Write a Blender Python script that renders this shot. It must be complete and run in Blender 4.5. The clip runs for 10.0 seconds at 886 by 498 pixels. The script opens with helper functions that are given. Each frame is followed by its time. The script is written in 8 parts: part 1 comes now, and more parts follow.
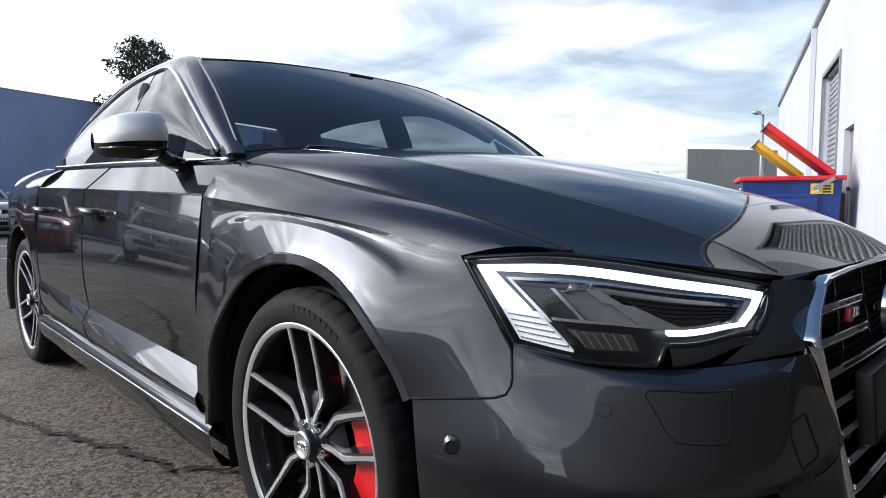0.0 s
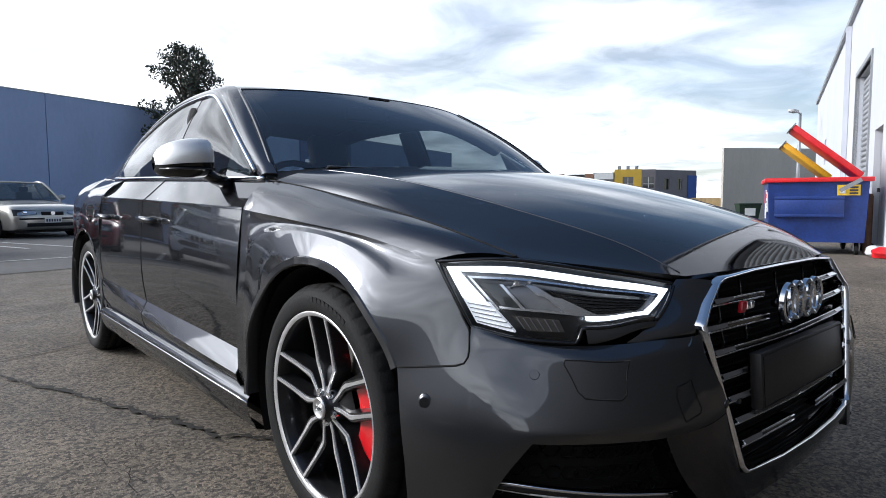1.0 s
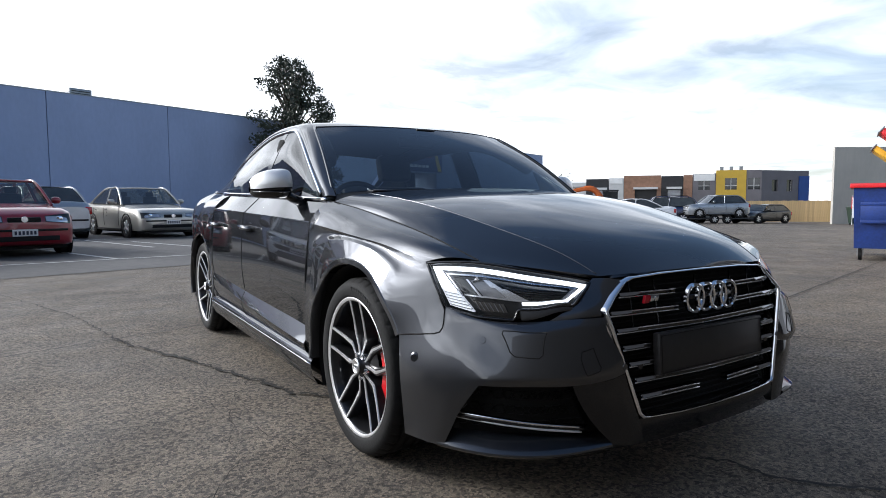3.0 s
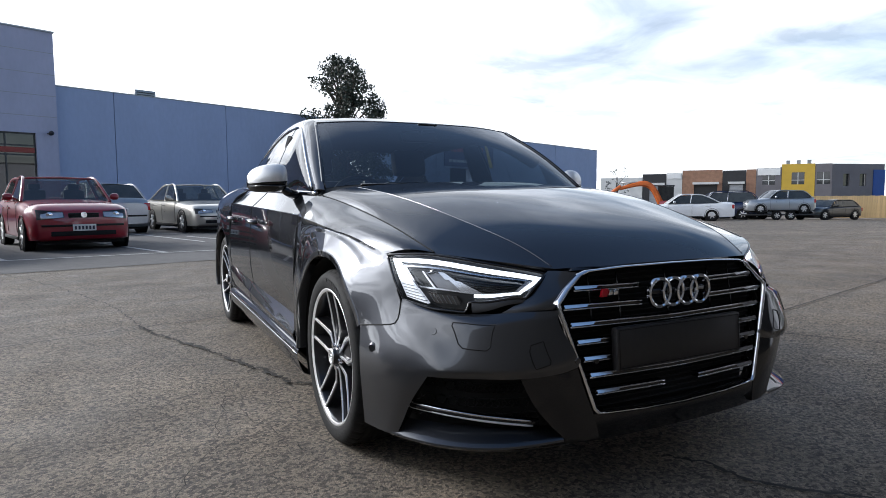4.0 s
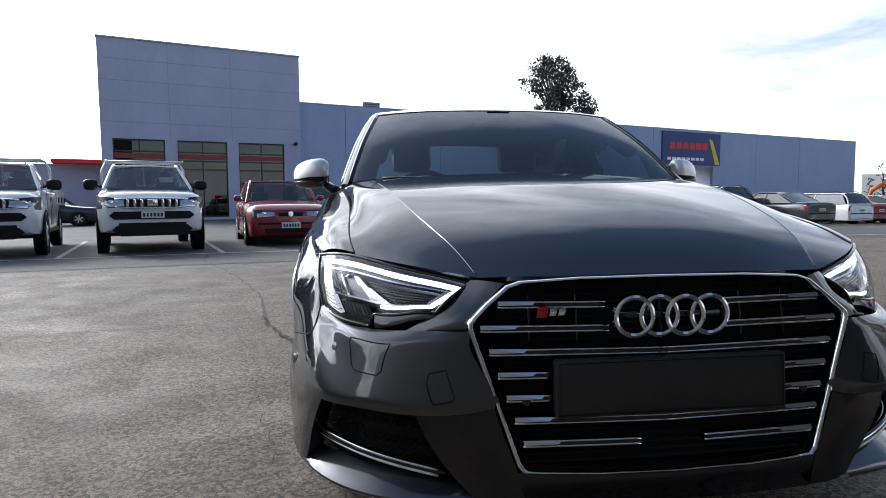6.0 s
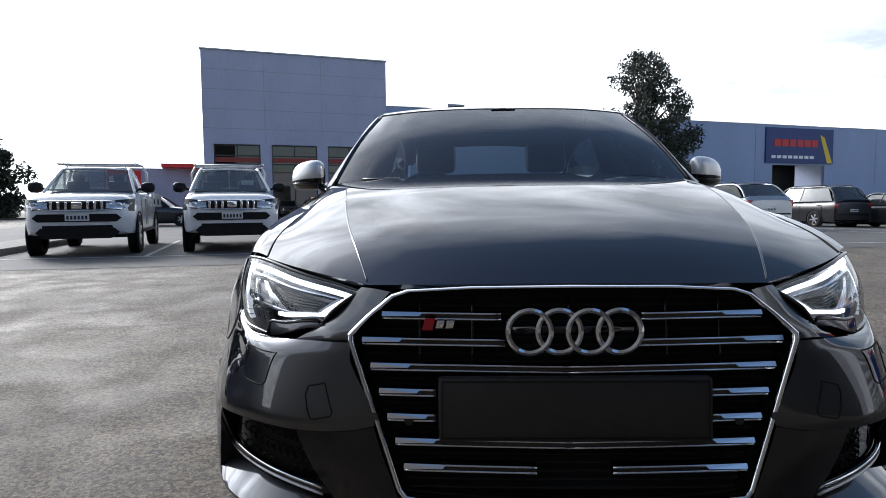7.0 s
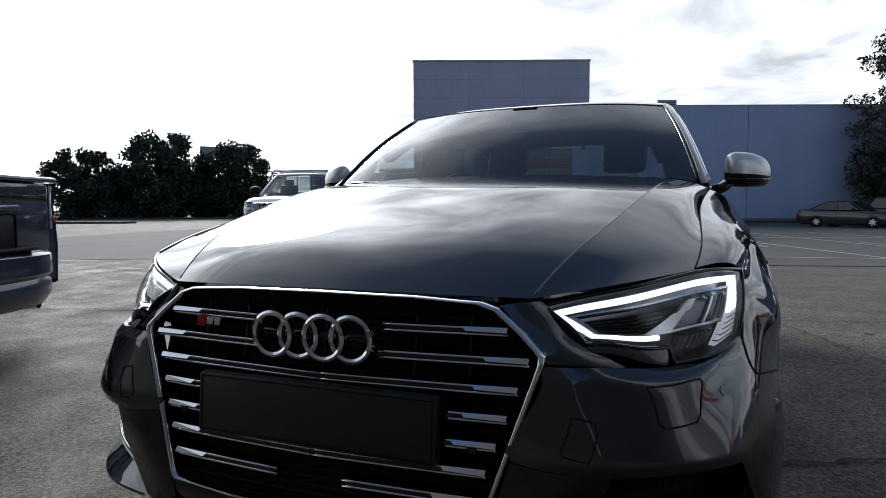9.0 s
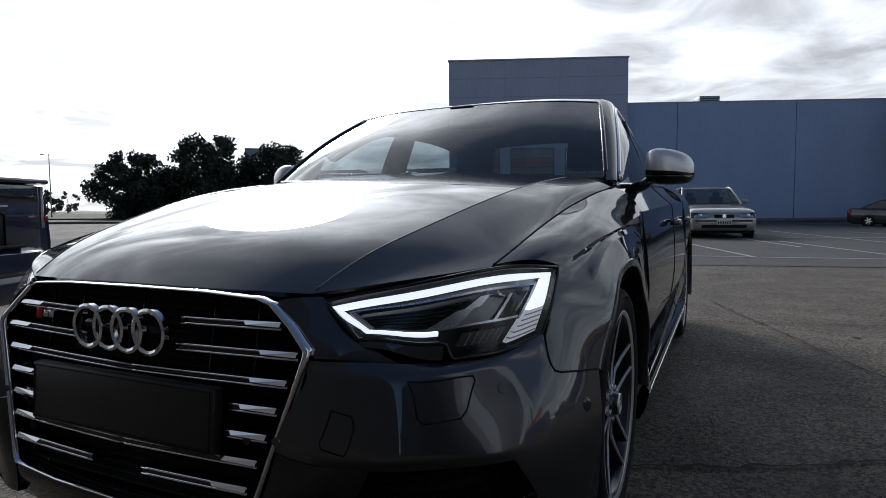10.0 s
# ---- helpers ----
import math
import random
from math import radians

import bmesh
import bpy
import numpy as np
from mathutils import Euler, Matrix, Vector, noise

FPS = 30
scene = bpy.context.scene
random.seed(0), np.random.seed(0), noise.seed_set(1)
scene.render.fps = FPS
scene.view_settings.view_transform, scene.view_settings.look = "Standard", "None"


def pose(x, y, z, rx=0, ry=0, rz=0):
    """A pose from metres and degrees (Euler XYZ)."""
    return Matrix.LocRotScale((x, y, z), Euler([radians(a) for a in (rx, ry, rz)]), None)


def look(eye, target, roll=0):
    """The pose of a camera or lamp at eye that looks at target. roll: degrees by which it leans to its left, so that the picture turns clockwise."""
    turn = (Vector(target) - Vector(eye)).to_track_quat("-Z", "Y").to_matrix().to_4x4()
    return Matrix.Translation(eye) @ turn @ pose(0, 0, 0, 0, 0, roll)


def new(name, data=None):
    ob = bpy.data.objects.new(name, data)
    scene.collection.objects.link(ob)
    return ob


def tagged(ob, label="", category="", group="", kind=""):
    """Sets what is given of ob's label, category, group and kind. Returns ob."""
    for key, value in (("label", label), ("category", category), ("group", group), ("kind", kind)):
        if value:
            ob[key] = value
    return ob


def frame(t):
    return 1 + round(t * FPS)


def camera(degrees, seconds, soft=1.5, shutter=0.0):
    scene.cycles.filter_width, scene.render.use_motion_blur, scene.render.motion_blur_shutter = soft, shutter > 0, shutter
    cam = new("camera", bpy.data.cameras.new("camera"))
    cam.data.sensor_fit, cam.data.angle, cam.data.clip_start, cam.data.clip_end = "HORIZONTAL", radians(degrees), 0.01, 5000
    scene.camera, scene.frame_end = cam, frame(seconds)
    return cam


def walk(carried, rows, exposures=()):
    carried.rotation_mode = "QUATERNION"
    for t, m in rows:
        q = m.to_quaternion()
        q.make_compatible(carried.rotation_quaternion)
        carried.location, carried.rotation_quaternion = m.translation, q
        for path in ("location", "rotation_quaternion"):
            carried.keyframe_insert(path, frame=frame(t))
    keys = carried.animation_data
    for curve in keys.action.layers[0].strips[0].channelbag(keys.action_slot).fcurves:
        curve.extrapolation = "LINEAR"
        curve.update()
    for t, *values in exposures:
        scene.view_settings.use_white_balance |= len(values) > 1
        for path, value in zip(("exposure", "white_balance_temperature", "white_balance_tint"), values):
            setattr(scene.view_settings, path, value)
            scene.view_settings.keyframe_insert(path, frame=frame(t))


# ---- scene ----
cam = camera(72.2, 10.0, soft=0.9)
METRES, EYE, TILT, LEAN, TURN = 4.04, 0.823, 0.0, 0.0, -44.4
ROWS = [
    (0.0, 0.0, 0.0, 0.0, -0.01, -4.49, 0.15),
    (0.5, 0.0117, -0.0367, 0.0052, 0.62, -4.39, 0.16),
    (1.0, 0.0294, -0.0771, 0.0091, 3.15, -4.5, 0.27),
    (1.5, 0.0456, -0.1144, 0.0145, 7.98, -4.3, 0.17),
    (2.0, 0.0633, -0.1583, 0.0184, 9.9, -4.17, 0.11),
    (2.5, 0.0843, -0.1933, 0.0231, 10.31, -4.17, 0.17),
    (4.0, 0.1877, -0.1974, 0.0197, 16.86, -4.61, 0.36),
    (4.5, 0.2194, -0.1655, 0.0162, 19.54, -4.72, 0.37),
    (5.0, 0.2605, -0.1284, 0.0157, 24.55, -4.58, 0.48),
    (5.5, 0.2932, -0.0936, 0.0143, 31.73, -4.41, 0.43),
    (6.0, 0.3272, -0.0383, 0.0116, 37.12, -4.33, 0.53),
    (6.2, 0.3406, -0.0172, 0.0114, 37.9, -4.28, 0.55),
    (7.3, 0.411, 0.0757, 0.011, 49.3, -4.07, 0.49),
    (7.5, 0.4229, 0.0951, 0.011, 51.55, -4.03, 0.47),
    (8.0, 0.4507, 0.1497, 0.0114, 55.06, -3.98, 0.44),
    (8.5, 0.4791, 0.1948, 0.0113, 57.77, -3.96, 0.32),
    (9.0, 0.5196, 0.2387, 0.0106, 65.48, -3.8, 0.25),
    (9.5, 0.5493, 0.2924, 0.0084, 68.54, -3.81, 0.42),
    (10.0, 0.5703, 0.3491, 0.0086, 69.53, -3.8, 0.37),
]
# The path of the camera, carried by hand round the front of the parked car.
EXPOSURE = [(t, e, 6000, 10) for t, e in ((0.0, 0.52), (2.5, 0.62), (6.0, 0.70), (7.5, 0.52), (8.5, 0.17), (9.0, -0.10), (10.0, -0.42))]
walk(cam, [(t, pose(-1.508, -1.07, EYE, TILT, LEAN, TURN) @ pose(METRES * x, METRES * y, METRES * z, 90 + pitch, roll, yaw)) for t, x, y, z, yaw, pitch, roll in ROWS], EXPOSURE)

# ---- light ----
SUN_AZ, SUN_EL = -44.0, 25.0          # degrees: clockwise from +y, above the horizon


def sky():
    w = bpy.data.worlds.new("sky")
    scene.world = w
    w.use_nodes = True
    nt = w.node_tree
    nt.nodes.clear()
    N = nt.nodes.new
    L = nt.links.new

    def math_node(op, a, b=None, clamp=False):
        m = N("ShaderNodeMath")
        m.operation, m.use_clamp = op, clamp
        for i, v in enumerate((a, b)):
            if v is None:
                continue
            if isinstance(v, (int, float)):
                m.inputs[i].default_value = v
            else:
                L(v, m.inputs[i])
        return m.outputs[0]

    out, bg = N("ShaderNodeOutputWorld"), N("ShaderNodeBackground")
    tex = N("ShaderNodeTexSky")
    tex.sky_type, tex.sun_disc = "NISHITA", False
    tex.sun_elevation, tex.sun_rotation = radians(SUN_EL), radians(SUN_AZ)
    tex.air_density, tex.dust_density, tex.ozone_density = 1.0, 1.2, 1.2
    co = N("ShaderNodeTexCoord")
    sep = N("ShaderNodeSeparateXYZ")
    L(co.outputs["Generated"], sep.inputs[0])
    # clouds lie on a high flat layer
    up = math_node("MAXIMUM", math_node("ADD", sep.outputs[2], 0.12), 0.05)
    comb = N("ShaderNodeCombineXYZ")
    L(math_node("DIVIDE", sep.outputs[0], up), comb.inputs[0])
    L(math_node("DIVIDE", sep.outputs[1], up), comb.inputs[1])
    big, small = N("ShaderNodeTexNoise"), N("ShaderNodeTexNoise")
    for n, s, d, r in ((big, 0.55, 5, 0.5), (small, 1.9, 6, 0.55)):
        n.inputs["Scale"].default_value, n.inputs["Detail"].default_value, n.inputs["Roughness"].default_value = s, d, r
        n.inputs["Distortion"].default_value = 0.6
        L(comb.outputs[0], n.inputs["Vector"])
    a, e = radians(SUN_AZ), radians(SUN_EL)
    dot = N("ShaderNodeVectorMath")
    dot.operation = "DOT_PRODUCT"
    L(co.outputs["Generated"], dot.inputs[0])
    dot.inputs[1].default_value = (math.sin(a) * math.cos(e), math.cos(a) * math.cos(e), math.sin(e))
    near = math_node("MULTIPLY_ADD", dot.outputs["Value"], 0.5)
    near.node.inputs[2].default_value = 0.5            # 1 towards the sun, 0 away from it
    # cover: thick towards the sun, broken away from it
    c = math_node("ADD", math_node("MULTIPLY", big.outputs["Fac"], 1.9), math_node("MULTIPLY", near, 1.4))
    c = math_node("SUBTRACT", c, math_node("MULTIPLY", sep.outputs[2], 1.5))     # clearer overhead
    cover = N("ShaderNodeMapRange")
    cover.inputs["From Min"].default_value, cover.inputs["From Max"].default_value = 0.82, 1.60
    L(c, cover.inputs["Value"])
    thick = N("ShaderNodeMapRange")
    thick.inputs["From Min"].default_value, thick.inputs["From Max"].default_value = 0.36, 0.64
    thick.inputs["To Min"].default_value, thick.inputs["To Max"].default_value = 1.55, 0.56
    L(small.outputs["Fac"], thick.inputs["Value"])
    # even and pale away from the sun, lit and shaded in bands towards it
    lit = math_node("MULTIPLY", math_node("MULTIPLY", math_node("POWER", near, 6.0), 3.0), math_node("POWER", thick.outputs[0], 1.6))
    # the sun's glow through the thin layer
    glow = math_node("MULTIPLY", math_node("MULTIPLY", math_node("POWER", near, 40.0), 34.0), math_node("POWER", thick.outputs[0], 1.4))
    lit = math_node("ADD", lit, glow)
    lum = math_node("ADD", lit, math_node("MULTIPLY", math_node("ADD", math_node("MULTIPLY", thick.outputs[0], 0.70), 0.30), 10.0))
    white = N("ShaderNodeMix")
    white.data_type = "RGBA"
    white.inputs[0].default_value = 1.0
    white.blend_type = "MULTIPLY"
    white.inputs[6].default_value = (0.985, 0.985, 0.985, 1)
    L(lum, white.inputs[7])
    mix = N("ShaderNodeMix")
    mix.data_type = "RGBA"
    L(math_node("MULTIPLY", cover.outputs[0], 0.96), mix.inputs[0])
    L(tex.outputs[0], mix.inputs[6])
    L(white.outputs[2], mix.inputs[7])
    L(mix.outputs[2], bg.inputs[0])
    bg.inputs[1].default_value = 0.102
    L(bg.outputs[0], out.inputs[0])


sky()
sun = new("sun", bpy.data.lights.new("sun", "SUN"))
sun.data.energy, sun.data.angle, sun.data.color = 2.2, radians(16.0), (1.0, 0.94, 0.86)
a_, e_ = radians(SUN_AZ), radians(SUN_EL)
sun.matrix_world = look((math.sin(a_) * math.cos(e_) * 60, math.cos(a_) * math.cos(e_) * 60, math.sin(e_) * 60), (0, 0, 0))


# ---- materials ----
def mat(name, base, rough=0.5, metal=0.0, vary=0.0, scale=8.0, bump=0.0, bscale=60.0, coat=0.0, second=None, emit=0.0, spec=0.5, streak=(1, 1, 1), by_object=0.0):
    """A surface: base colour that varies at two scales, fine relief, gloss."""
    m = bpy.data.materials.new(name)
    m.use_nodes = True
    nt = m.node_tree
    p = nt.nodes["Principled BSDF"]
    N, L = nt.nodes.new, nt.links.new
    p.inputs["Base Color"].default_value = (*base, 1)
    p.inputs["Roughness"].default_value, p.inputs["Metallic"].default_value = rough, metal
    p.inputs["Coat Weight"].default_value, p.inputs["Coat Roughness"].default_value = coat, 0.03
    p.inputs["Specular IOR Level"].default_value = spec
    if vary or second or bump:
        co = N("ShaderNodeTexCoord")
        mp = N("ShaderNodeMapping")
        mp.inputs["Scale"].default_value = streak
        L(co.outputs["Object"], mp.inputs[0])
    if vary or second:
        n1, n2 = N("ShaderNodeTexNoise"), N("ShaderNodeTexNoise")
        n1.inputs["Scale"].default_value, n1.inputs["Detail"].default_value = scale, 5
        n2.inputs["Scale"].default_value, n2.inputs["Detail"].default_value = scale * 9, 4
        L(mp.outputs[0], n1.inputs["Vector"]), L(mp.outputs[0], n2.inputs["Vector"])
        ad = N("ShaderNodeMath")
        ad.operation = "MULTIPLY_ADD"
        L(n2.outputs["Fac"], ad.inputs[0])
        ad.inputs[1].default_value = 0.4
        mu = N("ShaderNodeMath")
        mu.operation = "MULTIPLY"
        mu.inputs[1].default_value = 0.6
        L(n1.outputs["Fac"], mu.inputs[0])
        L(mu.outputs[0], ad.inputs[2])
        rp = N("ShaderNodeValToRGB")
        two = second or tuple(min(1, c * (1 + vary)) for c in base)
        one = base if second else tuple(c * (1 - vary) for c in base)
        rp.color_ramp.elements[0].color, rp.color_ramp.elements[1].color = (*one, 1), (*two, 1)
        rp.color_ramp.elements[0].position, rp.color_ramp.elements[1].position = 0.36, 0.64
        L(ad.outputs[0], rp.inputs[0])
        last = rp.outputs[0]
        if by_object:
            oi, hs = N("ShaderNodeObjectInfo"), N("ShaderNodeHueSaturation")
            mr = N("ShaderNodeMapRange")
            mr.inputs["To Min"].default_value, mr.inputs["To Max"].default_value = 1 - by_object, 1 + by_object
            L(oi.outputs["Random"], mr.inputs["Value"])
            L(mr.outputs[0], hs.inputs["Value"]), L(last, hs.inputs["Color"])
            last = hs.outputs[0]
        L(last, p.inputs["Base Color"])
        mr = N("ShaderNodeMapRange")
        mr.inputs["To Min"].default_value, mr.inputs["To Max"].default_value = max(0, rough - 0.06), min(1, rough + 0.06)
        L(n1.outputs["Fac"], mr.inputs["Value"]), L(mr.outputs[0], p.inputs["Roughness"])
    if bump:
        nb, bp = N("ShaderNodeTexNoise"), N("ShaderNodeBump")
        nb.inputs["Scale"].default_value, nb.inputs["Detail"].default_value = bscale, 6
        L(mp.outputs[0], nb.inputs["Vector"]), L(nb.outputs["Fac"], bp.inputs["Height"])
        bp.inputs["Strength"].default_value, bp.inputs["Distance"].default_value = bump, 0.01
        L(bp.outputs[0], p.inputs["Normal"])
    if emit:
        p.inputs["Emission Color"].default_value, p.inputs["Emission Strength"].default_value = (*base, 1), emit
    return m


def glass(name, tint, ior=1.5, rough=0.0):
    """A thin pane: clear or tinted straight through, with a mirror's gloss by the angle."""
    m = bpy.data.materials.new(name)
    m.use_nodes = True
    nt = m.node_tree
    nt.nodes.clear()
    N, L = nt.nodes.new, nt.links.new
    out, mx, tr, gl, lw = N("ShaderNodeOutputMaterial"), N("ShaderNodeMixShader"), N("ShaderNodeBsdfTransparent"), N("ShaderNodeBsdfGlossy"), N("ShaderNodeLayerWeight")
    tr.inputs[0].default_value = (*tint, 1)
    gl.inputs["Roughness"].default_value = rough
    lw.inputs[0].default_value = 0.5
    # both faces of a pane mirror alike: straight on by the index, more and more towards the edge
    f0 = ((ior - 1) / (ior + 1)) ** 2
    pw, ma = N("ShaderNodeMath"), N("ShaderNodeMath")
    pw.operation, pw.inputs[1].default_value = "POWER", 4.5
    ma.operation, ma.inputs[1].default_value, ma.inputs[2].default_value = "MULTIPLY_ADD", 1 - f0, f0
    L(lw.outputs["Facing"], pw.inputs[0]), L(pw.outputs[0], ma.inputs[0])
    L(ma.outputs[0], mx.inputs[0]), L(tr.outputs[0], mx.inputs[1]), L(gl.outputs[0], mx.inputs[2]), L(mx.outputs[0], out.inputs[0])
    return m


def ground_mat():
    """Worn broom-finished concrete with dark and light stones, stains and tyre dust."""
    m = mat("worn_concrete", (0.16, 0.152, 0.142), 0.82)
    nt = m.node_tree
    p = nt.nodes["Principled BSDF"]
    N, L = nt.nodes.new, nt.links.new
    co = N("ShaderNodeTexCoord")

    def noise_node(s, d=5, r=0.6):
        n = N("ShaderNodeTexNoise")
        n.inputs["Scale"].default_value, n.inputs["Detail"].default_value, n.inputs["Roughness"].default_value = s, d, r
        L(co.outputs["Object"], n.inputs["Vector"])
        return n.outputs["Fac"]

    def ramp(fac, c0, c1, p0, p1):
        r = N("ShaderNodeValToRGB")
        r.color_ramp.elements[0].color, r.color_ramp.elements[1].color = (*c0, 1), (*c1, 1)
        r.color_ramp.elements[0].position, r.color_ramp.elements[1].position = p0, p1
        L(fac, r.inputs[0])
        return r.outputs[0]

    def mul(a, b, f=1.0):
        x = N("ShaderNodeMix")
        x.data_type, x.blend_type = "RGBA", "MULTIPLY"
        x.inputs[0].default_value = f
        L(a, x.inputs[6]), L(b, x.inputs[7])
        return x.outputs[2]

    base = ramp(noise_node(0.35, 6), (0.092, 0.083, 0.072), (0.150, 0.136, 0.118), 0.35, 0.68)
    blotch = ramp(noise_node(1.6, 7, 0.7), (0.72, 0.72, 0.73), (1.15, 1.13, 1.1), 0.33, 0.62)
    vo = N("ShaderNodeTexVoronoi")
    vo.inputs["Scale"].default_value = 95
    L(co.outputs["Object"], vo.inputs["Vector"])
    sp = N("ShaderNodeSeparateColor")
    L(vo.outputs["Color"], sp.inputs[0])
    stone = ramp(sp.outputs[0], (0.35, 0.34, 0.33), (1.9, 1.8, 1.65), 0.1, 0.95)
    grit = ramp(noise_node(240, 3, 0.7), (0.32, 0.31, 0.30), (1.85, 1.78, 1.68), 0.35, 0.65)
    col = mul(mul(mul(base, blotch), stone, 1.0), grit, 0.95)
    L(col, p.inputs["Base Color"])
    L(ramp(noise_node(2.2, 4), (0.62, 0.62, 0.62), (0.92, 0.92, 0.92), 0.3, 0.7), p.inputs["Roughness"])
    bp = N("ShaderNodeBump")
    bp.inputs["Strength"].default_value, bp.inputs["Distance"].default_value = 0.9, 0.008
    L(noise_node(120, 5, 0.7), bp.inputs["Height"])
    L(bp.outputs[0], p.inputs["Normal"])
    return m


PAINT = mat("grey_metallic_paint", (0.058, 0.060, 0.066), 0.40, 1.0, vary=0.12, scale=900, coat=1.0)
PAINT.node_tree.nodes["Principled BSDF"].inputs["Coat IOR"].default_value = 1.65
PAINT.node_tree.nodes["Principled BSDF"].inputs["Specular Tint"].default_value = (0.20, 0.20, 0.21, 1)
BLACK_GLOSS = mat("gloss_black", (0.006, 0.006, 0.007), 0.12, coat=0.2)
PLASTIC = mat("black_plastic", (0.006, 0.006, 0.0065), 0.5, spec=0.25, vary=0.25, scale=30, bump=0.1, bscale=300)
PLATE_BLACK = mat("satin_black", (0.022, 0.020, 0.019), 0.42, vary=0.15, scale=6, bump=0.03, bscale=200)
DARK = mat("dark_lining", (0.005, 0.005, 0.005), 0.9, vary=0.3, scale=10)
CHROME = mat("chrome", (0.82, 0.83, 0.85), 0.09, 1.0, vary=0.04, scale=20)
SATIN = mat("satin_aluminium", (0.82, 0.82, 0.81), 0.34, 0.45, vary=0.05, scale=25)
DIAMOND = mat("turned_alloy", (0.80, 0.80, 0.81), 0.34, 0.85, vary=0.06, scale=60)
ALLOY_DARK = mat("dark_alloy_paint", (0.035, 0.035, 0.038), 0.32, 0.75, vary=0.2, scale=20, coat=0.5)
ALLOY = mat("silver_alloy", (0.68, 0.68, 0.68), 0.3, 0.9, vary=0.08, scale=30)
RUBBER = mat("tyre_rubber", (0.008, 0.008, 0.008), 0.75, spec=0.25, vary=0.35, scale=14, bump=0.15, bscale=160)
DISC = mat("brake_disc_steel", (0.42, 0.40, 0.37), 0.35, 0.9, vary=0.15, scale=12, streak=(1, 1, 8))
RED_CALIPER = mat("red_caliper_paint", (0.62, 0.008, 0.012), 0.25, vary=0.08, scale=20, coat=0.6)
DRL = mat("light_guide", (0.95, 0.97, 1.0), 0.3, emit=1.25)
DRL_SOFT = mat("soft_light_guide", (0.85, 0.87, 0.9), 0.25, emit=0.35)
LAMP_CHROME = mat("lamp_chrome", (0.80, 0.81, 0.83), 0.22, 1.0, vary=0.05, scale=20)
LAMP_DARK = mat("lamp_housing", (0.02, 0.021, 0.023), 0.3, vary=0.2, scale=40)
LAMP_GREY = mat("lamp_grey", (0.32, 0.32, 0.33), 0.3, 0.5, vary=0.12, scale=40)
AMBER_GREY = mat("indicator_lens", (0.12, 0.11, 0.10), 0.2, vary=0.1, scale=30)
BADGE_RED = mat("red_enamel", (0.45, 0.01, 0.02), 0.25, vary=0.05, scale=30)
LINING = mat("cloth_lining", (0.03, 0.03, 0.03), 0.95, vary=0.1, scale=40)
SEAT = mat("dark_leather", (0.008, 0.008, 0.0085), 0.5, vary=0.25, scale=20, bump=0.1, bscale=120)
WINDSCREEN = glass("windscreen_glass", (0.62, 0.68, 0.68), 2.15)
REAR_GLASS = glass("rear_glass", (0.62, 0.68, 0.68), 1.5)
SIDE_GLASS = glass("side_glass", (0.24, 0.28, 0.30), 1.5)
LENS = glass("lamp_lens", (0.95, 0.96, 0.97), 1.45)
CONCRETE = ground_mat()
CRACK = mat("crack_tar", (0.02, 0.018, 0.016), 0.9, vary=0.4, scale=25)
LINE_WHITE = mat("worn_line_paint", (0.62, 0.62, 0.6), 0.75, second=(0.3, 0.29, 0.28), scale=14, bump=0.2, bscale=140)
KERB = mat("kerb_concrete", (0.17, 0.155, 0.14), 0.85, vary=0.25, scale=5, bump=0.3, bscale=80)
WALL_BLUE = mat("blue_grey_render", (0.33, 0.385, 0.545), 0.85, vary=0.06, scale=0.6, bump=0.12, bscale=30, streak=(1, 1, 0.4))
WALL_LILAC = mat("lilac_grey_render", (0.39, 0.39, 0.50), 0.85, vary=0.07, scale=0.7, bump=0.12, bscale=30, streak=(1, 1, 0.4))
WALL_WHITE = mat("white_precast", (0.54, 0.56, 0.61), 0.8, vary=0.06, scale=0.7, bump=0.12, bscale=30, streak=(1, 1, 0.3))
WALL_GREY = mat("grey_precast", (0.42, 0.40, 0.36), 0.85, vary=0.08, scale=0.6, bump=0.15, bscale=20, streak=(1, 1, 0.3))
STEEL_GREY = mat("galvanised_grey", (0.3, 0.31, 0.32), 0.5, 0.6, vary=0.12, scale=6)
SHUTTER = mat("roller_shutter", (0.42, 0.43, 0.45), 0.5, 0.3, vary=0.1, scale=4)
# dark frames and fittings, and sheets that stand in for unlit interiors
DARK_FRAME_GLOOM = mat("dark_frame_and_gloom", (0.02, 0.02, 0.022), 0.4, vary=0.2, scale=10)
SHOP_GLASS = glass("shop_glass", (0.025, 0.026, 0.028), 1.7)
ORANGE_TRIM = mat("orange_red_trim", (0.24, 0.026, 0.015), 0.5, vary=0.1, scale=4)
SIGN_BLUE = mat("navy_sign", (0.015, 0.035, 0.16), 0.5, vary=0.1, scale=2)
SIGN_RED = mat("sign_red", (0.55, 0.02, 0.02), 0.5, vary=0.08, scale=4)
SIGN_YELLOW = mat("sign_yellow", (0.75, 0.5, 0.03), 0.5, vary=0.08, scale=4)
SIGN_WHITE = mat("sign_white", (0.8, 0.8, 0.78), 0.5, vary=0.05, scale=4)
BIN_BLUE = mat("bin_blue_paint", (0.012, 0.035, 0.17), 0.42, vary=0.3, scale=3, bump=0.08, bscale=20)
LID_RED = mat("bin_lid_red", (0.62, 0.015, 0.02), 0.4, vary=0.15, scale=5)
LID_YELLOW = mat("bin_lid_yellow", (0.75, 0.42, 0.02), 0.4, vary=0.15, scale=5)
BARK = mat("bark", (0.09, 0.07, 0.055), 0.9, vary=0.4, scale=8, bump=0.5, bscale=30)
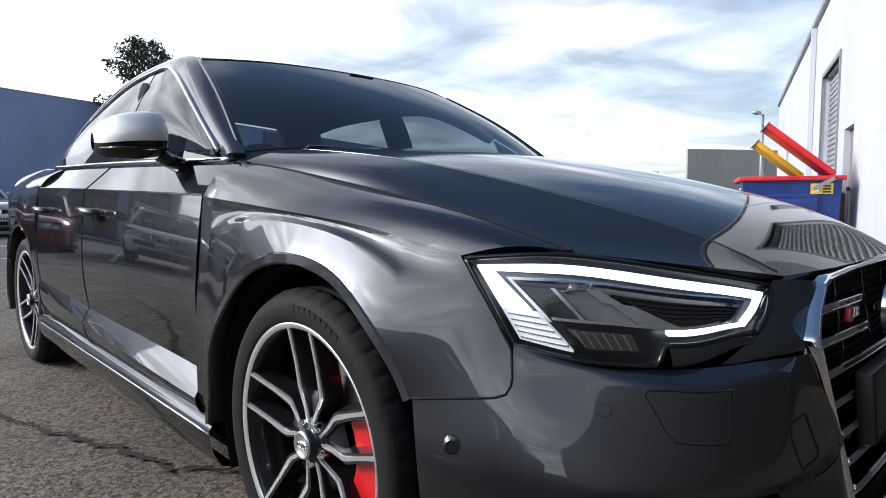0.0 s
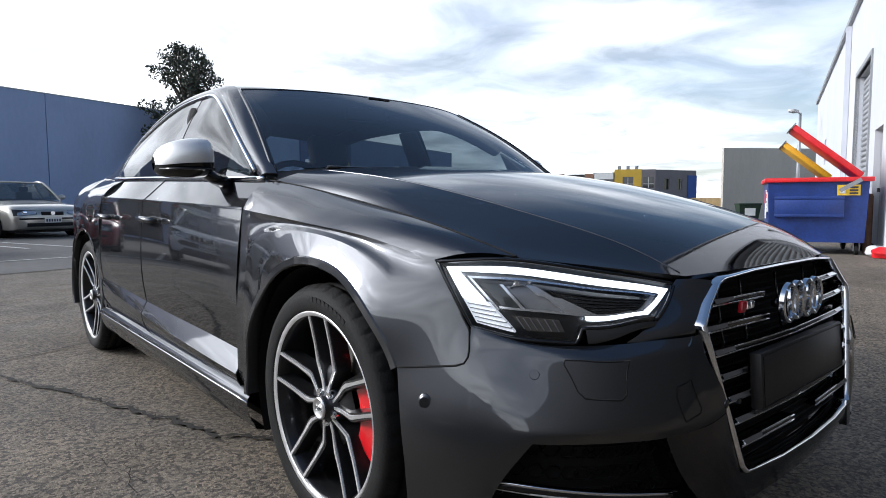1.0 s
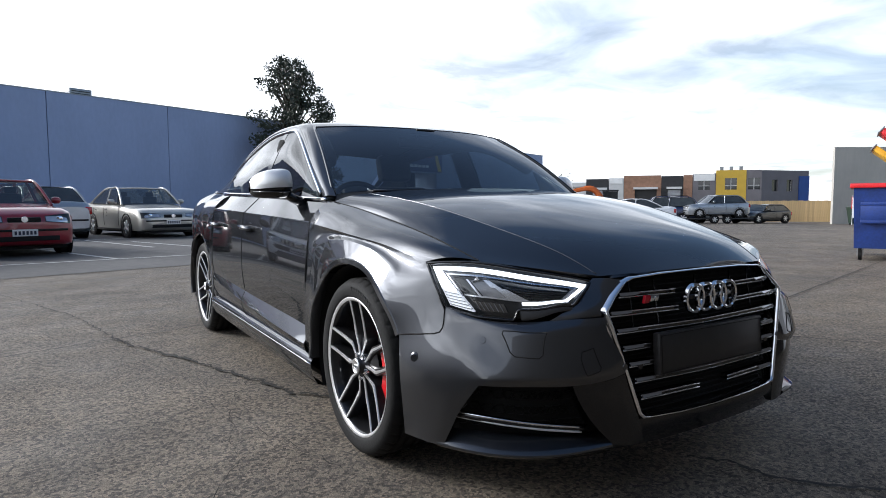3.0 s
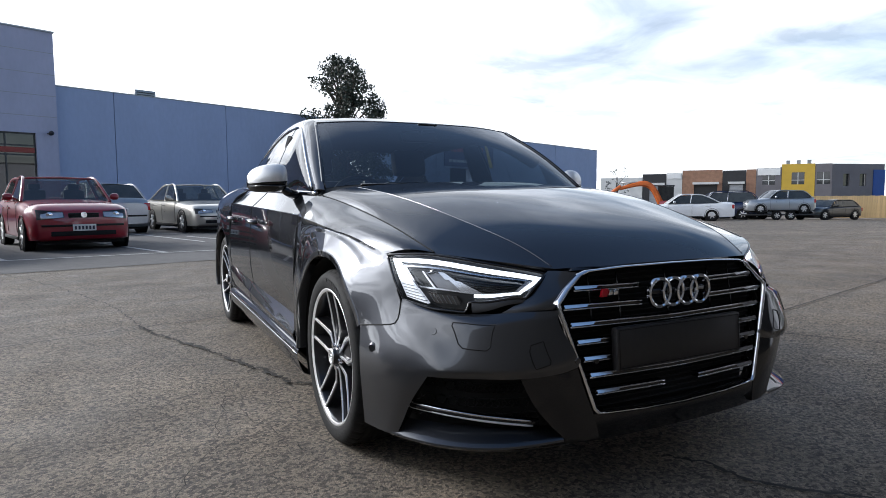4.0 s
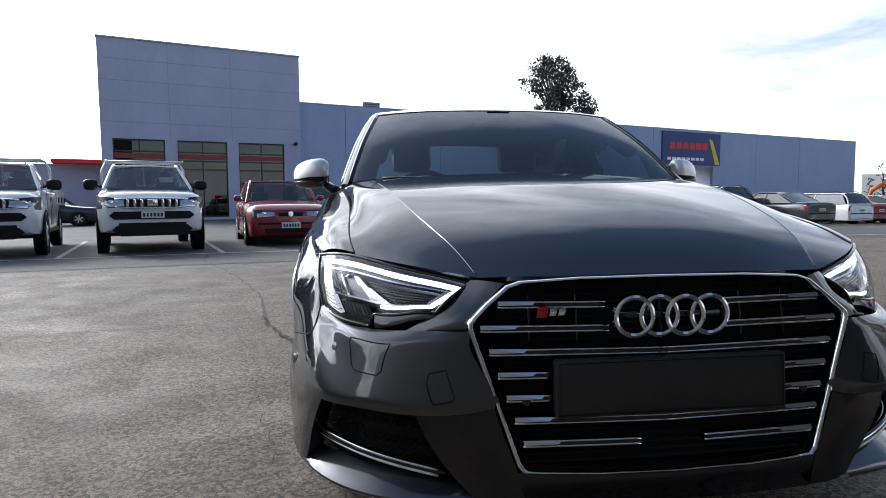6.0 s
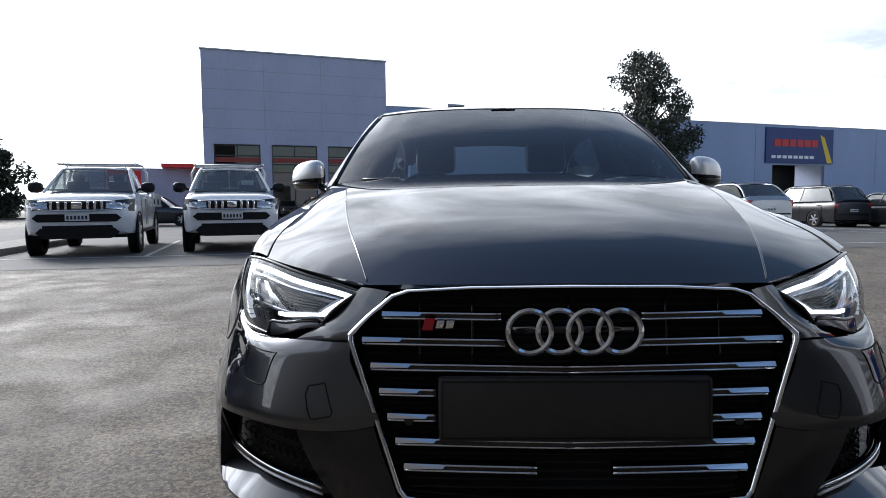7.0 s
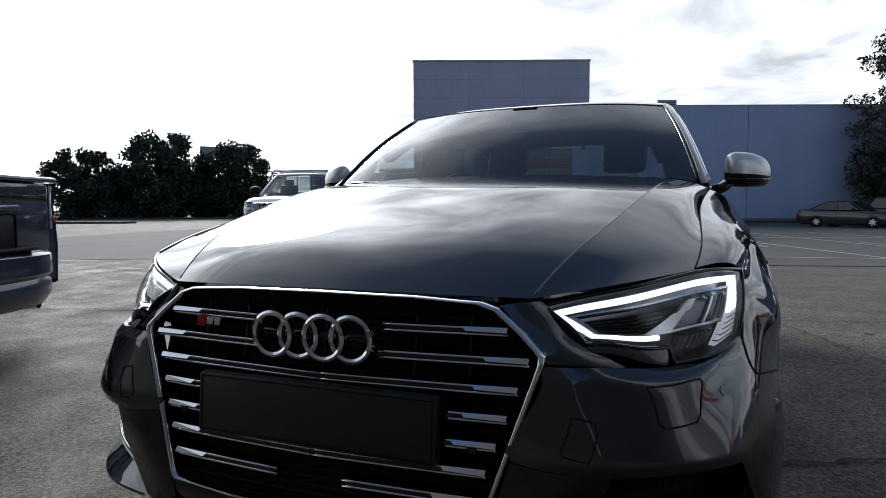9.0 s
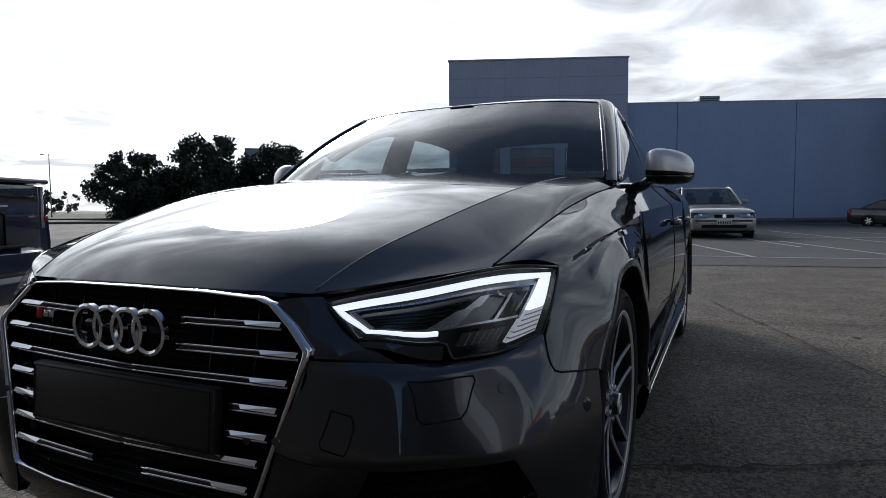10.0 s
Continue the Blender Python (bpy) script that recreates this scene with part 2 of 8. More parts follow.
LEAF = mat("gum_leaf", (0.018, 0.026, 0.015), 0.6, second=(0.036, 0.044, 0.026), scale=1.2, by_object=0.2)
LEAF_DARK = mat("hedge_leaf", (0.014, 0.022, 0.012), 0.65, second=(0.030, 0.040, 0.020), scale=1.0, by_object=0.2)
GRASS = mat("dry_grass", (0.13, 0.13, 0.06), 0.9, vary=0.3, scale=0.5, bump=0.3, bscale=20)
FENCE_WOOD = mat("treated_pine", (0.55, 0.40, 0.21), 0.8, vary=0.15, scale=3, bump=0.1, bscale=30, streak=(4, 4, 0.5), by_object=0.12)
EXC_ORANGE = mat("excavator_orange", (0.62, 0.13, 0.015), 0.45, vary=0.15, scale=4)
ASPHALT = mat("far_asphalt", (0.088, 0.084, 0.080), 0.85, vary=0.25, scale=0.8, bump=0.2, bscale=60)


def paint(name, rgb, metal=0.0):
    return mat(name, rgb, 0.3, metal, vary=0.06, scale=3, coat=0.9)


P_WHITE, P_RED = paint("white_paint", (0.72, 0.73, 0.74)), paint("red_paint", (0.24, 0.006, 0.016))
P_SILVER, P_CHAMP = paint("silver_paint", (0.42, 0.44, 0.46), 0.6), paint("champagne_paint", (0.45, 0.43, 0.38), 0.6)
P_NAVY, P_BLACK = paint("navy_paint", (0.006, 0.016, 0.062), 0.2), paint("black_paint", (0.012, 0.012, 0.014))
CAR_GLASS = mat("tinted_glass", (0.012, 0.015, 0.017), 0.05, second=(0.05, 0.055, 0.055), scale=0.35, coat=0.3)
CAR_CLEAR = glass("car_window", (0.42, 0.46, 0.45), 2.2)
# near-black for walls out of view, which only show in reflections
UNSEEN_DARK = mat("unseen_wall_dark", (0.02, 0.02, 0.022), 0.7, vary=0.2, scale=1.5)
LAMP_CLEAR = mat("clear_lamp", (0.60, 0.61, 0.63), 0.12, 0.7, vary=0.1, scale=10)
LAMP_RED = mat("tail_lamp_red", (0.4, 0.01, 0.012), 0.15, coat=0.5)
LAMP_AMBER = mat("amber_lamp", (0.7, 0.22, 0.02), 0.2)
PLATE_WHITE = mat("plate_white", (0.7, 0.7, 0.68), 0.4, vary=0.05, scale=10)
INK = mat("plate_ink", (0.03, 0.03, 0.05), 0.5, vary=0.1, scale=10)
TRAY = mat("tray_aluminium", (0.5, 0.51, 0.52), 0.35, 0.8, vary=0.1, scale=6)


# ---- tools for shapes ----
def spl(P, n):
    """n points on a natural cubic spline through P, with even knots."""
    P = np.array(P, float)
    k = len(P)
    t = np.linspace(0, k - 1, n)
    if k == 2:
        return P[0] + (P[1] - P[0]) * t[:, None]
    A = np.eye(k) * 4
    A[0, 0] = A[-1, -1] = 2
    for i in range(k - 1):
        A[i, i + 1] = A[i + 1, i] = 1
    R = np.zeros_like(P)
    R[0], R[-1] = 3 * (P[1] - P[0]), 3 * (P[-1] - P[-2])
    R[1:-1] = 3 * (P[2:] - P[:-2])
    D = np.linalg.solve(A, R)
    i = np.minimum(t.astype(int), k - 2)
    f = (t - i)[:, None]
    a, b, c, d = P[i], P[i + 1], D[i], D[i + 1]
    return a + c * f + (3 * (b - a) - 2 * c - d) * f ** 2 + (2 * (a - b) + c + d) * f ** 3


def loft(rows, nu, nv):
    """A grid [v, u] of points through curves that run along u."""
    C = np.array([spl(r, nu) for r in rows])
    return np.stack([spl(C[:, i], nv) for i in range(nu)], axis=1)


def part(name, bm, material, parent=None, label="", smooth=True, sharp=40):
    me = bpy.data.meshes.new(name)
    if smooth:
        for f in bm.faces:
            f.smooth = True
        for e in bm.edges:
            if len(e.link_faces) == 2 and e.calc_face_angle(0) > radians(sharp):
                e.smooth = False
    bm.to_mesh(me)
    bm.free()
    me.materials.append(material)
    ob = new(name, me)
    if parent:
        ob.parent = parent
    if label:
        ob["label"] = label
    return ob


def thing(name, label, category, m=None, group="", kind=""):
    ob = new(name)
    ob.empty_display_size = 0.2
    if m is not None:
        ob.matrix_world = m
    return tagged(ob, label, category, group, kind)


def sheet(bm, G, s=1):
    """Adds the grid G as quads; s = -1 mirrors it in x."""
    nv, nu = G.shape[:2]
    V = [[bm.verts.new((s * p[0], p[1], p[2])) for p in row] for row in G]
    for j in range(nv - 1):
        for i in range(nu - 1):
            q = [V[j][i], V[j][i + 1], V[j + 1][i + 1], V[j + 1][i]]
            if s < 0:
                q.reverse()
            try:
                bm.faces.new(q)
            except ValueError:
                pass
    return V


def normals(G):
    du, dv = np.gradient(G, axis=1), np.gradient(G, axis=0)
    n = np.cross(du, dv)
    return n / np.maximum(np.linalg.norm(n, axis=2, keepdims=True), 1e-9)


def away(G, centre=(0, 1.1, 0.5)):
    """1 where the grid's own normals point away from the centre, else -1."""
    n = normals(G)
    return 1 if ((G - np.array(centre)) * n).sum() > 0 else -1


def panel(name, grids, material, parent, s=1, gap=0.002, depth=0.014, label="", centre=(0, 1.1, 0.5), open_sides=(), sharp=40):
    """A body panel: smooth outer skin, edges set back by a gap and turned inwards."""
    bm = bmesh.new()
    for G in grids if isinstance(grids, list) else [grids]:
        G = G.copy()
        sg = away(G, centre)
        if gap:
            for sl, nx, nm in ((np.s_[0], np.s_[1], "v0"), (np.s_[-1], np.s_[-2], "v1"), (np.s_[:, 0], np.s_[:, 1], "u0"), (np.s_[:, -1], np.s_[:, -2], "u1")):
                if nm in open_sides:
                    continue
                d = G[nx] - G[sl]
                G[sl] = G[sl] + d * (gap / np.maximum(np.linalg.norm(d, axis=1, keepdims=True), 1e-6)).clip(0, 0.5)
        n = normals(G) * sg
        V = sheet(bm, G, s)
        if depth:
            for sl, nm in ((np.s_[0], "v0"), (np.s_[-1], "v1"), (np.s_[:, 0], "u0"), (np.s_[:, -1], "u1")):
                if nm in open_sides:
                    continue
                vs = np.array(V, dtype=object)[sl]
                P = G[sl] - n[sl] * depth
                W = [bm.verts.new((s * p[0], p[1], p[2])) for p in P]
                for i in range(len(vs) - 1):
                    try:
                        bm.faces.new((vs[i], vs[i + 1], W[i + 1], W[i]))
                    except ValueError:
                        pass
    bmesh.ops.remove_doubles(bm, verts=bm.verts, dist=0.0004)
    bmesh.ops.recalc_face_normals(bm, faces=bm.faces)
    # turn the skin outwards
    c = Vector(centre)
    tot = sum((f.calc_center_median() - c).dot(f.normal) * f.calc_area() for f in bm.faces)
    if tot < 0:
        bmesh.ops.reverse_faces(bm, faces=bm.faces)
    return part(name, bm, material, parent, label, sharp=sharp)


def outward(bm, centre=(0, 1.4, 0.9)):
    """Turns all faces of an open sheet away from the centre."""
    c = Vector(centre)
    if sum((f.calc_center_median() - c).dot(f.normal) * f.calc_area() for f in bm.faces) < 0:
        bmesh.ops.reverse_faces(bm, faces=bm.faces)
    return bm


def tube(bm, P, r, sides=8, closed=False, flat=1.0, caps=True):
    """A round bar along the points P; r may be a list. flat < 1 flattens it upwards."""
    P = [Vector(p) for p in P]
    k = len(P)
    R = r if isinstance(r, (list, tuple, np.ndarray)) else [r] * k
    rings = []
    for i, p in enumerate(P):
        a = P[(i - 1) % k] if closed or i else P[0]
        b = P[(i + 1) % k] if closed or i < k - 1 else P[-1]
        t = (b - a).normalized()
        u = t.cross(Vector((0, 0, 1)))
        if u.length < 0.05:
            u = t.cross(Vector((0, 1, 0)))
        u.normalize()
        w = t.cross(u)
        rings.append([bm.verts.new(p + (u * math.cos(q) + w * math.sin(q) * flat) * R[i]) for q in (2 * math.pi * (j + 0.5) / sides for j in range(sides))])
    for i in range(k if closed else k - 1):
        A, B = rings[i], rings[(i + 1) % k]
        for j in range(sides):
            bm.faces.new((A[j], B[j], B[(j + 1) % sides], A[(j + 1) % sides]))
    if not closed and caps:
        bm.faces.new(rings[0])
        bm.faces.new(rings[-1][::-1])
    return bm


def lathe(bm, prof, n=48, axis="x", closed=False):
    """Turns (radius, along) points about the x axis (or z)."""
    rings = []
    for r, a in prof:
        ring = []
        for j in range(n):
            q = 2 * math.pi * j / n
            c = (a, r * math.cos(q), r * math.sin(q)) if axis == "x" else (r * math.cos(q), r * math.sin(q), a)
            ring.append(bm.verts.new(c))
        rings.append(ring)
    m = len(rings)
    for i in range(m if closed else m - 1):
        A, B = rings[i], rings[(i + 1) % m]
        for j in range(n):
            bm.faces.new((A[j], A[(j + 1) % n], B[(j + 1) % n], B[j]))
    return bm


def box(bm, x0, x1, y0, y1, z0, z1, bevel=0.0, m=None, seg=2):
    r = bmesh.ops.create_cube(bm, size=1)
    vs = r["verts"]
    for v in vs:
        v.co = Vector(((x0 + x1) / 2 + v.co.x * (x1 - x0), (y0 + y1) / 2 + v.co.y * (y1 - y0), (z0 + z1) / 2 + v.co.z * (z1 - z0)))
    if bevel:
        es = list({e for v in vs for e in v.link_edges})
        g = bmesh.ops.bevel(bm, geom=es, offset=bevel, segments=seg, affect="EDGES", profile=0.5)
        vs = list({v for f in g["faces"] for v in f.verts} | {v for v in vs if v.is_valid})
    if m is not None:
        bmesh.ops.transform(bm, matrix=m, verts=vs)
    return bm


def abox(name, x0, x1, y0, y1, z0, z1, material, parent=None, bevel=0.0, label="", m=None):
    return part(name, box(bmesh.new(), x0, x1, y0, y1, z0, z1, bevel, m), material, parent, label)


def prism(bm, outline, y0, y1, taper=1.0, axis="y"):
    """An outline of (a, b) points drawn out along an axis."""
    def at(p, d, k):
        if axis == "y":
            return (p[0] * k, d, p[1] * k)
        if axis == "x":
            return (d, p[0] * k, p[1] * k)
        return (p[0] * k, p[1] * k, d)
    A = [bm.verts.new(at(p, y0, 1)) for p in outline]
    B = [bm.verts.new(at(p, y1, taper)) for p in outline]
    k = len(outline)
    for i in range(k):
        bm.faces.new((A[i], A[(i + 1) % k], B[(i + 1) % k], B[i]))
    bm.faces.new(A[::-1])
    bm.faces.new(B)
    bmesh.ops.recalc_face_normals(bm, faces=bm.faces)
    return bm


def at_y(curve, y):
    """The point of a curve (in order of y) at y."""
    return np.array([np.interp(y, curve[:, 1], curve[:, k]) for k in range(3)])


# ---- the wheel of the sedan ----
TYRE_R, RIM_R = 0.3235, 0.252


def sedan_wheel(car, x, y, side, turn, caliper_red):
    """side: +1 for the +x flank. The wheel's own x axis points outwards."""
    m = pose(x, y, TYRE_R, turn, 0, 0) if side > 0 else pose(x, y, TYRE_R, -turn, 0, 0) @ pose(0, 0, 0, 0, 0, 180)
    w = new("wheel")
    w.parent, w.matrix_local = car, m
    # x = 0 is the outer face
    prof = [(RIM_R - 0.004, -0.010), (RIM_R + 0.004, 0.0), (RIM_R + 0.012, 0.003), (0.285, 0.006), (0.300, 0.003), (0.311, -0.006), (0.3175, -0.017)]
    for gx in (-0.045, -0.086, -0.127, -0.168):
        prof += [(0.3235, gx + 0.018), (0.3235, gx + 0.005), (0.3155, gx + 0.004), (0.3155, gx - 0.004), (0.3235, gx - 0.005)]
    prof += [(0.3235, -0.195), (0.312, -0.222), (0.29, -0.232), (RIM_R, -0.225)]
    bm = lathe(bmesh.new(), prof, 360)
    # cross grooves cut into the shoulder blocks
    n_seg = 360
    bm.verts.ensure_lookup_table()
    for i, v in enumerate(bm.verts):
        r, k = math.hypot(v.co.y, v.co.z), i % n_seg
        if r > 0.3165 and (v.co.x > -0.04 or v.co.x < -0.15) and k % 9 < 2:
            f = (r - 0.0030) / r
            v.co.y, v.co.z = v.co.y * f, v.co.z * f
    tyre = part("tyre", bm, RUBBER, w, "low-profile black rubber tyre", sharp=30)
    for i in range(9):                       # unreadable sidewall lettering
        bm = bmesh.new()
        box(bm, 0.004, 0.0066, -0.0055, 0.0055, 0.281, 0.293, 0, Matrix.Rotation(0.068 * i - 0.55, 4, "X"))
        part("sidewall_marking", bm, PLASTIC, tyre)
    bm = lathe(bmesh.new(), [(RIM_R - 0.010, -0.006), (RIM_R, 0.0), (RIM_R + 0.003, -0.002), (RIM_R + 0.003, -0.010)], 96)
    part("rim_lip", bm, DIAMOND, w, "bright turned rim lip", sharp=60)
    bm = lathe(bmesh.new(), [(RIM_R + 0.003, -0.010), (RIM_R - 0.010, -0.006), (RIM_R - 0.014, -0.016), (0.226, -0.05), (0.222, -0.19), (RIM_R, -0.22)], 72)
    part("rim_barrel", bm, ALLOY_DARK, w)

    def spoke(k, off):
        """One half of a twin spoke: dark flanks, bright turned face."""
        a = 2 * math.pi * k / 5
        r1 = RIM_R - 0.006
        pts = []
        for r, d, x in ((0.040, 0.008, -0.026), (0.066, 0.020, -0.029), (0.098, 0.0375, -0.030), (0.112, 0.0395, -0.028), (0.16, 0.0400, -0.022), (0.205, 0.0400, -0.014), (r1, 0.0405, -0.006)):
            pts.append((r, off * d, x, 0.0072 + 0.0022 * max(0.0, 1 - abs(r - 0.11) / 0.05)))
        rot = Matrix.Rotation(a, 4, "X")
        dark, face = bmesh.new(), bmesh.new()

        def strip(bm, w0, x_off, w1, x_off1, inner):
            A = []
            for r, d, x, w_ in pts:
                c = [(x + x_off, d - w_ * w0 - inner * off * 0.0, r), (x + x_off, d + w_ * w0, r), (x + x_off1, d + w_ * w1, r), (x + x_off1, d - w_ * w1, r)]
                A.append([bm.verts.new(rot @ Vector(q)) for q in c])
            for i in range(len(A) - 1):
                for j in range(4):
                    bm.faces.new((A[i][j], A[i][(j + 1) % 4], A[i + 1][(j + 1) % 4], A[i + 1][j]))
            bm.faces.new(A[0])
            bm.faces.new(A[-1][::-1])
            bmesh.ops.recalc_face_normals(bm, faces=bm.faces)
        strip(dark, 1.25, -0.002, 2.3, -0.042, 1)
        strip(face, 0.50, 0.0012, 0.68, -0.003, 0)
        s = part("spoke", dark, ALLOY_DARK, w)
        part("spoke_face", face, DIAMOND, s, "bright turned spoke face", sharp=30)

    for k in range(5):
        spoke(k, 1)
        spoke(k, -1)
        bm = bmesh.new()                     # recessed web between the twins
        A = [(r, d, x) for r, d, x in ((0.045, 0.008, -0.034), (0.066, 0.020, -0.038), (0.090, 0.032, -0.042), (0.104, 0.040, -0.048))]
        up_ = [bm.verts.new((x, d, r)) for r, d, x in A]
        dn_ = [bm.verts.new((x, -d, r)) for r, d, x in A]
        for i in range(3):
            bm.faces.new((up_[i], up_[i + 1], dn_[i + 1], dn_[i]))
        bmesh.ops.transform(bm, matrix=Matrix.Rotation(2 * math.pi * k / 5, 4, "X"), verts=bm.verts)
        part("spoke_web", bm, ALLOY_DARK, w)
    bm = lathe(bmesh.new(), [(0.001, -0.006), (0.028, -0.006), (0.031, -0.012), (0.032, -0.022), (0.052, -0.030), (0.058, -0.045), (0.055, -0.07)], 40)
    hub = part("hub", bm, ALLOY_DARK, w)
    part("hub_cap", lathe(bmesh.new(), [(0.0005, -0.0045), (0.022, -0.0045), (0.0245, -0.002), (0.0275, -0.002), (0.0295, -0.006)], 32), ALLOY, hub, sharp=25)
    for i in range(4):
        ring_b = bmesh.new()
        tube(ring_b, [(-0.0035, -0.0105 + 0.007 * i + 0.0055 * math.cos(q), 0.0055 * math.sin(q)) for q in np.linspace(0, 2 * math.pi, 17)[:-1]], 0.001, 4, closed=True)
        part("cap_ring", ring_b, CHROME, hub)
    for k in range(5):
        bm = lathe(bmesh.new(), [(0.001, -0.018), (0.009, -0.018), (0.0105, -0.022), (0.0105, -0.04)], 12)
        bmesh.ops.transform(bm, matrix=Matrix.Rotation(2 * math.pi * (k + 0.5) / 5, 4, "X") @ Matrix.Translation((0, 0, 0.043)), verts=bm.verts)
        part("lug_bolt", bm, CHROME, hub)
    # brake behind the spokes does not turn with the wheel's rake
    b = new("brake")
    b.parent, b.matrix_local = car, pose(x, y, TYRE_R, 0, 0, 0 if side > 0 else 180)
    part("disc", lathe(bmesh.new(), [(0.09, -0.088), (0.165, -0.088), (0.17, -0.09), (0.17, -0.112), (0.09, -0.112)], 64), DISC, b, "worn steel brake disc", sharp=25)
    part("disc_bell", lathe(bmesh.new(), [(0.001, -0.072), (0.085, -0.075), (0.092, -0.09)], 40), ALLOY_DARK, b)
    out = []
    for i in range(13):                      # caliper hugs the disc towards the front of the car
        q = radians(-34 + 68 * i / 12)
        out.append((0.212 * math.cos(q), 0.212 * math.sin(q)))
    for i in range(13):
        q = radians(34 - 68 * i / 12)
        out.append((0.118 * math.cos(q), 0.118 * math.sin(q)))
    f = -1 if side > 0 else 1
    bm = prism(bmesh.new(), [(f * p[0], p[1]) for p in out], -0.125, -0.052, axis="x")
    bmesh.ops.bevel(bm, geom=[e for e in bm.edges if e.calc_face_angle(0) > 0.8], offset=0.006, segments=2, affect="EDGES")
    part("caliper", bm, RED_CALIPER if caliper_red else ALLOY, b, "glossy red brake caliper" if caliper_red else "")
    return w


# ---- the grey sedan ----
def grey_sedan():
    car = thing("sedan", "glossy dark grey metallic sports sedan with chrome grille, lights on", "car")
    # hood: a centre part and two flanks that meet in a crease
    c0 = [(0, -0.800, 0.707), (0, -0.66, 0.787), (0, -0.42, 0.862), (0, -0.05, 0.942), (0, 0.31, 0.987)]
    c1 = [(0.25, -0.791, 0.705), (0.26, -0.65, 0.783), (0.28, -0.41, 0.857), (0.30, -0.04, 0.937), (0.32, 0.325, 0.982)]
    c2 = [(0.419, -0.756, 0.700), (0.462, -0.63, 0.764), (0.52, -0.42, 0.828), (0.59, -0.05, 0.912), (0.64, 0.345, 0.962)]
    c3 = [(0.58, -0.655, 0.724), (0.615, -0.545, 0.759), (0.655, -0.36, 0.811), (0.69, 0.0, 0.892), (0.715, 0.38, 0.949)]
    c4 = [(0.70, -0.545, 0.742), (0.712, -0.46, 0.767), (0.72, -0.30, 0.806), (0.727, 0.05, 0.868), (0.765, 0.415, 0.928)]
    flip = lambda c: [(-x, y, z) for x, y, z in c]
    mid = loft([flip(c2), flip(c1), c0, c1, c2], 44, 49)
    flank = loft([c2, c3, c4], 44, 17)
    n0 = flank[:, ::1].copy()
    panel("hood", mid, PAINT, car, gap=0, depth=0.012, label="smooth grey metallic bonnet with two creases")
    for s in (1, -1):
        panel("hood_flank", n0, PAINT, car, s, gap=0, depth=0.012)
        part("hood_crease", tube(bmesh.new(), [(s * p[0], p[1], p[2] - 0.0008) for p in spl(c2, 44)[1:]], 0.0024, 6), PAINT, car)
    shut = spl(c4, 60)

    A = [at_y(shut, y) for y in (-0.545, -0.43, -0.27, -0.05, 0.12, 0.28)] + [np.array((0.768, 0.457, 0.929))]
    B = [(0.797, -0.393, 0.733), (0.812, -0.30, 0.753), (0.828, -0.17, 0.778), (0.846, 0.0, 0.798), (0.855, 0.20, 0.816), (0.860, 0.34, 0.828), (0.863, 0.455, 0.838)]
    B2 = [(0.798, -0.4455, 0.667), (0.832, -0.34, 0.690), (0.856, -0.20, 0.728), (0.870, 0.0, 0.765), (0.873, 0.22, 0.775), (0.870, 0.36, 0.772), (0.869, 0.457, 0.79)]
    C = [(0.792, -0.490, 0.598), (0.853, -0.368, 0.600), (0.882, -0.25, 0.665), (0.893, 0.0, 0.735), (0.885, 0.26, 0.68), (0.8865, 0.39, 0.60), (0.888, 0.46, 0.56)]
    D = [(0.814, -0.511, 0.531), (0.875, -0.352, 0.502), (0.893, -0.283, 0.606), (0.897, 0.0, 0.722), (0.891, 0.288, 0.60), (0.889, 0.398, 0.36), (0.884, 0.46, 0.27)]
    # one smooth skin round the front corner: radius from an upright axis, by bearing and height
    AX, AY = 0.30, 0.10
    corner = [(0.584, -0.780, 0.533), (0.677, -0.728, 0.515), (0.755, -0.633, 0.511), (0.809, -0.552, 0.511), (0.842, -0.482, 0.484), (0.886, -0.370, 0.450),
              (0.588, -0.806, 0.441), (0.686, -0.752, 0.437), (0.776, -0.662, 0.440), (0.824, -0.572, 0.440), (0.859, -0.489, 0.428), (0.889, -0.381, 0.420),
              (0.745, -0.572, 0.586), (0.694, -0.634, 0.580), (0.838, -0.548, 0.405), (0.866, -0.475, 0.402), (0.847, -0.527, 0.33), (0.889, -0.396, 0.33), (0.854, -0.512, 0.27), (0.871, -0.452, 0.27), (0.886, -0.399, 0.27), (0.862, -0.495, 0.205), (0.878, -0.392, 0.205),
              (0.866, 0.46, 0.806), (0.888, 0.46, 0.58), (0.888, 0.46, 0.40), (0.884, 0.46, 0.27), (0.8655, 0.40, 0.80), (0.879, 0.40, 0.68), (0.868, 0.30, 0.775), (0.880, 0.32, 0.68)]
    K_ = np.array(B + B2 + C + D[:-1] + corner)
    kf = np.stack([np.arctan2(K_[:, 1] - AY, K_[:, 0] - AX) * 0.55, K_[:, 2]], -1)
    bend = lambda d: np.where(d > 1e-9, d * d * np.log(d + 1e-12), 0.0)
    nk = len(kf)
    lin = np.hstack([np.ones((nk, 1)), kf])
    sol = np.linalg.solve(np.block([[bend(np.linalg.norm(kf[:, None] - kf[None], axis=2)) + np.eye(nk) * 0.006, lin], [lin.T, np.zeros((3, 3))]]), np.concatenate([np.hypot(K_[:, 0] - AX, K_[:, 1] - AY), np.zeros(3)]))

    def skin(th, z):
        f = np.array([th * 0.55, z])
        r = bend(np.linalg.norm(kf - f, axis=1)) @ sol[:nk] + sol[nk] + f @ sol[nk + 1:]
        return np.array((AX + r * math.cos(th), AY + r * math.sin(th), z))

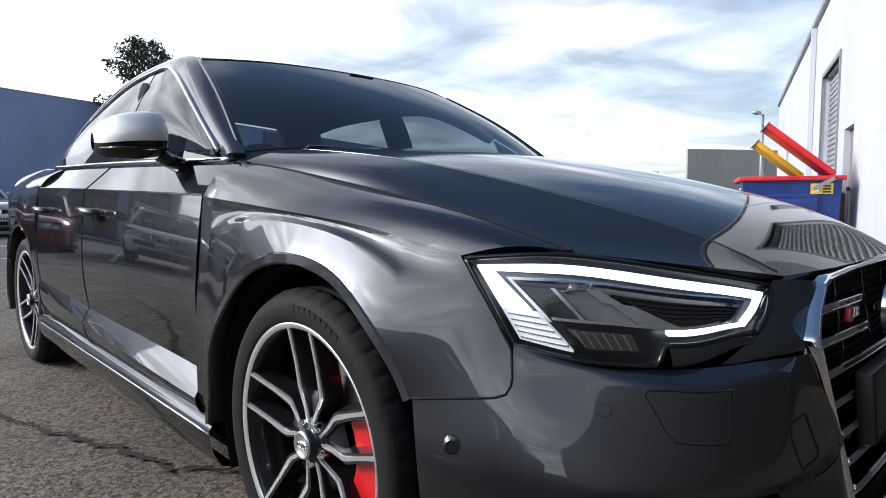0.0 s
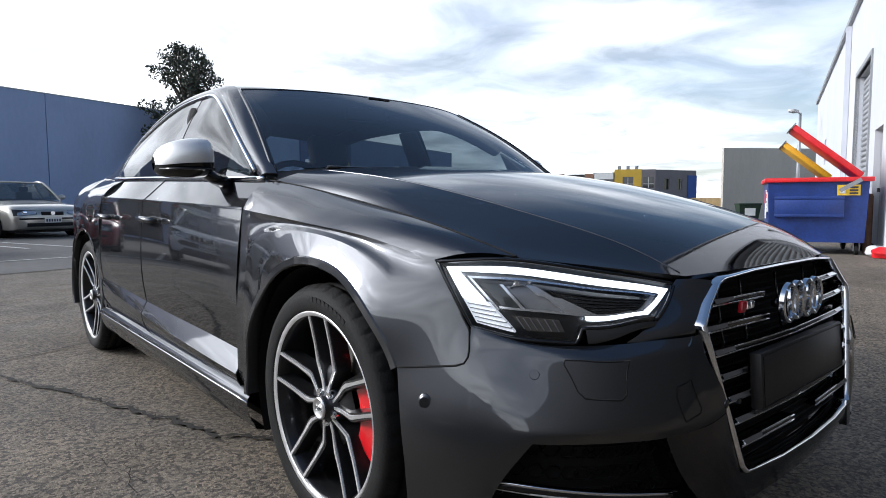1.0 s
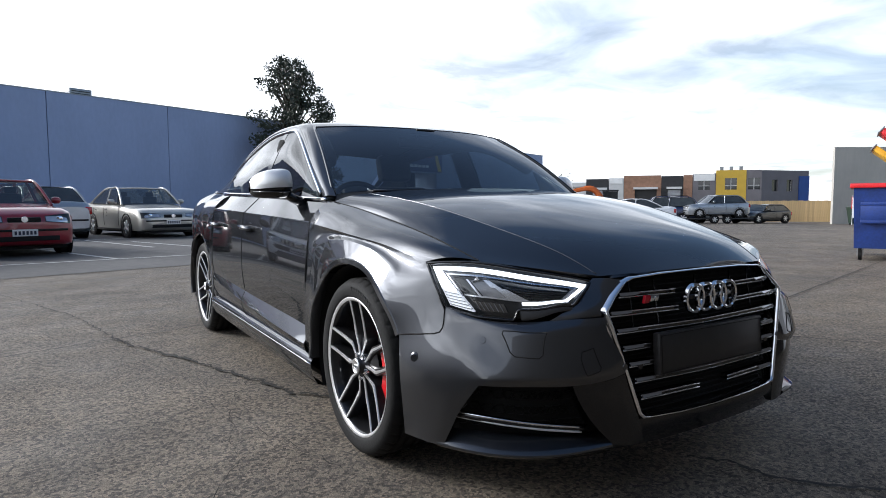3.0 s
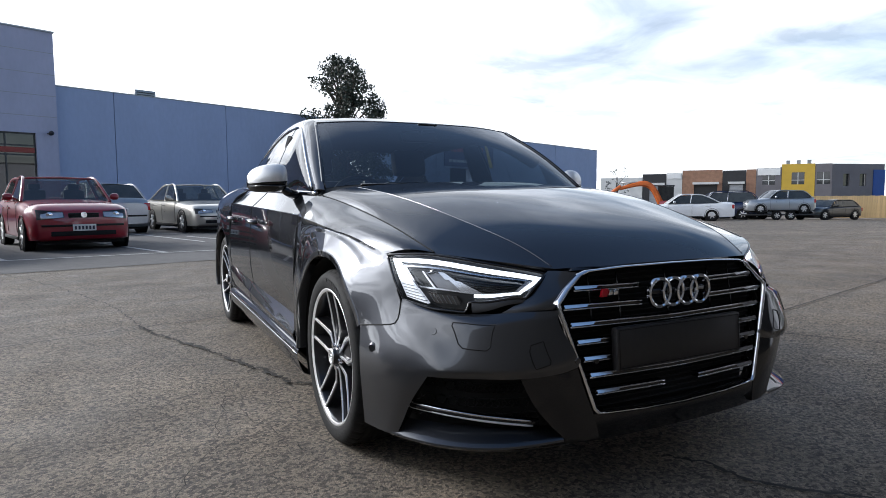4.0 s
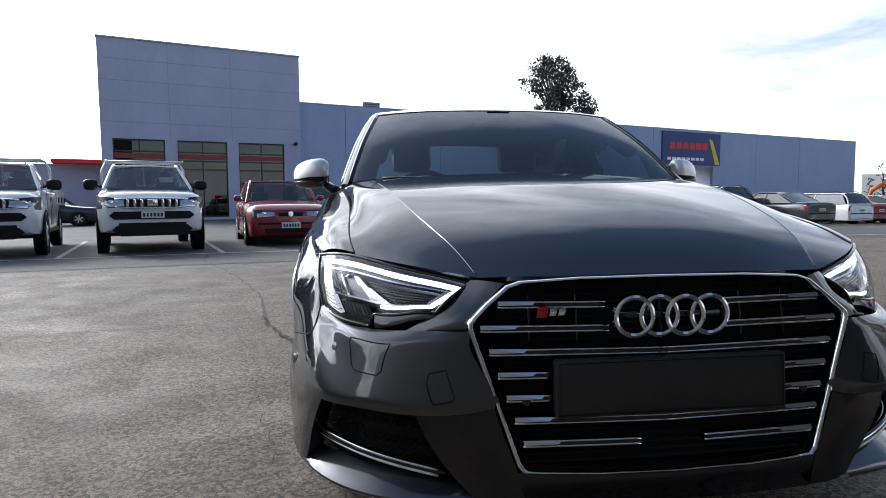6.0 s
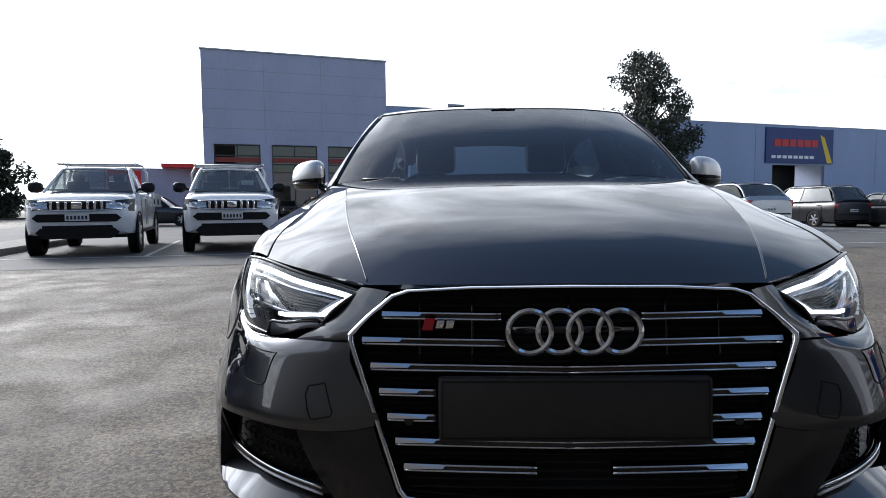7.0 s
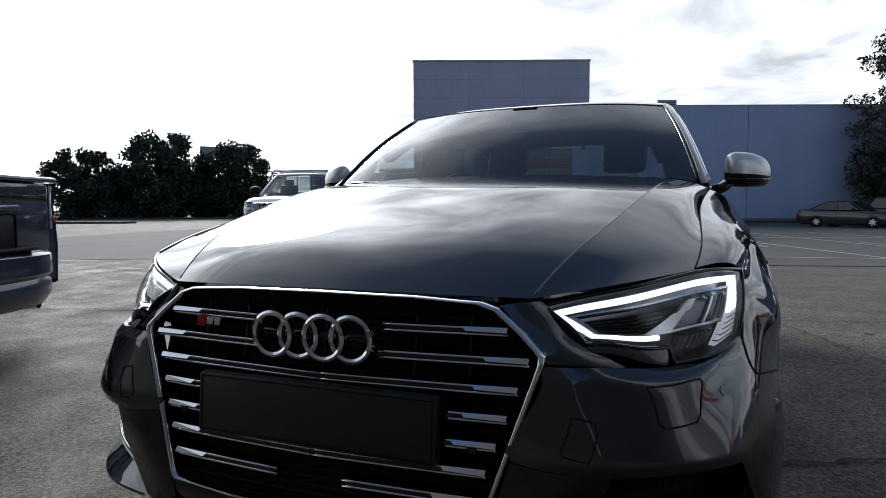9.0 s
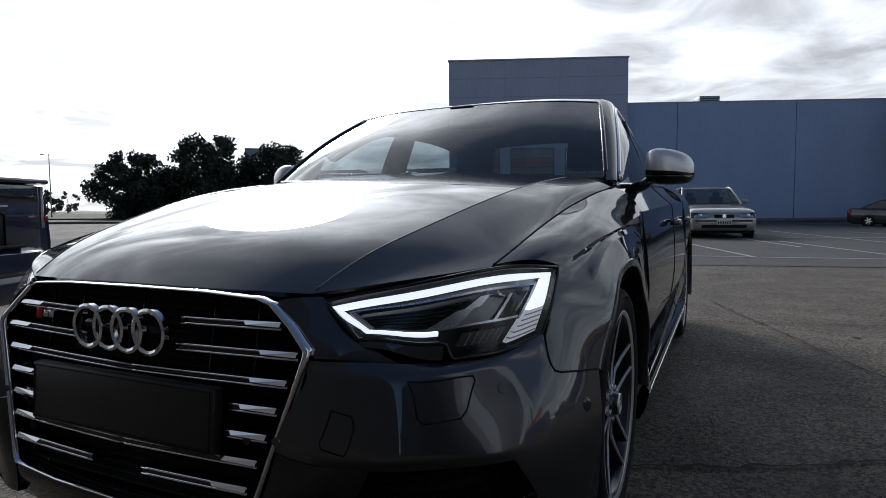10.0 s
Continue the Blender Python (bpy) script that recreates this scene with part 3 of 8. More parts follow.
    def bearing(y, z):
        x = 0.87
        for _ in range(12):
            p = skin(math.atan2(y - AY, x - AX), z)
            x = 0.5 * x + 0.5 * (AX + math.sqrt(max(math.hypot(p[0] - AX, p[1] - AY) ** 2 - (y - AY) ** 2, 0.04)))
        return math.atan2(y - AY, x - AX)
    side = lambda y, z: skin(bearing(y, z), z)
    # lower edge: a rounded corner below the lamp, the joint to the bumper, then the arch
    ARCH = 0.400
    th_f = math.atan2(-0.511 - AY, 0.814 - AX)
    edge_b = [(th_f, 0.560), (th_f + 0.004, 0.546), (th_f + 0.014, 0.534), (th_f + 0.034, 0.528)]
    y_a = -ARCH * math.cos(radians(27.5))
    z_a = TYRE_R + ARCH * math.sin(radians(27.5))
    y_s = skin(*edge_b[-1])[1]
    edge_b += [(bearing(y_s + (y_a - y_s) * f, 0.528 + (z_a - 0.528) * f), 0.528 + (z_a - 0.528) * f) for f in np.linspace(0, 1, 9)[1:]]
    n_joint = len(edge_b)
    edge_b += [(bearing(-ARCH * math.cos(q), TYRE_R + ARCH * math.sin(q)), TYRE_R + ARCH * math.sin(q)) for q in np.radians(np.linspace(27.5, 186, 48)[1:])]
    edge_b += [(bearing(y, 0.272), 0.272) for y in (0.425, 0.46)]
    Bc = spl(B, 200)
    nb_ = len(edge_b)
    yb = [skin(*e)[1] for e in edge_b]
    FR = []
    rows_f = np.linspace(0, 1, 26)
    for i, (tb, zb) in enumerate(edge_b):
        yt = -0.393 + (0.455 + 0.393) * min(1.0, max(0.0, (yb[i] + 0.511) / 0.971)) ** 1.0
        pt = at_y(Bc, yt)
        tt = math.atan2(pt[1] - AY, pt[0] - AX)
        col = []
        for f in rows_f:
            z = pt[2] + (zb - pt[2]) * f
            th = tt + (tb - tt) * f
            # the front edge follows the lamp
            lamp_th = np.interp(z, [0.56, 0.598, 0.667, 0.733], [th_f, -0.8755, -0.8307, -0.7813])
            th += (lamp_th - (-0.7813 + (th_f + 0.7813) * f)) * max(0.0, 1 - (yb[i] - yb[0]) / 0.10) ** 2 if i < 14 else 0.0
            p = skin(th, z)
            # a narrow hollow below the crease sets it off, and the rear end meets the door
            hol = 0.0075 * math.sin(math.pi * min(1.0, f / 0.26)) * min(1.0, max(0.0, (p[1] + 0.42) / 0.12))
            p[0] -= hol
            e_k = max(0.0, min(1.0, (p[1] - 0.34) / 0.12))
            p[0] += (np.interp(z, [0.27, 0.32, 0.58, 0.806, 0.838], [0.872, 0.892, 0.888, 0.866, 0.863]) - p[0]) * e_k * e_k * (3 - 2 * e_k)
            col.append(p)
        FR.append(col)
    FR = np.array(FR).transpose(1, 0, 2)
    crest = FR[0]
    Ac = spl(A, 200)
    FT = []
    for p in crest:
        q = at_y(Ac, np.interp(p[1], [-0.393, 0.455], [-0.545, 0.457]))
        FT.append([q * (1 - f) + p * f + np.array((0.010, -0.004, 0.012)) * math.sin(math.pi * f) for f in np.linspace(0, 1, 8)])
    FT = np.array(FT).transpose(1, 0, 2)

    # flank of the doors and the rear
    ys = (0.46, 0.80, 1.15, 1.49, 1.86, 2.22)
    row = lambda xs, zs, yy=ys: [(x, y, z) for x, y, z in zip(xs, yy, zs)]
    W = row((0.768, 0.772, 0.774, 0.774, 0.770, 0.758), (0.929, 0.940, 0.951, 0.961, 0.971, 0.980))
    S1 = row((0.863, 0.868, 0.871, 0.873, 0.873, 0.872), (0.838, 0.849, 0.859, 0.868, 0.877, 0.885))
    S2 = row((0.866, 0.872, 0.876, 0.878, 0.879, 0.879), (0.806, 0.818, 0.828, 0.837, 0.846, 0.854))
    M = row((0.888, 0.892, 0.893, 0.893, 0.894, 0.895), (0.58, 0.60, 0.61, 0.615, 0.62, 0.63))
    K = row((0.862, 0.866, 0.872, 0.877, 0.882, 0.887), (0.382, 0.398, 0.412, 0.428, 0.447, 0.465))
    K2 = row((0.899, 0.901, 0.902, 0.901, 0.898, 0.895), (0.322, 0.336, 0.354, 0.376, 0.402, 0.428))
    Z = row((0.868, 0.868, 0.868, 0.868, 0.868, 0.868), (0.262, 0.265, 0.27, 0.275, 0.28, 0.285))
    up, low = loft([W, S1], 60, 8), loft([S1, S2, M, K], 60, 26)
    shelf = loft([K, [(x + 0.001, y, z) for (x, y, z) in [tuple((np.array(a) + np.array(b)) / 2) for a, b in zip(K, K2)]], K2], 60, 6)
    und = loft([K2, [((a[0] + b[0]) / 2 + 0.006, a[1], (a[2] + b[2]) / 2) for a, b in zip(K2, Z)], Z], 60, 7)
    # rear quarter
    yq = (2.22, 2.27, 2.40, 2.63, 2.87, 3.06, 3.48)
    QW = row((0.758, 0.757, 0.75, 0.733, 0.715, 0.70, 0.62), (0.980, 0.982, 0.986, 0.993, 1.0, 1.005, 0.995), yq)
    QS = row((0.872, 0.872, 0.872, 0.871, 0.860, 0.835, 0.67), (0.885, 0.886, 0.889, 0.894, 0.897, 0.90, 0.90), yq)
    QM = row((0.896, 0.897, 0.899, 0.90, 0.888, 0.855, 0.68), (0.63, 0.65, 0.71, 0.76, 0.71, 0.65, 0.63), yq)
    QD = [(0.878, 2.20, 0.285), (0.890, 2.235, 0.36), (0.897, 2.345, 0.606), (0.90, 2.63, 0.722), (0.888, 2.918, 0.606), (0.862, 3.025, 0.36), (0.66, 3.46, 0.28)]
    Q = loft([QW, QS, QM, QD], 50, 26)

    # greenhouse
    rail = [(0.742, 0.455, 0.950), (0.672, 0.78, 1.150), (0.607, 1.06, 1.320), (0.575, 1.35, 1.367), (0.555, 1.70, 1.378), (0.553, 2.10, 1.343), (0.57, 2.45, 1.252), (0.605, 2.75, 1.125), (0.63, 2.99, 1.02)]
    dlo = [(0.770, 0.53, 0.940), (0.717, 0.84, 1.120), (0.650, 1.17, 1.288), (0.613, 1.42, 1.330), (0.588, 1.75, 1.337), (0.583, 2.10, 1.300), (0.602, 2.45, 1.210), (0.628, 2.72, 1.095), (0.645, 2.96, 1.01)]
    between = [tuple((np.array(a) + np.array(b)) / 2 + np.array((0.012, 0, 0.008))) for a, b in zip(rail, dlo)]
    RAIL = loft([rail, between, dlo], 70, 7)
    roof_c = [(0, 0.955, 1.335), (0, 1.22, 1.382), (0, 1.62, 1.402), (0, 2.0, 1.383), (0, 2.36, 1.315)]
    roof_m = [(0.36, 0.985, 1.332), (0.34, 1.23, 1.378), (0.33, 1.62, 1.397), (0.33, 2.0, 1.377), (0.34, 2.37, 1.305)]
    r_ = spl(rail, 90)
    roof_e = [at_y(r_, y) for y in (1.065, 1.26, 1.62, 2.0, 2.40)]
    fl = lambda c: [np.array(p) * np.array([-1, 1, 1]) for p in c]
    panel("roof", loft([fl(roof_e), fl(roof_m), roof_c, roof_m, roof_e], 30, 29), PAINT, car, gap=0.001, depth=0.02)
    base = [(0, 0.375, 0.985), (0.35, 0.405, 0.984), (0.60, 0.455, 0.974), (0.735, 0.495, 0.958)]
    top = [(0, 0.950, 1.330), (0.30, 0.972, 1.329), (0.50, 1.02, 1.322), (0.604, 1.06, 1.315)]
    mid_ = [tuple((np.array(a) + np.array(b)) / 2 + np.array((0.004, -0.016, 0.016))) for a, b in zip(base, top)]
    full = lambda c: fl(c)[:0:-1] + [np.array(p) for p in c]
    bm = bmesh.new()
    sheet(bm, loft([full(base), full(mid_), full(top)], 33, 13))
    bm.normal_update()
    ws = part("windscreen", outward(bm), WINDSCREEN, car, "clear windscreen mirroring the cloudy sky")
    ws.visible_shadow = False
    band = bmesh.new()
    for s in (1, -1):
        tube(band, [(s * p[0], p[1], p[2]) for p in spl([base[-1], mid_[-1], top[-1]], 14)], 0.010, 6)
    tube(band, spl(full(top), 24) + np.array((0, 0.002, -0.003)), 0.006, 6)
    part("windscreen_seal", band, BLACK_GLOSS, car)
    # cowl below the windscreen
    ce = spl(full([(x, y + 0.0, z - 0.002) for x, y, z in base]), 40)
    cb = spl(full([(0, 0.30, 0.958), (0.32, 0.315, 0.955), (0.62, 0.345, 0.938), (0.755, 0.42, 0.925)]), 40)
    panel("cowl", np.array([ce, (ce + cb) / 2 - np.array((0, 0, 0.008)), cb]), PLASTIC, car, gap=0, depth=0.01)
    for x0, x1 in ((0.55, -0.05), (0.02, -0.60)):
        bm = bmesh.new()
        P = [at_x for at_x in [(x0, 0.355, 0.958), ((x0 + x1) / 2, 0.365, 0.970), (x1, 0.385, 0.972)]]
        tube(bm, spl(P, 10), 0.006, 6)
        tube(bm, spl([(p[0], p[1] + 0.012, p[2] - 0.004) for p in P], 10), 0.004, 6)
        part("wiper", bm, BLACK_GLOSS, car)
    # rear window, boot and tail
    rb, rt = [(0, 2.97, 1.062), (0.35, 2.965, 1.055), (0.60, 2.95, 1.03)], [(0, 2.365, 1.313), (0.34, 2.375, 1.303), (0.545, 2.42, 1.262)]
    rm = [tuple((np.array(a) + np.array(b)) / 2 + np.array((0.006, 0.012, 0.02))) for a, b in zip(rb, rt)]
    bm = bmesh.new()
    sheet(bm, loft([full(rt), full(rm), full(rb)], 21, 9))
    bm.normal_update()
    rw = part("rear_window", outward(bm), REAR_GLASS, car)
    rw.visible_shadow = False
    b1, b2, b3 = [(0, 3.30, 1.055), (0.35, 3.29, 1.05), (0.64, 3.22, 1.01)], [(0, 3.52, 1.05), (0.35, 3.50, 1.045), (0.61, 3.42, 1.0)], [(0, 3.56, 0.72), (0.35, 3.545, 0.72), (0.66, 3.45, 0.72)]
    panel("boot_lid", loft([full(rb), full(b1), full(b2), full(b3)], 25, 16), PAINT, car, depth=0.02)
    t1, t2, t3 = [(0, 3.59, 0.70), (0.5, 3.57, 0.70), (0.68, 3.48, 0.68)], [(0, 3.61, 0.5), (0.5, 3.59, 0.5), (0.69, 3.48, 0.48)], [(0, 3.55, 0.24), (0.5, 3.53, 0.24), (0.67, 3.46, 0.26)]
    panel("rear_bumper", loft([full(t1), full(t2), full(t3)], 25, 10), PAINT, car, depth=0.03)

    for s in (1, -1):
        panel("fender", [FT, FR], PAINT, car, s, gap=0, depth=0, label="grey metallic front wing over the wheel", sharp=14)
        # doors
        iu = int(round(59 * (1.49 - 0.46) / (2.22 - 0.46)))
        for nm, a, b in (("front_door", 0, iu + 1), ("rear_door", iu, 60)):
            gs = [up[:, a:b], low[:, a:b], shelf[:, a:b], und[:, a:b]]
            door = panel(nm, gs, PAINT, car, s, gap=0.0, depth=0.0, sharp=10)
            y_h = 1.33 if nm == "front_door" else 2.06
            hx = 0.888
            bm = bmesh.new()
            tube(bm, [(s * (hx + 0.004), y_h - 0.10, 0.786), (s * (hx + 0.027), y_h - 0.085, 0.788), (s * (hx + 0.034), y_h, 0.792), (s * (hx + 0.027), y_h + 0.085, 0.795), (s * (hx + 0.004), y_h + 0.10, 0.796)], [0.008, 0.012, 0.013, 0.012, 0.008], 10)
            part("door_handle", bm, PAINT, door)
            bm = lathe(bmesh.new(), [(0.001, 0), (0.045, 0.0), (0.048, 0.004), (0.048, 0.012)], 24)
            bmesh.ops.transform(bm, matrix=pose(s * (hx - 0.0085), y_h, 0.785, 0, 0, 0 if s < 0 else 180) @ Matrix.Diagonal((1, 1.5, 0.75, 1)), verts=bm.verts)
            part("handle_cup", bm, BLACK_GLOSS, door)
        # dark joints between the panels
        for col, nm in ((0, "door_seam"), (iu, "door_seam"), (59, "door_seam")):
            bm = bmesh.new()
            P = np.concatenate([up[:, col], low[1:, col], shelf[1:, col], und[1:, col]])
            tube(bm, [(s * p[0], p[1], p[2]) for p in P], 0.0026, 5)
            part(nm, bm, DARK, car)
        panel("rear_quarter", Q, PAINT, car, s, gap=0, depth=0.01)
        panel("roof_rail", RAIL, PAINT, car, s, gap=0.0015, depth=0.01)
        # side windows
        d_ = spl(dlo, 120)
        w_ = np.concatenate([spl(W, 40), spl(QW, 40)[1:]])

        def pane(nm, y0, y1, material, off=0.0, parent=car):
            n = 14
            G = []
            for y in np.linspace(y0, y1, n):
                lo, hi = at_y(w_, y), at_y(d_, y)
                lo = lo + np.array((-0.006, 0, 0.006))
                G.append([lo + (hi - lo) * f + np.array(((0.016 * math.sin(math.pi * f)) + off, 0, 0)) for f in np.linspace(0, 1, 7)])
            bm = bmesh.new()
            sheet(bm, np.array(G), s)
            bm.normal_update()
            return part(nm, outward(bm), material, parent)
        for y0, y1 in ((0.60, 1.44), (1.535, 2.40)):
            pane("side_window", y0, y1, SIDE_GLASS).visible_shadow = False
        pane("door_pillar", 1.44, 1.535, BLACK_GLOSS, 0.002)
        pane("door_pillar", 2.40, 2.44, BLACK_GLOSS, 0.002)
        pane("rear_pillar", 2.44, 2.955, PAINT, 0.003)
        bm = bmesh.new()
        P = [q for q in spl(dlo, 60) if 0.56 < q[1] < 2.45]
        tube(bm, [(s * (p[0] + 0.004), p[1], p[2]) for p in P], 0.0075, 6)
        P2 = [at_y(w_, y) for y in np.linspace(0.50, 2.50, 50)]
        tube(bm, [(s * (p[0] + 0.0), p[1], p[2] + 0.006) for p in P2], 0.0095, 6)
        part("window_trim", bm, CHROME, car, "chrome window surround")
        # sail of black plastic at the mirror
        bm = bmesh.new()
        tri_ = [(0.768, 0.57, 0.946), (0.772, 0.80, 0.952), (0.716, 0.845, 1.108)]
        vs = [bm.verts.new((s * (x + 0.004), y, z)) for x, y, z in tri_]
        vs2 = [bm.verts.new((s * (x - 0.012), y, z)) for x, y, z in tri_]
        bm.faces.new(vs), bm.faces.new(vs2[::-1])
        for i in range(3):
            bm.faces.new((vs[i], vs[(i + 1) % 3], vs2[(i + 1) % 3], vs2[i]))
        bmesh.ops.recalc_face_normals(bm, faces=bm.faces)
        part("mirror_sail", bm, BLACK_GLOSS, car)
        # sill
        yy = np.linspace(0.37, 2.235, 24)
        prof = [(0.862, 0.292), (0.890, 0.280), (0.903, 0.262), (0.904, 0.246), (0.893, 0.20), (0.875, 0.165), (0.83, 0.15)]
        G = np.array([[(px, y, pz + 0.012 * (y - 0.37)) for y in yy] for px, pz in prof])
        panel("sill", G, PAINT, car, s, gap=0, depth=0.0)
        bm = bmesh.new()
        tube(bm, [(s * 0.9035, y, 0.254 + 0.012 * (y - 0.37)) for y in yy], 0.0035, 6)
        part("sill_strip", bm, CHROME, car)
        # wheel arch lips and dark liners
        for yc in (0.0, 2.631):
            a = np.radians(np.linspace(-14, 194, 44))
            G = np.array([[(x, yc + r * math.cos(q), TYRE_R + r * math.sin(q)) for q in a] for r, x in ((0.398, 0.889), (0.392, 0.896), (0.384, 0.897), (0.378, 0.890), (0.375, 0.86), (0.374, 0.80))])
            if yc == 0.0:
                q_ = np.radians(np.linspace(27.5, 187, 50))
                base_x = [side(-ARCH * math.cos(q), TYRE_R + ARCH * math.sin(q))[0] for q in q_]
                G = np.array([[(bx + dx, -r * math.cos(q), TYRE_R + r * math.sin(q)) for q, bx in zip(q_, base_x)] for r, dx in ((ARCH + 0.001, -0.002), (ARCH - 0.003, 0.0035), (ARCH - 0.020, 0.0045), (ARCH - 0.024, 0.001), (ARCH - 0.026, -0.03), (ARCH - 0.026, -0.10))])
            panel("arch_lip", G, PAINT, car, s, gap=0, depth=0, centre=(0, yc, 0.32), sharp=30)
            a = np.radians(np.linspace(-25, 205, 30))
            G = np.array([[(x, yc + 0.372 * math.cos(q), TYRE_R + 0.372 * math.sin(q)) for q in a] for x in (0.865, 0.5)])
            bm = bmesh.new()
            sheet(bm, G, s)
            box(bm, s * 0.49, s * 0.50, yc - 0.38, yc + 0.38, 0.16, 0.70)
            part("wheel_liner", bm, DARK, car)
        # door mirror
        ring = []
        for t_, cx, cy, cz, rx_, rz_ in ((0.0, 0.835, 0.775, 1.012, 0.02, 0.035), (0.15, 0.845, 0.768, 1.012, 0.045, 0.058), (0.4, 0.88, 0.772, 1.012, 0.062, 0.068), (0.7, 0.94, 0.80, 1.008, 0.060, 0.064), (0.9, 0.985, 0.838, 1.0, 0.046, 0.050), (1.0, 1.003, 0.858, 0.995, 0.018, 0.024)):
            ring.append([(cx, cy + (rx_ * math.cos(q) if math.cos(q) < 0 else rx_ * 0.75 * math.cos(q)), cz + rz_ * math.sin(q)) for q in np.linspace(0, 2 * math.pi, 25)])
        G = np.array(ring)
        G = np.stack([spl(G[:, i], 20) for i in range(25)], axis=1)
        mir = new("door_mirror")
        mir.parent = car
        half = [i for i in range(25)]
        cap = G[:, 0:14]
        lowr = G[:, 13:25]
        panel("mirror_cap", cap, SATIN, mir, s, gap=0, depth=0, label="satin aluminium mirror cap", centre=(0.92, 0.82, 1.0))
        panel("mirror_base", lowr, BLACK_GLOSS, mir, s, gap=0, depth=0, centre=(0.92, 0.82, 1.0))
        bm = bmesh.new()
        tube(bm, [(s * 0.785, 0.77, 0.925), (s * 0.83, 0.772, 0.945), (s * 0.87, 0.785, 0.975)], [0.045, 0.038, 0.036], 12, flat=0.55)
        part("mirror_arm", bm, BLACK_GLOSS, mir)
        bm = bmesh.new()
        tube(bm, [(s * x, y, 0.973) for x, y in ((0.845, 0.716), (0.90, 0.718), (0.96, 0.752), (0.995, 0.815))], 0.0045, 6)
        part("mirror_indicator", bm, BLACK_GLOSS, mir)
        # front bumper, side part
        v0 = [(0.452, -0.808, 0.588), (0.497, -0.795, 0.587), (0.556, -0.762, 0.584), (0.634, -0.702, 0.577), (0.742, -0.580, 0.582), (0.790, -0.490, 0.603), (0.807, -0.503, 0.548), (0.868, -0.352, 0.518)]
        v1 = [(0.450, -0.818, 0.550), (0.505, -0.808, 0.545), (0.584, -0.780, 0.533), (0.677, -0.728, 0.515), (0.755, -0.633, 0.511), (0.809, -0.552, 0.511), (0.842, -0.482, 0.484), (0.886, -0.370, 0.450)]
        v2 = [(0.425, -0.832, 0.50), (0.486, -0.828, 0.466), (0.588, -0.806, 0.441), (0.686, -0.752, 0.437), (0.776, -0.662, 0.440), (0.824, -0.572, 0.440), (0.859, -0.489, 0.428), (0.889, -0.381, 0.420)]
        v3 = [(0.400, -0.842, 0.425), (0.470, -0.835, 0.412), (0.576, -0.806, 0.406), (0.676, -0.754, 0.407), (0.762, -0.650, 0.41), (0.80, -0.58, 0.41), (0.845, -0.480, 0.405), (0.890, -0.387, 0.392)]
        # a ledge just below the lamp, then a near-upright face; the outer end runs on down to the blade
        vl = [tuple(np.array(a) * (1 - q) + np.array(b) * q) for a, b, q in zip(v0, v1, (0.5, 0.5, 0.6, 0.6, 0.6))]
        vl = [(a, b, c + up_) for (a, b, c), up_ in zip(vl, (0.004, 0.006, 0.012, 0.020, 0.026))] + [(0.802, -0.526, 0.552), (0.8125, -0.5115, 0.522), (0.874, -0.356, 0.492)]
        low_ = [v3[:4] + [(0.786, -0.652, 0.404), (0.838, -0.548, 0.405), (0.866, -0.475, 0.402), (0.890, -0.389, 0.390)]]
        for z, dx, e in ((0.33, 0.02, [(0.806, -0.598), (0.847, -0.527), (0.869, -0.462), (0.889, -0.396)]), (0.27, 0.035, [(0.820, -0.570), (0.854, -0.512), (0.871, -0.452), (0.886, -0.399)]), (0.205, 0.05, [(0.834, -0.540), (0.862, -0.495), (0.873, -0.44), (0.878, -0.392)])):
            low_.append([(a + dx, b + dx, z) for a, b, c in v3[:4]] + [(a, b, z) for a, b in e])
        BG = loft([v0, vl, v1, v2] + low_, 64, 36)
        joint = [(np.array((0.787, -0.487, 0.602)) * (1 - f) + skin(*edge_b[0]) * f) for f in np.linspace(0, 1, 5)[:-1]] + [skin(*e) for e in edge_b[:n_joint]]
        jl = np.array(joint)
        jt = np.concatenate([[0], np.cumsum(np.linalg.norm(np.diff(jl, axis=0), axis=1))])
        old = BG.copy()
        for c in range(30, 64):
            top_ = old[0, c] if c <= 45 else np.array([np.interp((c - 45) / 18 * jt[-1], jt, jl[:, k]) for k in range(3)])
            bot_ = old[-1, c]
            tt, tb = math.atan2(top_[1] - AY, top_[0] - AX), math.atan2(bot_[1] - AY, bot_[0] - AX)
            w_c = min(1.0, (c - 29) / 14) ** 2 * (3 - 2 * min(1.0, (c - 29) / 14))
            for r_ in range(36):
                if c <= 45:
                    o_ = old[r_, c]
                    p = skin(math.atan2(o_[1] - AY, o_[0] - AX), o_[2])
                    w_r = w_c * min(1.0, r_ / 4) if c < 45 else 1.0
                    BG[r_, c] = o_ * (1 - w_r) + p * w_r
                else:
                    f = (old[r_, c, 2] - old[0, c, 2]) / (old[-1, c, 2] - old[0, c, 2])
                    z = top_[2] + (bot_[2] - top_[2]) * f
                    th = tt + (tb - tt) * min(1.0, f * 1.6)
                    if f * 1.6 < 1:
                        th = tt + (math.atan2(old[22, c, 1] - AY, old[22, c, 0] - AX) - tt) * f * 1.6
                    else:
                        ta = math.atan2(old[22, c, 1] - AY, old[22, c, 0] - AX)
                        th = ta + (tb - ta) * (f * 1.6 - 1) / 0.6
                    BG[r_, c] = skin(th, z)
        bm = bmesh.new()
        V = sheet(bm, BG, s)
        bmesh.ops.delete(bm, geom=[V[r][c] for r in range(21, 36) for c in range(36)], context="VERTS")
        bmesh.ops.recalc_face_normals(bm, faces=bm.faces)
        f_ = max(bm.faces, key=lambda f: f.calc_area())
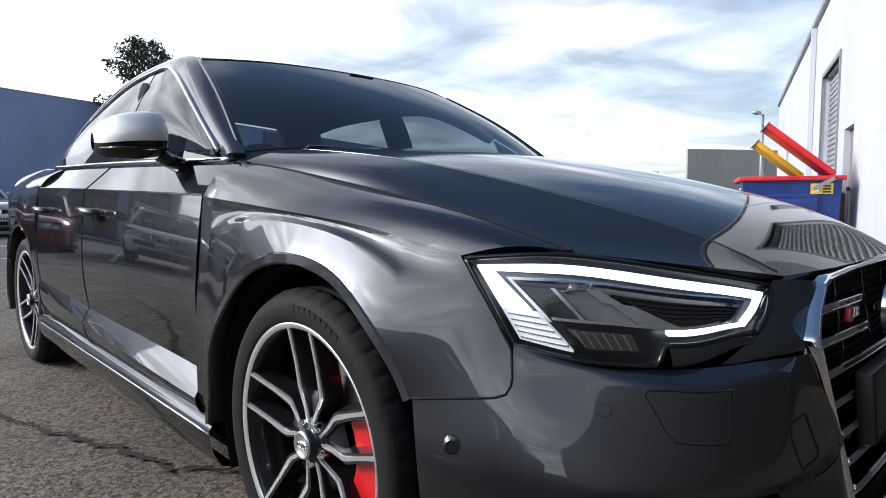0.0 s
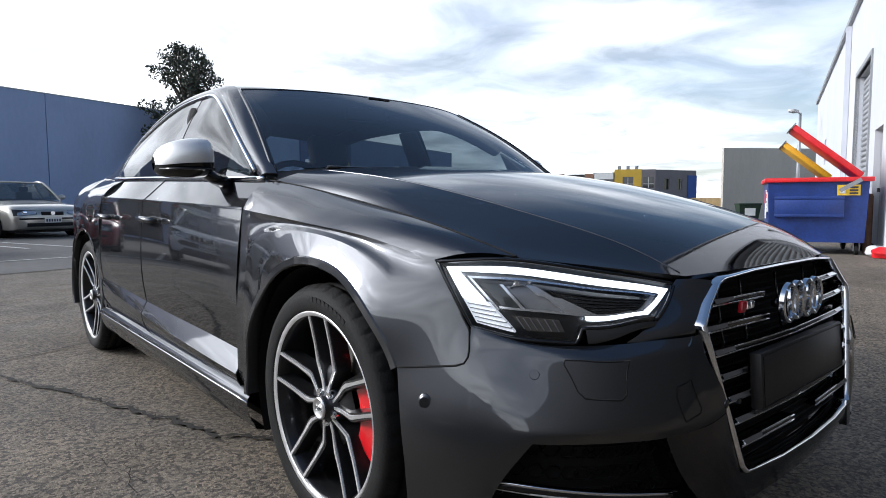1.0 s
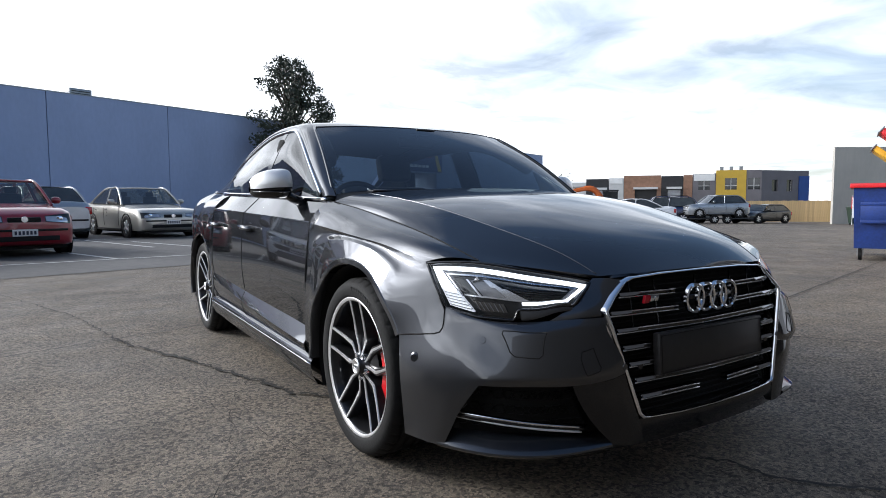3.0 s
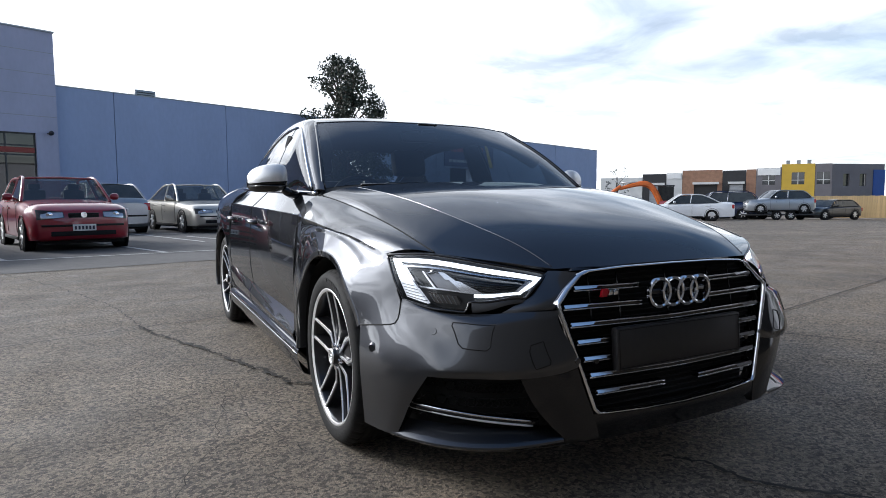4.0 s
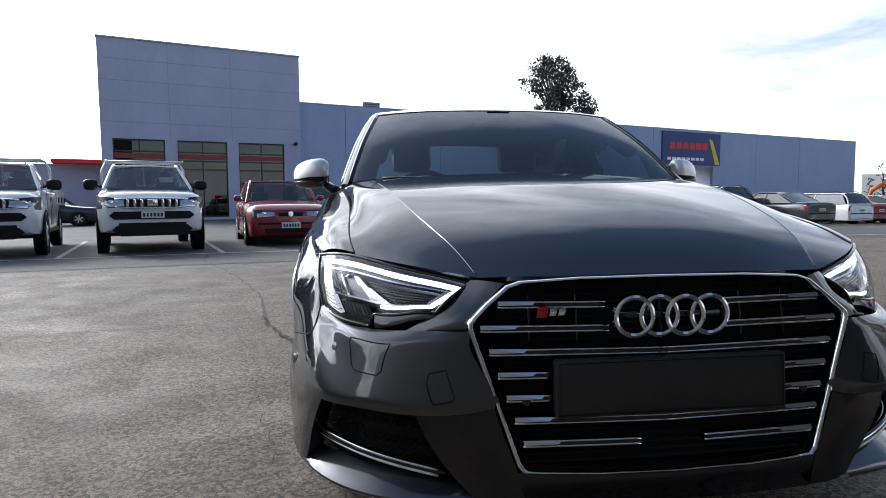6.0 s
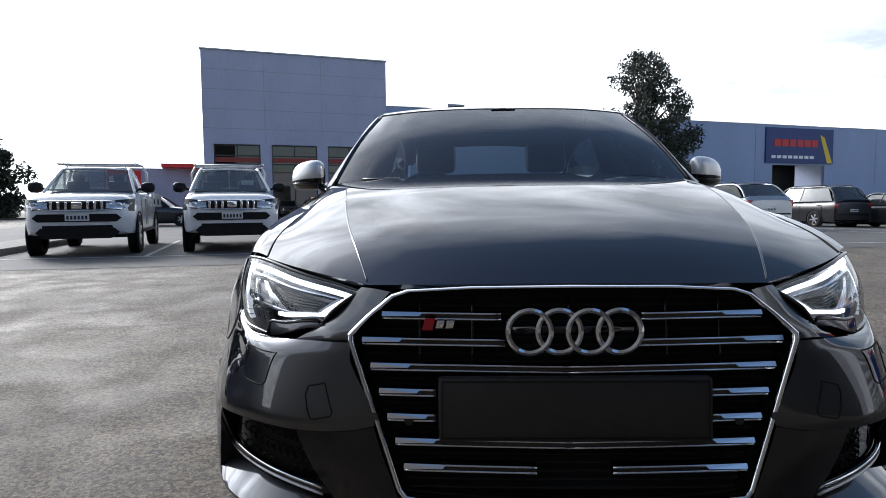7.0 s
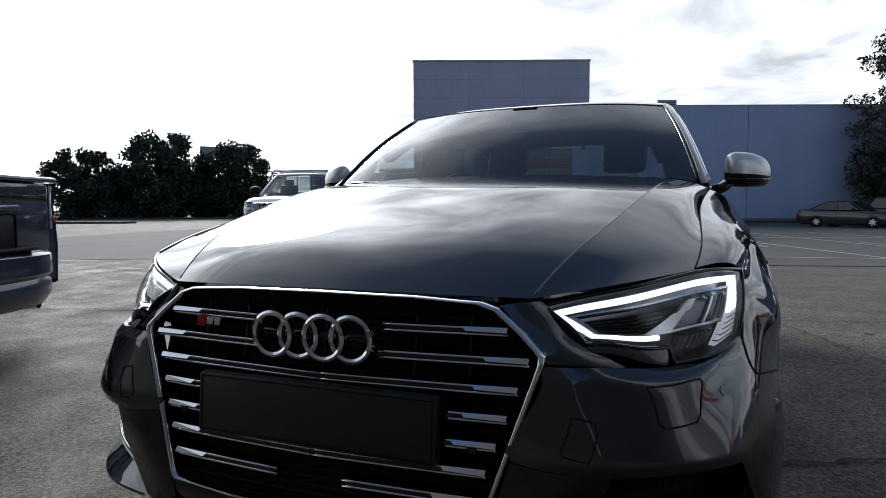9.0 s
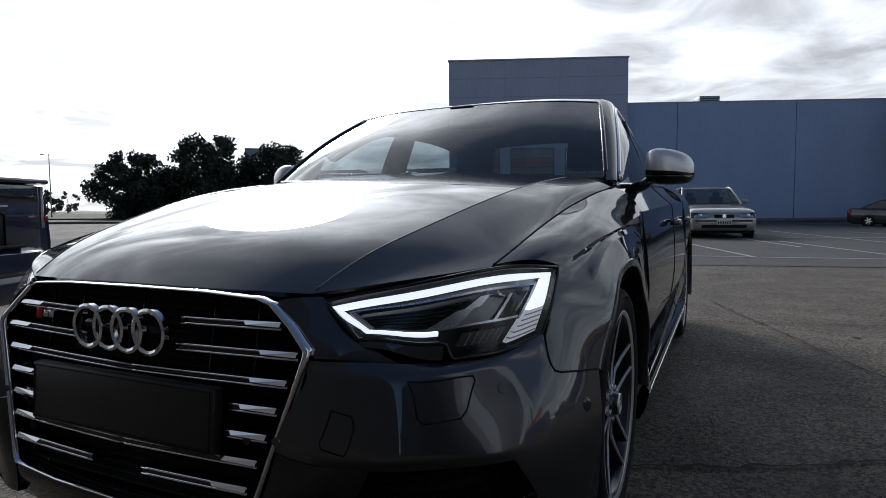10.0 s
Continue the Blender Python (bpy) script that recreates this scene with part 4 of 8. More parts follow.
        if f_.normal.dot(f_.calc_center_median() - Vector((0, 1.1, 0.5))) < 0:
            bmesh.ops.reverse_faces(bm, faces=bm.faces)
        part("front_bumper", bm, PAINT, car, "grey metallic front bumper with flared intakes")
        cheek = loft([[(0.436, -0.744, 0.694), (0.405, -0.770, 0.694), (0.370, -0.790, 0.690)], [(0.488, -0.742, 0.650), (0.450, -0.772, 0.648), (0.412, -0.794, 0.646)],
                      [(0.540, -0.740, 0.606), (0.498, -0.778, 0.606), (0.452, -0.800, 0.606)], [(0.585, -0.722, 0.578), (0.512, -0.775, 0.578), (0.456, -0.798, 0.580)]], 10, 12)
        panel("cheek", cheek, PAINT, car, s, gap=0, depth=0.01)
        bn = normals(BG) * away(BG)
        e_ = np.concatenate([BG[20, :37], BG[21:, 36]])
        n_ = np.concatenate([bn[20, :37], bn[21:, 36]])
        bm = bmesh.new()
        sheet(bm, np.array([e_ - n_ * 0.001, e_ - n_ * 0.045 + np.array((0, 0.004, 0))]), s)
        part("intake_edge", bm, BLACK_GLOSS, car)
        bm = bmesh.new()
        sheet(bm, np.array([BG[-1, 36:], BG[-1, 36:] + np.array((-0.06, 0.05, 0.0))]), s)
        part("bumper_underside", bm, PLASTIC, car)
        for P in (FR[15:, 0], FR[-1, :n_joint], FT[0]):
            bm = bmesh.new()
            tube(bm, [(s * p[0], p[1], p[2]) for p in P], 0.0024, 5)
            part("panel_seam", bm, DARK, car)
        L_ = [[(0.400, -0.842, 0.425), (0.48, -0.834, 0.412), (0.575, -0.801, 0.411)], [(0.380, -0.848, 0.36), (0.45, -0.846, 0.35), (0.540, -0.812, 0.335)], [(0.352, -0.856, 0.285), (0.41, -0.852, 0.275), (0.490, -0.825, 0.268)], [(0.335, -0.864, 0.215), (0.385, -0.858, 0.213), (0.445, -0.842, 0.222)]]
        panel("intake_pillar", loft(L_, 8, 12), BLACK_GLOSS, car, s, depth=0.02, label="gloss black pillar beside the intake")
        # fog intake: dark mouth with a bright double blade and a lower shelf
        m0 = [(0.55, -0.785, 0.42), (0.60, -0.755, 0.42), (0.665, -0.705, 0.425), (0.775, -0.56, 0.428)]
        m1 = [(0.42, -0.79, 0.20), (0.57, -0.745, 0.20), (0.70, -0.66, 0.20), (0.83, -0.48, 0.20)]
        G = loft([m0, m1], 16, 6) + np.array((0.0, 0.055, 0))
        bm = bmesh.new()
        sheet(bm, G, s)
        cav = part("intake_mesh", bm, DARK, car)
        bm = bmesh.new()
        for j in range(1, 6):
            for i in range(1, 15):
                p = G[j - 1, i] * 0.5 + G[j, i] * 0.5 + ((G[j, i] - G[j, i - 1]) * 0.5 if j % 2 else 0)
                tube(bm, [(s * (p[0] + 0.014 * math.cos(q)), p[1] - 0.012 + 0.012 * math.cos(q), p[2] + 0.014 * math.sin(q)) for q in np.linspace(0, 2 * math.pi, 7)[:-1]], 0.002, 4, closed=True)
        part("honeycomb", bm, PLASTIC, cav)
        for dz, r in ((0.0, 0.0042), (-0.014, 0.0034)):
            bm = bmesh.new()
            tube(bm, [(s * p[0], p[1], p[2] + dz) for p in spl([(0.806, -0.545, 0.305), (0.74, -0.645, 0.300), (0.64, -0.73, 0.287), (0.52, -0.79, 0.272)], 20)], r, 6)
            part("intake_blade", bm, CHROME if dz == 0 else SATIN, car)
        bm = bmesh.new()
        tube(bm, [(s * p[0], p[1] + 0.012, p[2] - 0.007) for p in spl([(0.806, -0.545, 0.305), (0.74, -0.645, 0.300), (0.64, -0.73, 0.287), (0.50, -0.80, 0.272)], 20)], 0.012, 6)
        part("intake_blade_back", bm, BLACK_GLOSS, car)
        e0 = [(0.435, -0.795, 0.250), (0.60, -0.735, 0.252), (0.73, -0.62, 0.250), (0.820, -0.50, 0.247)]
        e1 = [(0.450, -0.838, 0.228), (0.625, -0.780, 0.217), (0.765, -0.660, 0.214), (0.845, -0.522, 0.216)]
        e2 = [(0.450, -0.842, 0.214), (0.627, -0.782, 0.203), (0.767, -0.662, 0.200), (0.846, -0.520, 0.202)]
        e3 = [(0.440, -0.80, 0.182), (0.60, -0.74, 0.176), (0.73, -0.63, 0.176), (0.825, -0.48, 0.18)]
        panel("aero_blade", [loft([e0, e1], 24, 6), loft([e1, e2, e3], 24, 6)], PAINT, car, s, gap=0, depth=0, centre=(0.6, -0.6, 0.22))
        # round side sensor and parking sensors
        bm = lathe(bmesh.new(), [(0.0005, 0.002), (0.011, 0.002), (0.013, 0.0), (0.016, -0.002), (0.017, -0.006)], 20)
        bmesh.ops.transform(bm, matrix=pose(s * 0.870, -0.437, 0.450, 0, 0, -28 if s > 0 else 208), verts=bm.verts)
        part("side_sensor", bm, PAINT, car)
        near_n = lambda q: bn.reshape(-1, 3)[np.argmin(np.linalg.norm(BG.reshape(-1, 3) - np.array(q), axis=1))]
        near_p = lambda q: BG.reshape(-1, 3)[np.argmin(np.linalg.norm(BG.reshape(-1, 3) - np.array(q), axis=1))]
        for px, py, pz, az_ in ((0.760, -0.628, 0.528, -46), (0.395, -0.852, 0.435, -80)):
            bm = lathe(bmesh.new(), [(0.0005, 0.0015), (0.009, 0.0015), (0.0098, 0.0), (0.0105, -0.004)], 20)
            n_s, p_s = near_n((px, py, pz)), near_p((px, py, pz))
            d_s = Vector((s * n_s[0], n_s[1], n_s[2]))
            bmesh.ops.transform(bm, matrix=Matrix.Translation((s * p_s[0], p_s[1], p_s[2])) @ d_s.to_track_quat("X", "Z").to_matrix().to_4x4(), verts=bm.verts)
            part("parking_sensor", bm, PAINT, car)
        headlight(car, s)

    # washer flap seams on the bumper
    for s in (1, -1):
        bp_ = BG[:21, :46]
        for nm, loop in (("washer_flap_seam", [(0.50, 0.33), (0.66, 0.30), (0.705, 0.31), (0.71, 0.36), (0.675, 0.54), (0.655, 0.575), (0.54, 0.60), (0.52, 0.58)]), ("tow_cover_seam", [(0.215, 0.62), (0.30, 0.62), (0.315, 0.66), (0.31, 0.84), (0.23, 0.84), (0.215, 0.80)])):
            bm = bmesh.new()
            pts = []
            for i in range(len(loop)):
                a, b = loop[i], loop[(i + 1) % len(loop)]
                for f in np.linspace(0, 1, 6)[:-1]:
                    u, v = a[0] + (b[0] - a[0]) * f, a[1] + (b[1] - a[1]) * f
                    uu, vv = u * 45, v * 20
                    i0, j0 = min(int(uu), 44), min(int(vv), 19)
                    fu, fv = uu - i0, vv - j0
                    p = bp_[j0, i0] * (1 - fu) * (1 - fv) + bp_[j0, i0 + 1] * fu * (1 - fv) + bp_[j0 + 1, i0] * (1 - fu) * fv + bp_[j0 + 1, i0 + 1] * fu * fv
                    pts.append((s * p[0], p[1], p[2]))
            tube(bm, pts, 0.0018, 5, closed=True)
            part(nm, bm, DARK, car)
    grille(car)
    # lip below the grille
    l0 = [(0, -0.872, 0.272), (0.18, -0.868, 0.275), (0.335, -0.856, 0.282), (0.365, -0.852, 0.285)]
    l1 = [(0, -0.872, 0.245), (0.18, -0.868, 0.245), (0.34, -0.856, 0.245), (0.44, -0.838, 0.235)]
    l2 = [(0, -0.850, 0.195), (0.18, -0.846, 0.195), (0.34, -0.836, 0.197), (0.44, -0.82, 0.20)]
    panel("front_lip", loft([full(l0), full(l1), full(l2)], 40, 10), BLACK_GLOSS, car, gap=0, depth=0.05)
    # underside, so that no light comes from below
    bm = bmesh.new()
    box(bm, -0.80, 0.80, -0.40, 3.4, 0.155, 0.175)
    box(bm, -0.58, 0.58, -0.60, -0.40, 0.155, 0.175)
    box(bm, -0.42, 0.42, -0.74, -0.60, 0.175, 0.19)
    box(bm, -0.49, 0.49, -0.70, 0.42, 0.17, 0.66)
    part("underbody", bm, DARK, car)
    cabin(car)
    for x, s in ((0.872, 1), (-0.872, -1)):
        sedan_wheel(car, x, 0.0, s, 2.0, True)
        sedan_wheel(car, x, 2.631, s, 40.0, True)
    return car


def headlight(car, s):
    hl = new("headlight")
    hl.parent = car
    top = [(0.797, -0.396, 0.731), (0.762, -0.468, 0.738), (0.702, -0.547, 0.737), (0.60, -0.645, 0.717), (0.505, -0.702, 0.699), (0.438, -0.741, 0.684)]
    bot = [(0.787, -0.487, 0.602), (0.745, -0.572, 0.586), (0.694, -0.634, 0.580), (0.634, -0.690, 0.580), (0.575, -0.725, 0.600), (0.526, -0.744, 0.608)]
    midr = [tuple((np.array(a) + np.array(b)) / 2 + np.array((0.006 + 0.004 * min(i, 1), -0.004 - 0.008 * min(i, 1), 0.002))) for i, (a, b) in enumerate(zip(top, bot))]
    G = loft([top, midr, bot], 48, 22)
    n = normals(G) * away(G, (0, 0, 0.5))
    NOTCH = lambda u: float(np.interp(u, [0, 0.50, 0.535, 1.0], [1.0, 1.0, 0.79, 0.86]))
    E = np.array([[spl(G[:, i], 201)[int(round(200 * NOTCH(i / 47) * j / 21))] for i in range(48)] for j in range(22)])
    bm = bmesh.new()
    sheet(bm, E, s)
    bm.normal_update()
    lens = part("lens", outward(bm, (0, 0, 0.5)), LENS, hl, "clear headlight cover")
    lens.visible_shadow = False

    def on(u, v, d):
        uu, vv = min(max(u, 0), 1) * 47, min(max(v, 0), 1) * 21
        i, j = min(int(uu), 46), min(int(vv), 20)
        fu, fv = uu - i, vv - j
        p = sum(w * (G[b, a] - n[b, a] * d) for a, b, w in ((i, j, (1 - fu) * (1 - fv)), (i + 1, j, fu * (1 - fv)), (i, j + 1, (1 - fu) * fv), (i + 1, j + 1, fu * fv)))
        return p

    def patch(nm, quad, d, material, d2=None, nu=12, nv=3, label=""):
        """A raised piece between four corners in the lamp's own (u, v)."""
        d2 = d if d2 is None else d2
        H = np.zeros((nv, nu, 3))
        for j in range(nv):
            for i in range(nu):
                fu, fv = i / (nu - 1), j / (nv - 1)
                q = [(1 - fu) * (1 - fv), fu * (1 - fv), fu * fv, (1 - fu) * fv]
                u, v = sum(w * c[0] for w, c in zip(q, quad)), sum(w * c[1] for w, c in zip(q, quad))
                H[j, i] = on(u, v, d + (d2 - d) * fv)
        return panel(nm, H, material, hl, s, gap=0, depth=0.012, centre=(0, 0, 0.5), label=label)

    # dark rim and housing
    back = np.array([[on(i / 23, j / 11, 0.040) for i in range(24)] for j in range(12)])
    panel("housing", back, LAMP_DARK, hl, s, gap=0, depth=0, centre=(0, 0, 0.5))
    bm = bmesh.new()
    edge = np.concatenate([E[0], E[1:, -1], E[-1, ::-1][1:], E[::-1, 0][1:-1]])
    tube(bm, [(s * p[0], p[1], p[2]) for p in edge], 0.0045, 6, closed=True)
    part("lamp_rim", bm, BLACK_GLOSS, hl)
    wall = bmesh.new()
    en = np.concatenate([n[0], n[1:, -1], n[-1, ::-1][1:], n[::-1, 0][1:-1]])
    sheet(wall, np.array([edge, edge - en * 0.045]), s)
    part("lamp_wall", wall, LAMP_DARK, hl)
    # light guide: a slim arrow of white light with a broad outer block that fades into ribs
    patch("light_guide", [(0.03, 0.065), (0.978, 0.075), (0.975, 0.145), (0.05, 0.135)], 0.008, DRL, 0.011, 30, 3, "lit white daytime light guide")
    patch("light_guide", [(0.945, 0.145), (0.980, 0.09), (0.920, 0.735), (0.878, 0.665)], 0.009, DRL, 0.010, 6, 6)
    patch("light_guide", [(0.56, 0.652), (0.878, 0.665), (0.920, 0.735), (0.56, 0.705)], 0.009, DRL, 0.011, 20, 3)
    patch("light_guide", [(0.025, 0.07), (0.085, 0.14), (0.130, 0.56), (0.026, 0.56)], 0.010, DRL, 0.010, 6, 8)
    patch("light_guide", [(0.026, 0.57), (0.146, 0.57), (0.205, 0.94), (0.030, 0.92)], 0.010, DRL_SOFT, 0.010, 6, 8)
    for k in range(5):
        v_ = 0.62 + 0.065 * k
        patch("guide_rib", [(0.04, v_), (0.15 + 0.012 * k, v_), (0.15 + 0.012 * k, v_ + 0.012), (0.04, v_ + 0.012)], 0.007, LAMP_GREY, 0.007, 6, 2)
    # bright inner frame, dark lens box, swoosh, ribbed black fin
    patch("frame_bar", [(0.115, 0.19), (0.915, 0.20), (0.912, 0.225), (0.125, 0.22)], 0.014, LAMP_CHROME, 0.014, 24, 2)
    patch("frame_bar", [(0.115, 0.20), (0.130, 0.20), (0.185, 0.66), (0.165, 0.66)], 0.014, LAMP_CHROME, 0.014, 3, 8)
    patch("frame_bar", [(0.19, 0.600), (0.865, 0.612), (0.865, 0.638), (0.19, 0.632)], 0.013, LAMP_CHROME, 0.013, 20, 3)
    patch("lens_box", [(0.15, 0.27), (0.275, 0.27), (0.320, 0.62), (0.205, 0.62)], 0.024, CAR_GLASS, 0.028, 6, 6)
    patch("lens_edge", [(0.262, 0.28), (0.280, 0.28), (0.322, 0.60), (0.302, 0.60)], 0.018, LAMP_CHROME, 0.022, 3, 6)
    patch("reflector", [(0.29, 0.28), (0.40, 0.28), (0.50, 0.62), (0.335, 0.62)], 0.026, LAMP_GREY, 0.03, 6, 6)
    sw = [(0.315, 0.27), (0.395, 0.27), (0.455, 0.40), (0.59, 0.625)]
    for (u0, v0_), (u1, v1_), w0_, w1_ in zip(sw[:-1], sw[1:], (0.03, 0.035, 0.06), (0.035, 0.06, 0.13)):
        patch("swoosh", [(u0 - w0_ * 0.4, v0_ + (0.05 if w0_ == 0.03 else 0)), (u0 + w0_ * 0.6, v0_), (u1 + w1_ * 0.25, v1_), (u1 - w1_ * 0.75, v1_)], 0.017, LAMP_CHROME, 0.019, 4, 5)
    patch("fin", [(0.45, 0.28), (0.90, 0.28), (0.83, 0.62), (0.64, 0.60)], 0.026, BLACK_GLOSS, 0.032, 14, 5)
    for k in range(5):
        v_ = 0.30 + 0.055 * k
        patch("fin_rib", [(0.475 + 0.03 * k, v_), (0.89 - 0.012 * k, v_), (0.89 - 0.012 * k, v_ + 0.012), (0.477 + 0.03 * k, v_ + 0.012)], 0.022, LAMP_DARK, 0.022, 10, 2)
    patch("fin_edge", [(0.885, 0.24), (0.915, 0.22), (0.872, 0.67), (0.835, 0.645)], 0.014, LAMP_GREY, 0.016, 4, 5)
    patch("indicator", [(0.23, 0.72), (0.45, 0.72), (0.46, 0.88), (0.27, 0.90)], 0.016, AMBER_GREY, 0.019, 10, 4)
    for k in range(6):
        u_ = 0.25 + 0.034 * k
        patch("indicator_rib", [(u_, 0.73), (u_ + 0.006, 0.73), (u_ + 0.016, 0.88), (u_ + 0.010, 0.88)], 0.013, LAMP_GREY, 0.016, 2, 4)
    # painted sill that fills the step under the inner half of the lamp
    S = np.array([[on(u, v0_ + (1.12 - v0_) * f, -0.003 - 0.004 * math.sin(math.pi * f)) for u, v0_ in ((u, NOTCH(u) + 0.02) for u in np.linspace(0.545, 1.0, 26))] for f in np.linspace(0, 1, 8)])
    panel("lamp_sill", S, PAINT, hl, s, gap=0, depth=0.02, centre=(0, 0, 0.5))
    return hl


def grille(car):
    gr = new("grille")
    gr.parent = car
    ys = lambda x, z: -(0.803 + 0.165 * (0.70 - z)) + 0.075 * x * x
    hw = lambda z: float(np.interp(z, [0.28, 0.602, 0.69, 0.70], [0.335, 0.448, 0.355, 0.33]))
    halfp = [(0, -0.806, 0.701), (0.20, -0.801, 0.699), (0.330, -0.795, 0.692), (0.362, -0.795, 0.682), (0.41, -0.80, 0.643), (0.449, -0.809, 0.606), (0.449, -0.813, 0.594), (0.40, -0.833, 0.45), (0.350, -0.853, 0.300), (0.338, -0.857, 0.287), (0.18, -0.868, 0.280), (0, -0.872, 0.278)]
    loop = halfp + [(-x, y, z) for x, y, z in halfp[-2:0:-1]]
    dense = []
    for i in range(len(loop)):
        a, b = np.array(loop[i]), np.array(loop[(i + 1) % len(loop)])
        for f in np.linspace(0, 1, 5)[:-1]:
            dense.append(a + (b - a) * f)
    # a chrome frame with a rounded face
    bm = bmesh.new()
    c = np.array((0, -0.83, 0.49))
    rows = []
    for k, dy in ((1.018, 0.012), (1.017, 0.001), (1.013, -0.006), (1.005, -0.0095), (0.996, -0.0095), (0.988, -0.006), (0.984, 0.001), (0.982, 0.03)):
        rows.append([((p[0]) * k, p[1] + dy, c[2] + (p[2] - c[2]) * k) for p in dense])
    R = [[bm.verts.new(q) for q in r] for r in rows]
    m = len(dense)
    for i in range(len(R) - 1):
        for j in range(m):
            bm.faces.new((R[i][j], R[i][(j + 1) % m], R[i + 1][(j + 1) % m], R[i + 1][j]))
    bmesh.ops.recalc_face_normals(bm, faces=bm.faces)
    part("grille_frame", bm, CHROME, gr, "polished chrome grille surround", sharp=50)
    zs = np.linspace(0.282, 0.698, 14)
    B = np.array([[(x, ys(x, z) + 0.05, z) for x in np.linspace(-hw(z), hw(z), 15)] for z in zs])
    bm = bmesh.new()
    sheet(bm, B)
    part("grille_back", bm, DARK, gr)
    for z in np.arange(0.295, 0.69, 0.0165):                      # thin dark ribs behind the bars
        w = hw(z) - 0.012
        bm = bmesh.new()
        tube(bm, [(x, ys(x, z) + 0.034, z) for x in np.linspace(-w, w, 9)], 0.003, 4)
        part("grille_rib", bm, DARK, gr)
    for x in (-0.31, -0.2, 0.2, 0.31, 0.0):
        bm = bmesh.new()
        tube(bm, [(x, ys(x, z) + 0.03, z) for z in np.linspace(0.53, 0.68, 5)], 0.003, 4)
        part("grille_rib", bm, BLACK_GLOSS, gr)

    def bar(z, x0, x1, outer):
        """One bar: black body, two thin chrome edges, a full chrome tip at its outer end."""
        xs = np.linspace(x0, x1, 14)
        dz = lambda x: -0.006 * (1 - abs(x) / 0.45)
        b = bmesh.new()
        G = np.array([[(x, ys(x, z) + dy, z + dz(x) + h) for x in xs] for h, dy in ((0.0066, 0.03), (0.0066, 0.004), (0.003, 0.0), (-0.003, 0.0), (-0.0066, 0.004), (-0.0066, 0.03))])
        sheet(b, G)
        bmesh.ops.recalc_face_normals(b, faces=b.faces)
        ob = part("grille_bar", b, BLACK_GLOSS, gr, sharp=25)
        for h in (0.0058, -0.0058):
            b = bmesh.new()
            tube(b, [(x, ys(x, z) + 0.001, z + dz(x) + h) for x in xs], 0.0024, 8)
            part("bar_edge", b, CHROME, ob)
        if outer:
            b = bmesh.new()
            xe = outer
            xi = xe - math.copysign(0.085, xe)
            P = [(xe, 0.0085), (xi, 0.0080), (xi + math.copysign(0.008, xe), 0.0010), (xe, -0.0005)]
            A = [b.verts.new((x, ys(x, z) - (0.001 if h > 0.004 else 0.0065), z + dz(x) + h)) for x, h in P]
            A2 = [b.verts.new((x, ys(x, z) + 0.012, z + dz(x) + h)) for x, h in P]
            b.faces.new(A), b.faces.new(A2[::-1])
            for i in range(4):
                b.faces.new((A[i], A[(i + 1) % 4], A2[(i + 1) % 4], A2[i]))
            bmesh.ops.recalc_face_normals(b, faces=b.faces)
            part("bar_tip", b, CHROME, ob, smooth=False)

    for z, gap in ((0.644, 0.142), (0.592, 0.135), (0.541, 0), (0.491, 0.275), (0.442, 0.275), (0.395, 0), (0.346, 0.075)):
        w = hw(z) - 0.018
        if gap:
            bar(z, gap, w, w)
            bar(z, -w, -gap, -w)
        else:
            bar(z, 0.0, w, w)
            bar(z, -w, 0.0, -w)
    # four linked rings
    for i in range(4):
        b = bmesh.new()
        cx = -0.0888 + 0.0592 * i
        R_, P = 0.0425, []
        for j in range(44):
            q = 2 * math.pi * j / 44
            P.append((cx + R_ * math.cos(q), -0.846 + (0.003 if i % 2 else 0), 0.617 + R_ * math.sin(q)))
        ringv = []
        for p in P:
            d = Vector((p[0] - cx, 0, p[2] - 0.617)).normalized()
            ringv.append([b.verts.new(Vector(p) + d * a + Vector((0, y, 0))) for a, y in ((-0.0062, 0.006), (-0.0050, -0.004), (0.0, -0.007), (0.0050, -0.004), (0.0062, 0.006))])
        for j in range(44):
            for k in range(4):
                b.faces.new((ringv[j][k], ringv[j][k + 1], ringv[(j + 1) % 44][k + 1], ringv[(j + 1) % 44][k]))
        bmesh.ops.recalc_face_normals(b, faces=b.faces)
        part("emblem_ring", b, CHROME, gr, "chrome ring", sharp=50)
    b = bmesh.new()
    tube(b, [(x, -0.825, 0.617) for x in (-0.12, 0.12)], 0.01, 6)
    part("emblem_mount", b, BLACK_GLOSS, gr)
    # small badge: a red slanted block and two bright ones
    sl = Matrix(((1, 0, 0.25, 0), (0, 1, 0, 0), (0, 0, 1, 0), (0, 0, 0, 1)))
    for x0, x1, material, zz in ((-0.300, -0.278, BADGE_RED, 0.012), (-0.274, -0.258, CHROME, 0.008), (-0.254, -0.238, CHROME, 0.008)):
        b = box(bmesh.new(), x0, x1, -0.826, -0.816, -zz, zz, 0.0015)
        bmesh.ops.transform(b, matrix=Matrix.Translation((0, 0, 0.628)) @ sl, verts=b.verts)
        part("grille_badge", b, material, gr)
    # blank holder for the number plate
    b = box(bmesh.new(), -0.270, 0.270, -0.008, 0.02, -0.0635, 0.0635, 0.006)
    bmesh.ops.transform(b, matrix=pose(0, -0.853, 0.463, -4, 0, 0), verts=b.verts)
    part("plate_holder", b, PLATE_BLACK, gr, "blank black number plate holder")
    b = bmesh.new()
    tube(b, [(-0.262, -0.0085, 0.056), (0.262, -0.0085, 0.056), (0.262, -0.0085, -0.056), (-0.262, -0.0085, -0.056)], 0.0016, 4, closed=True)
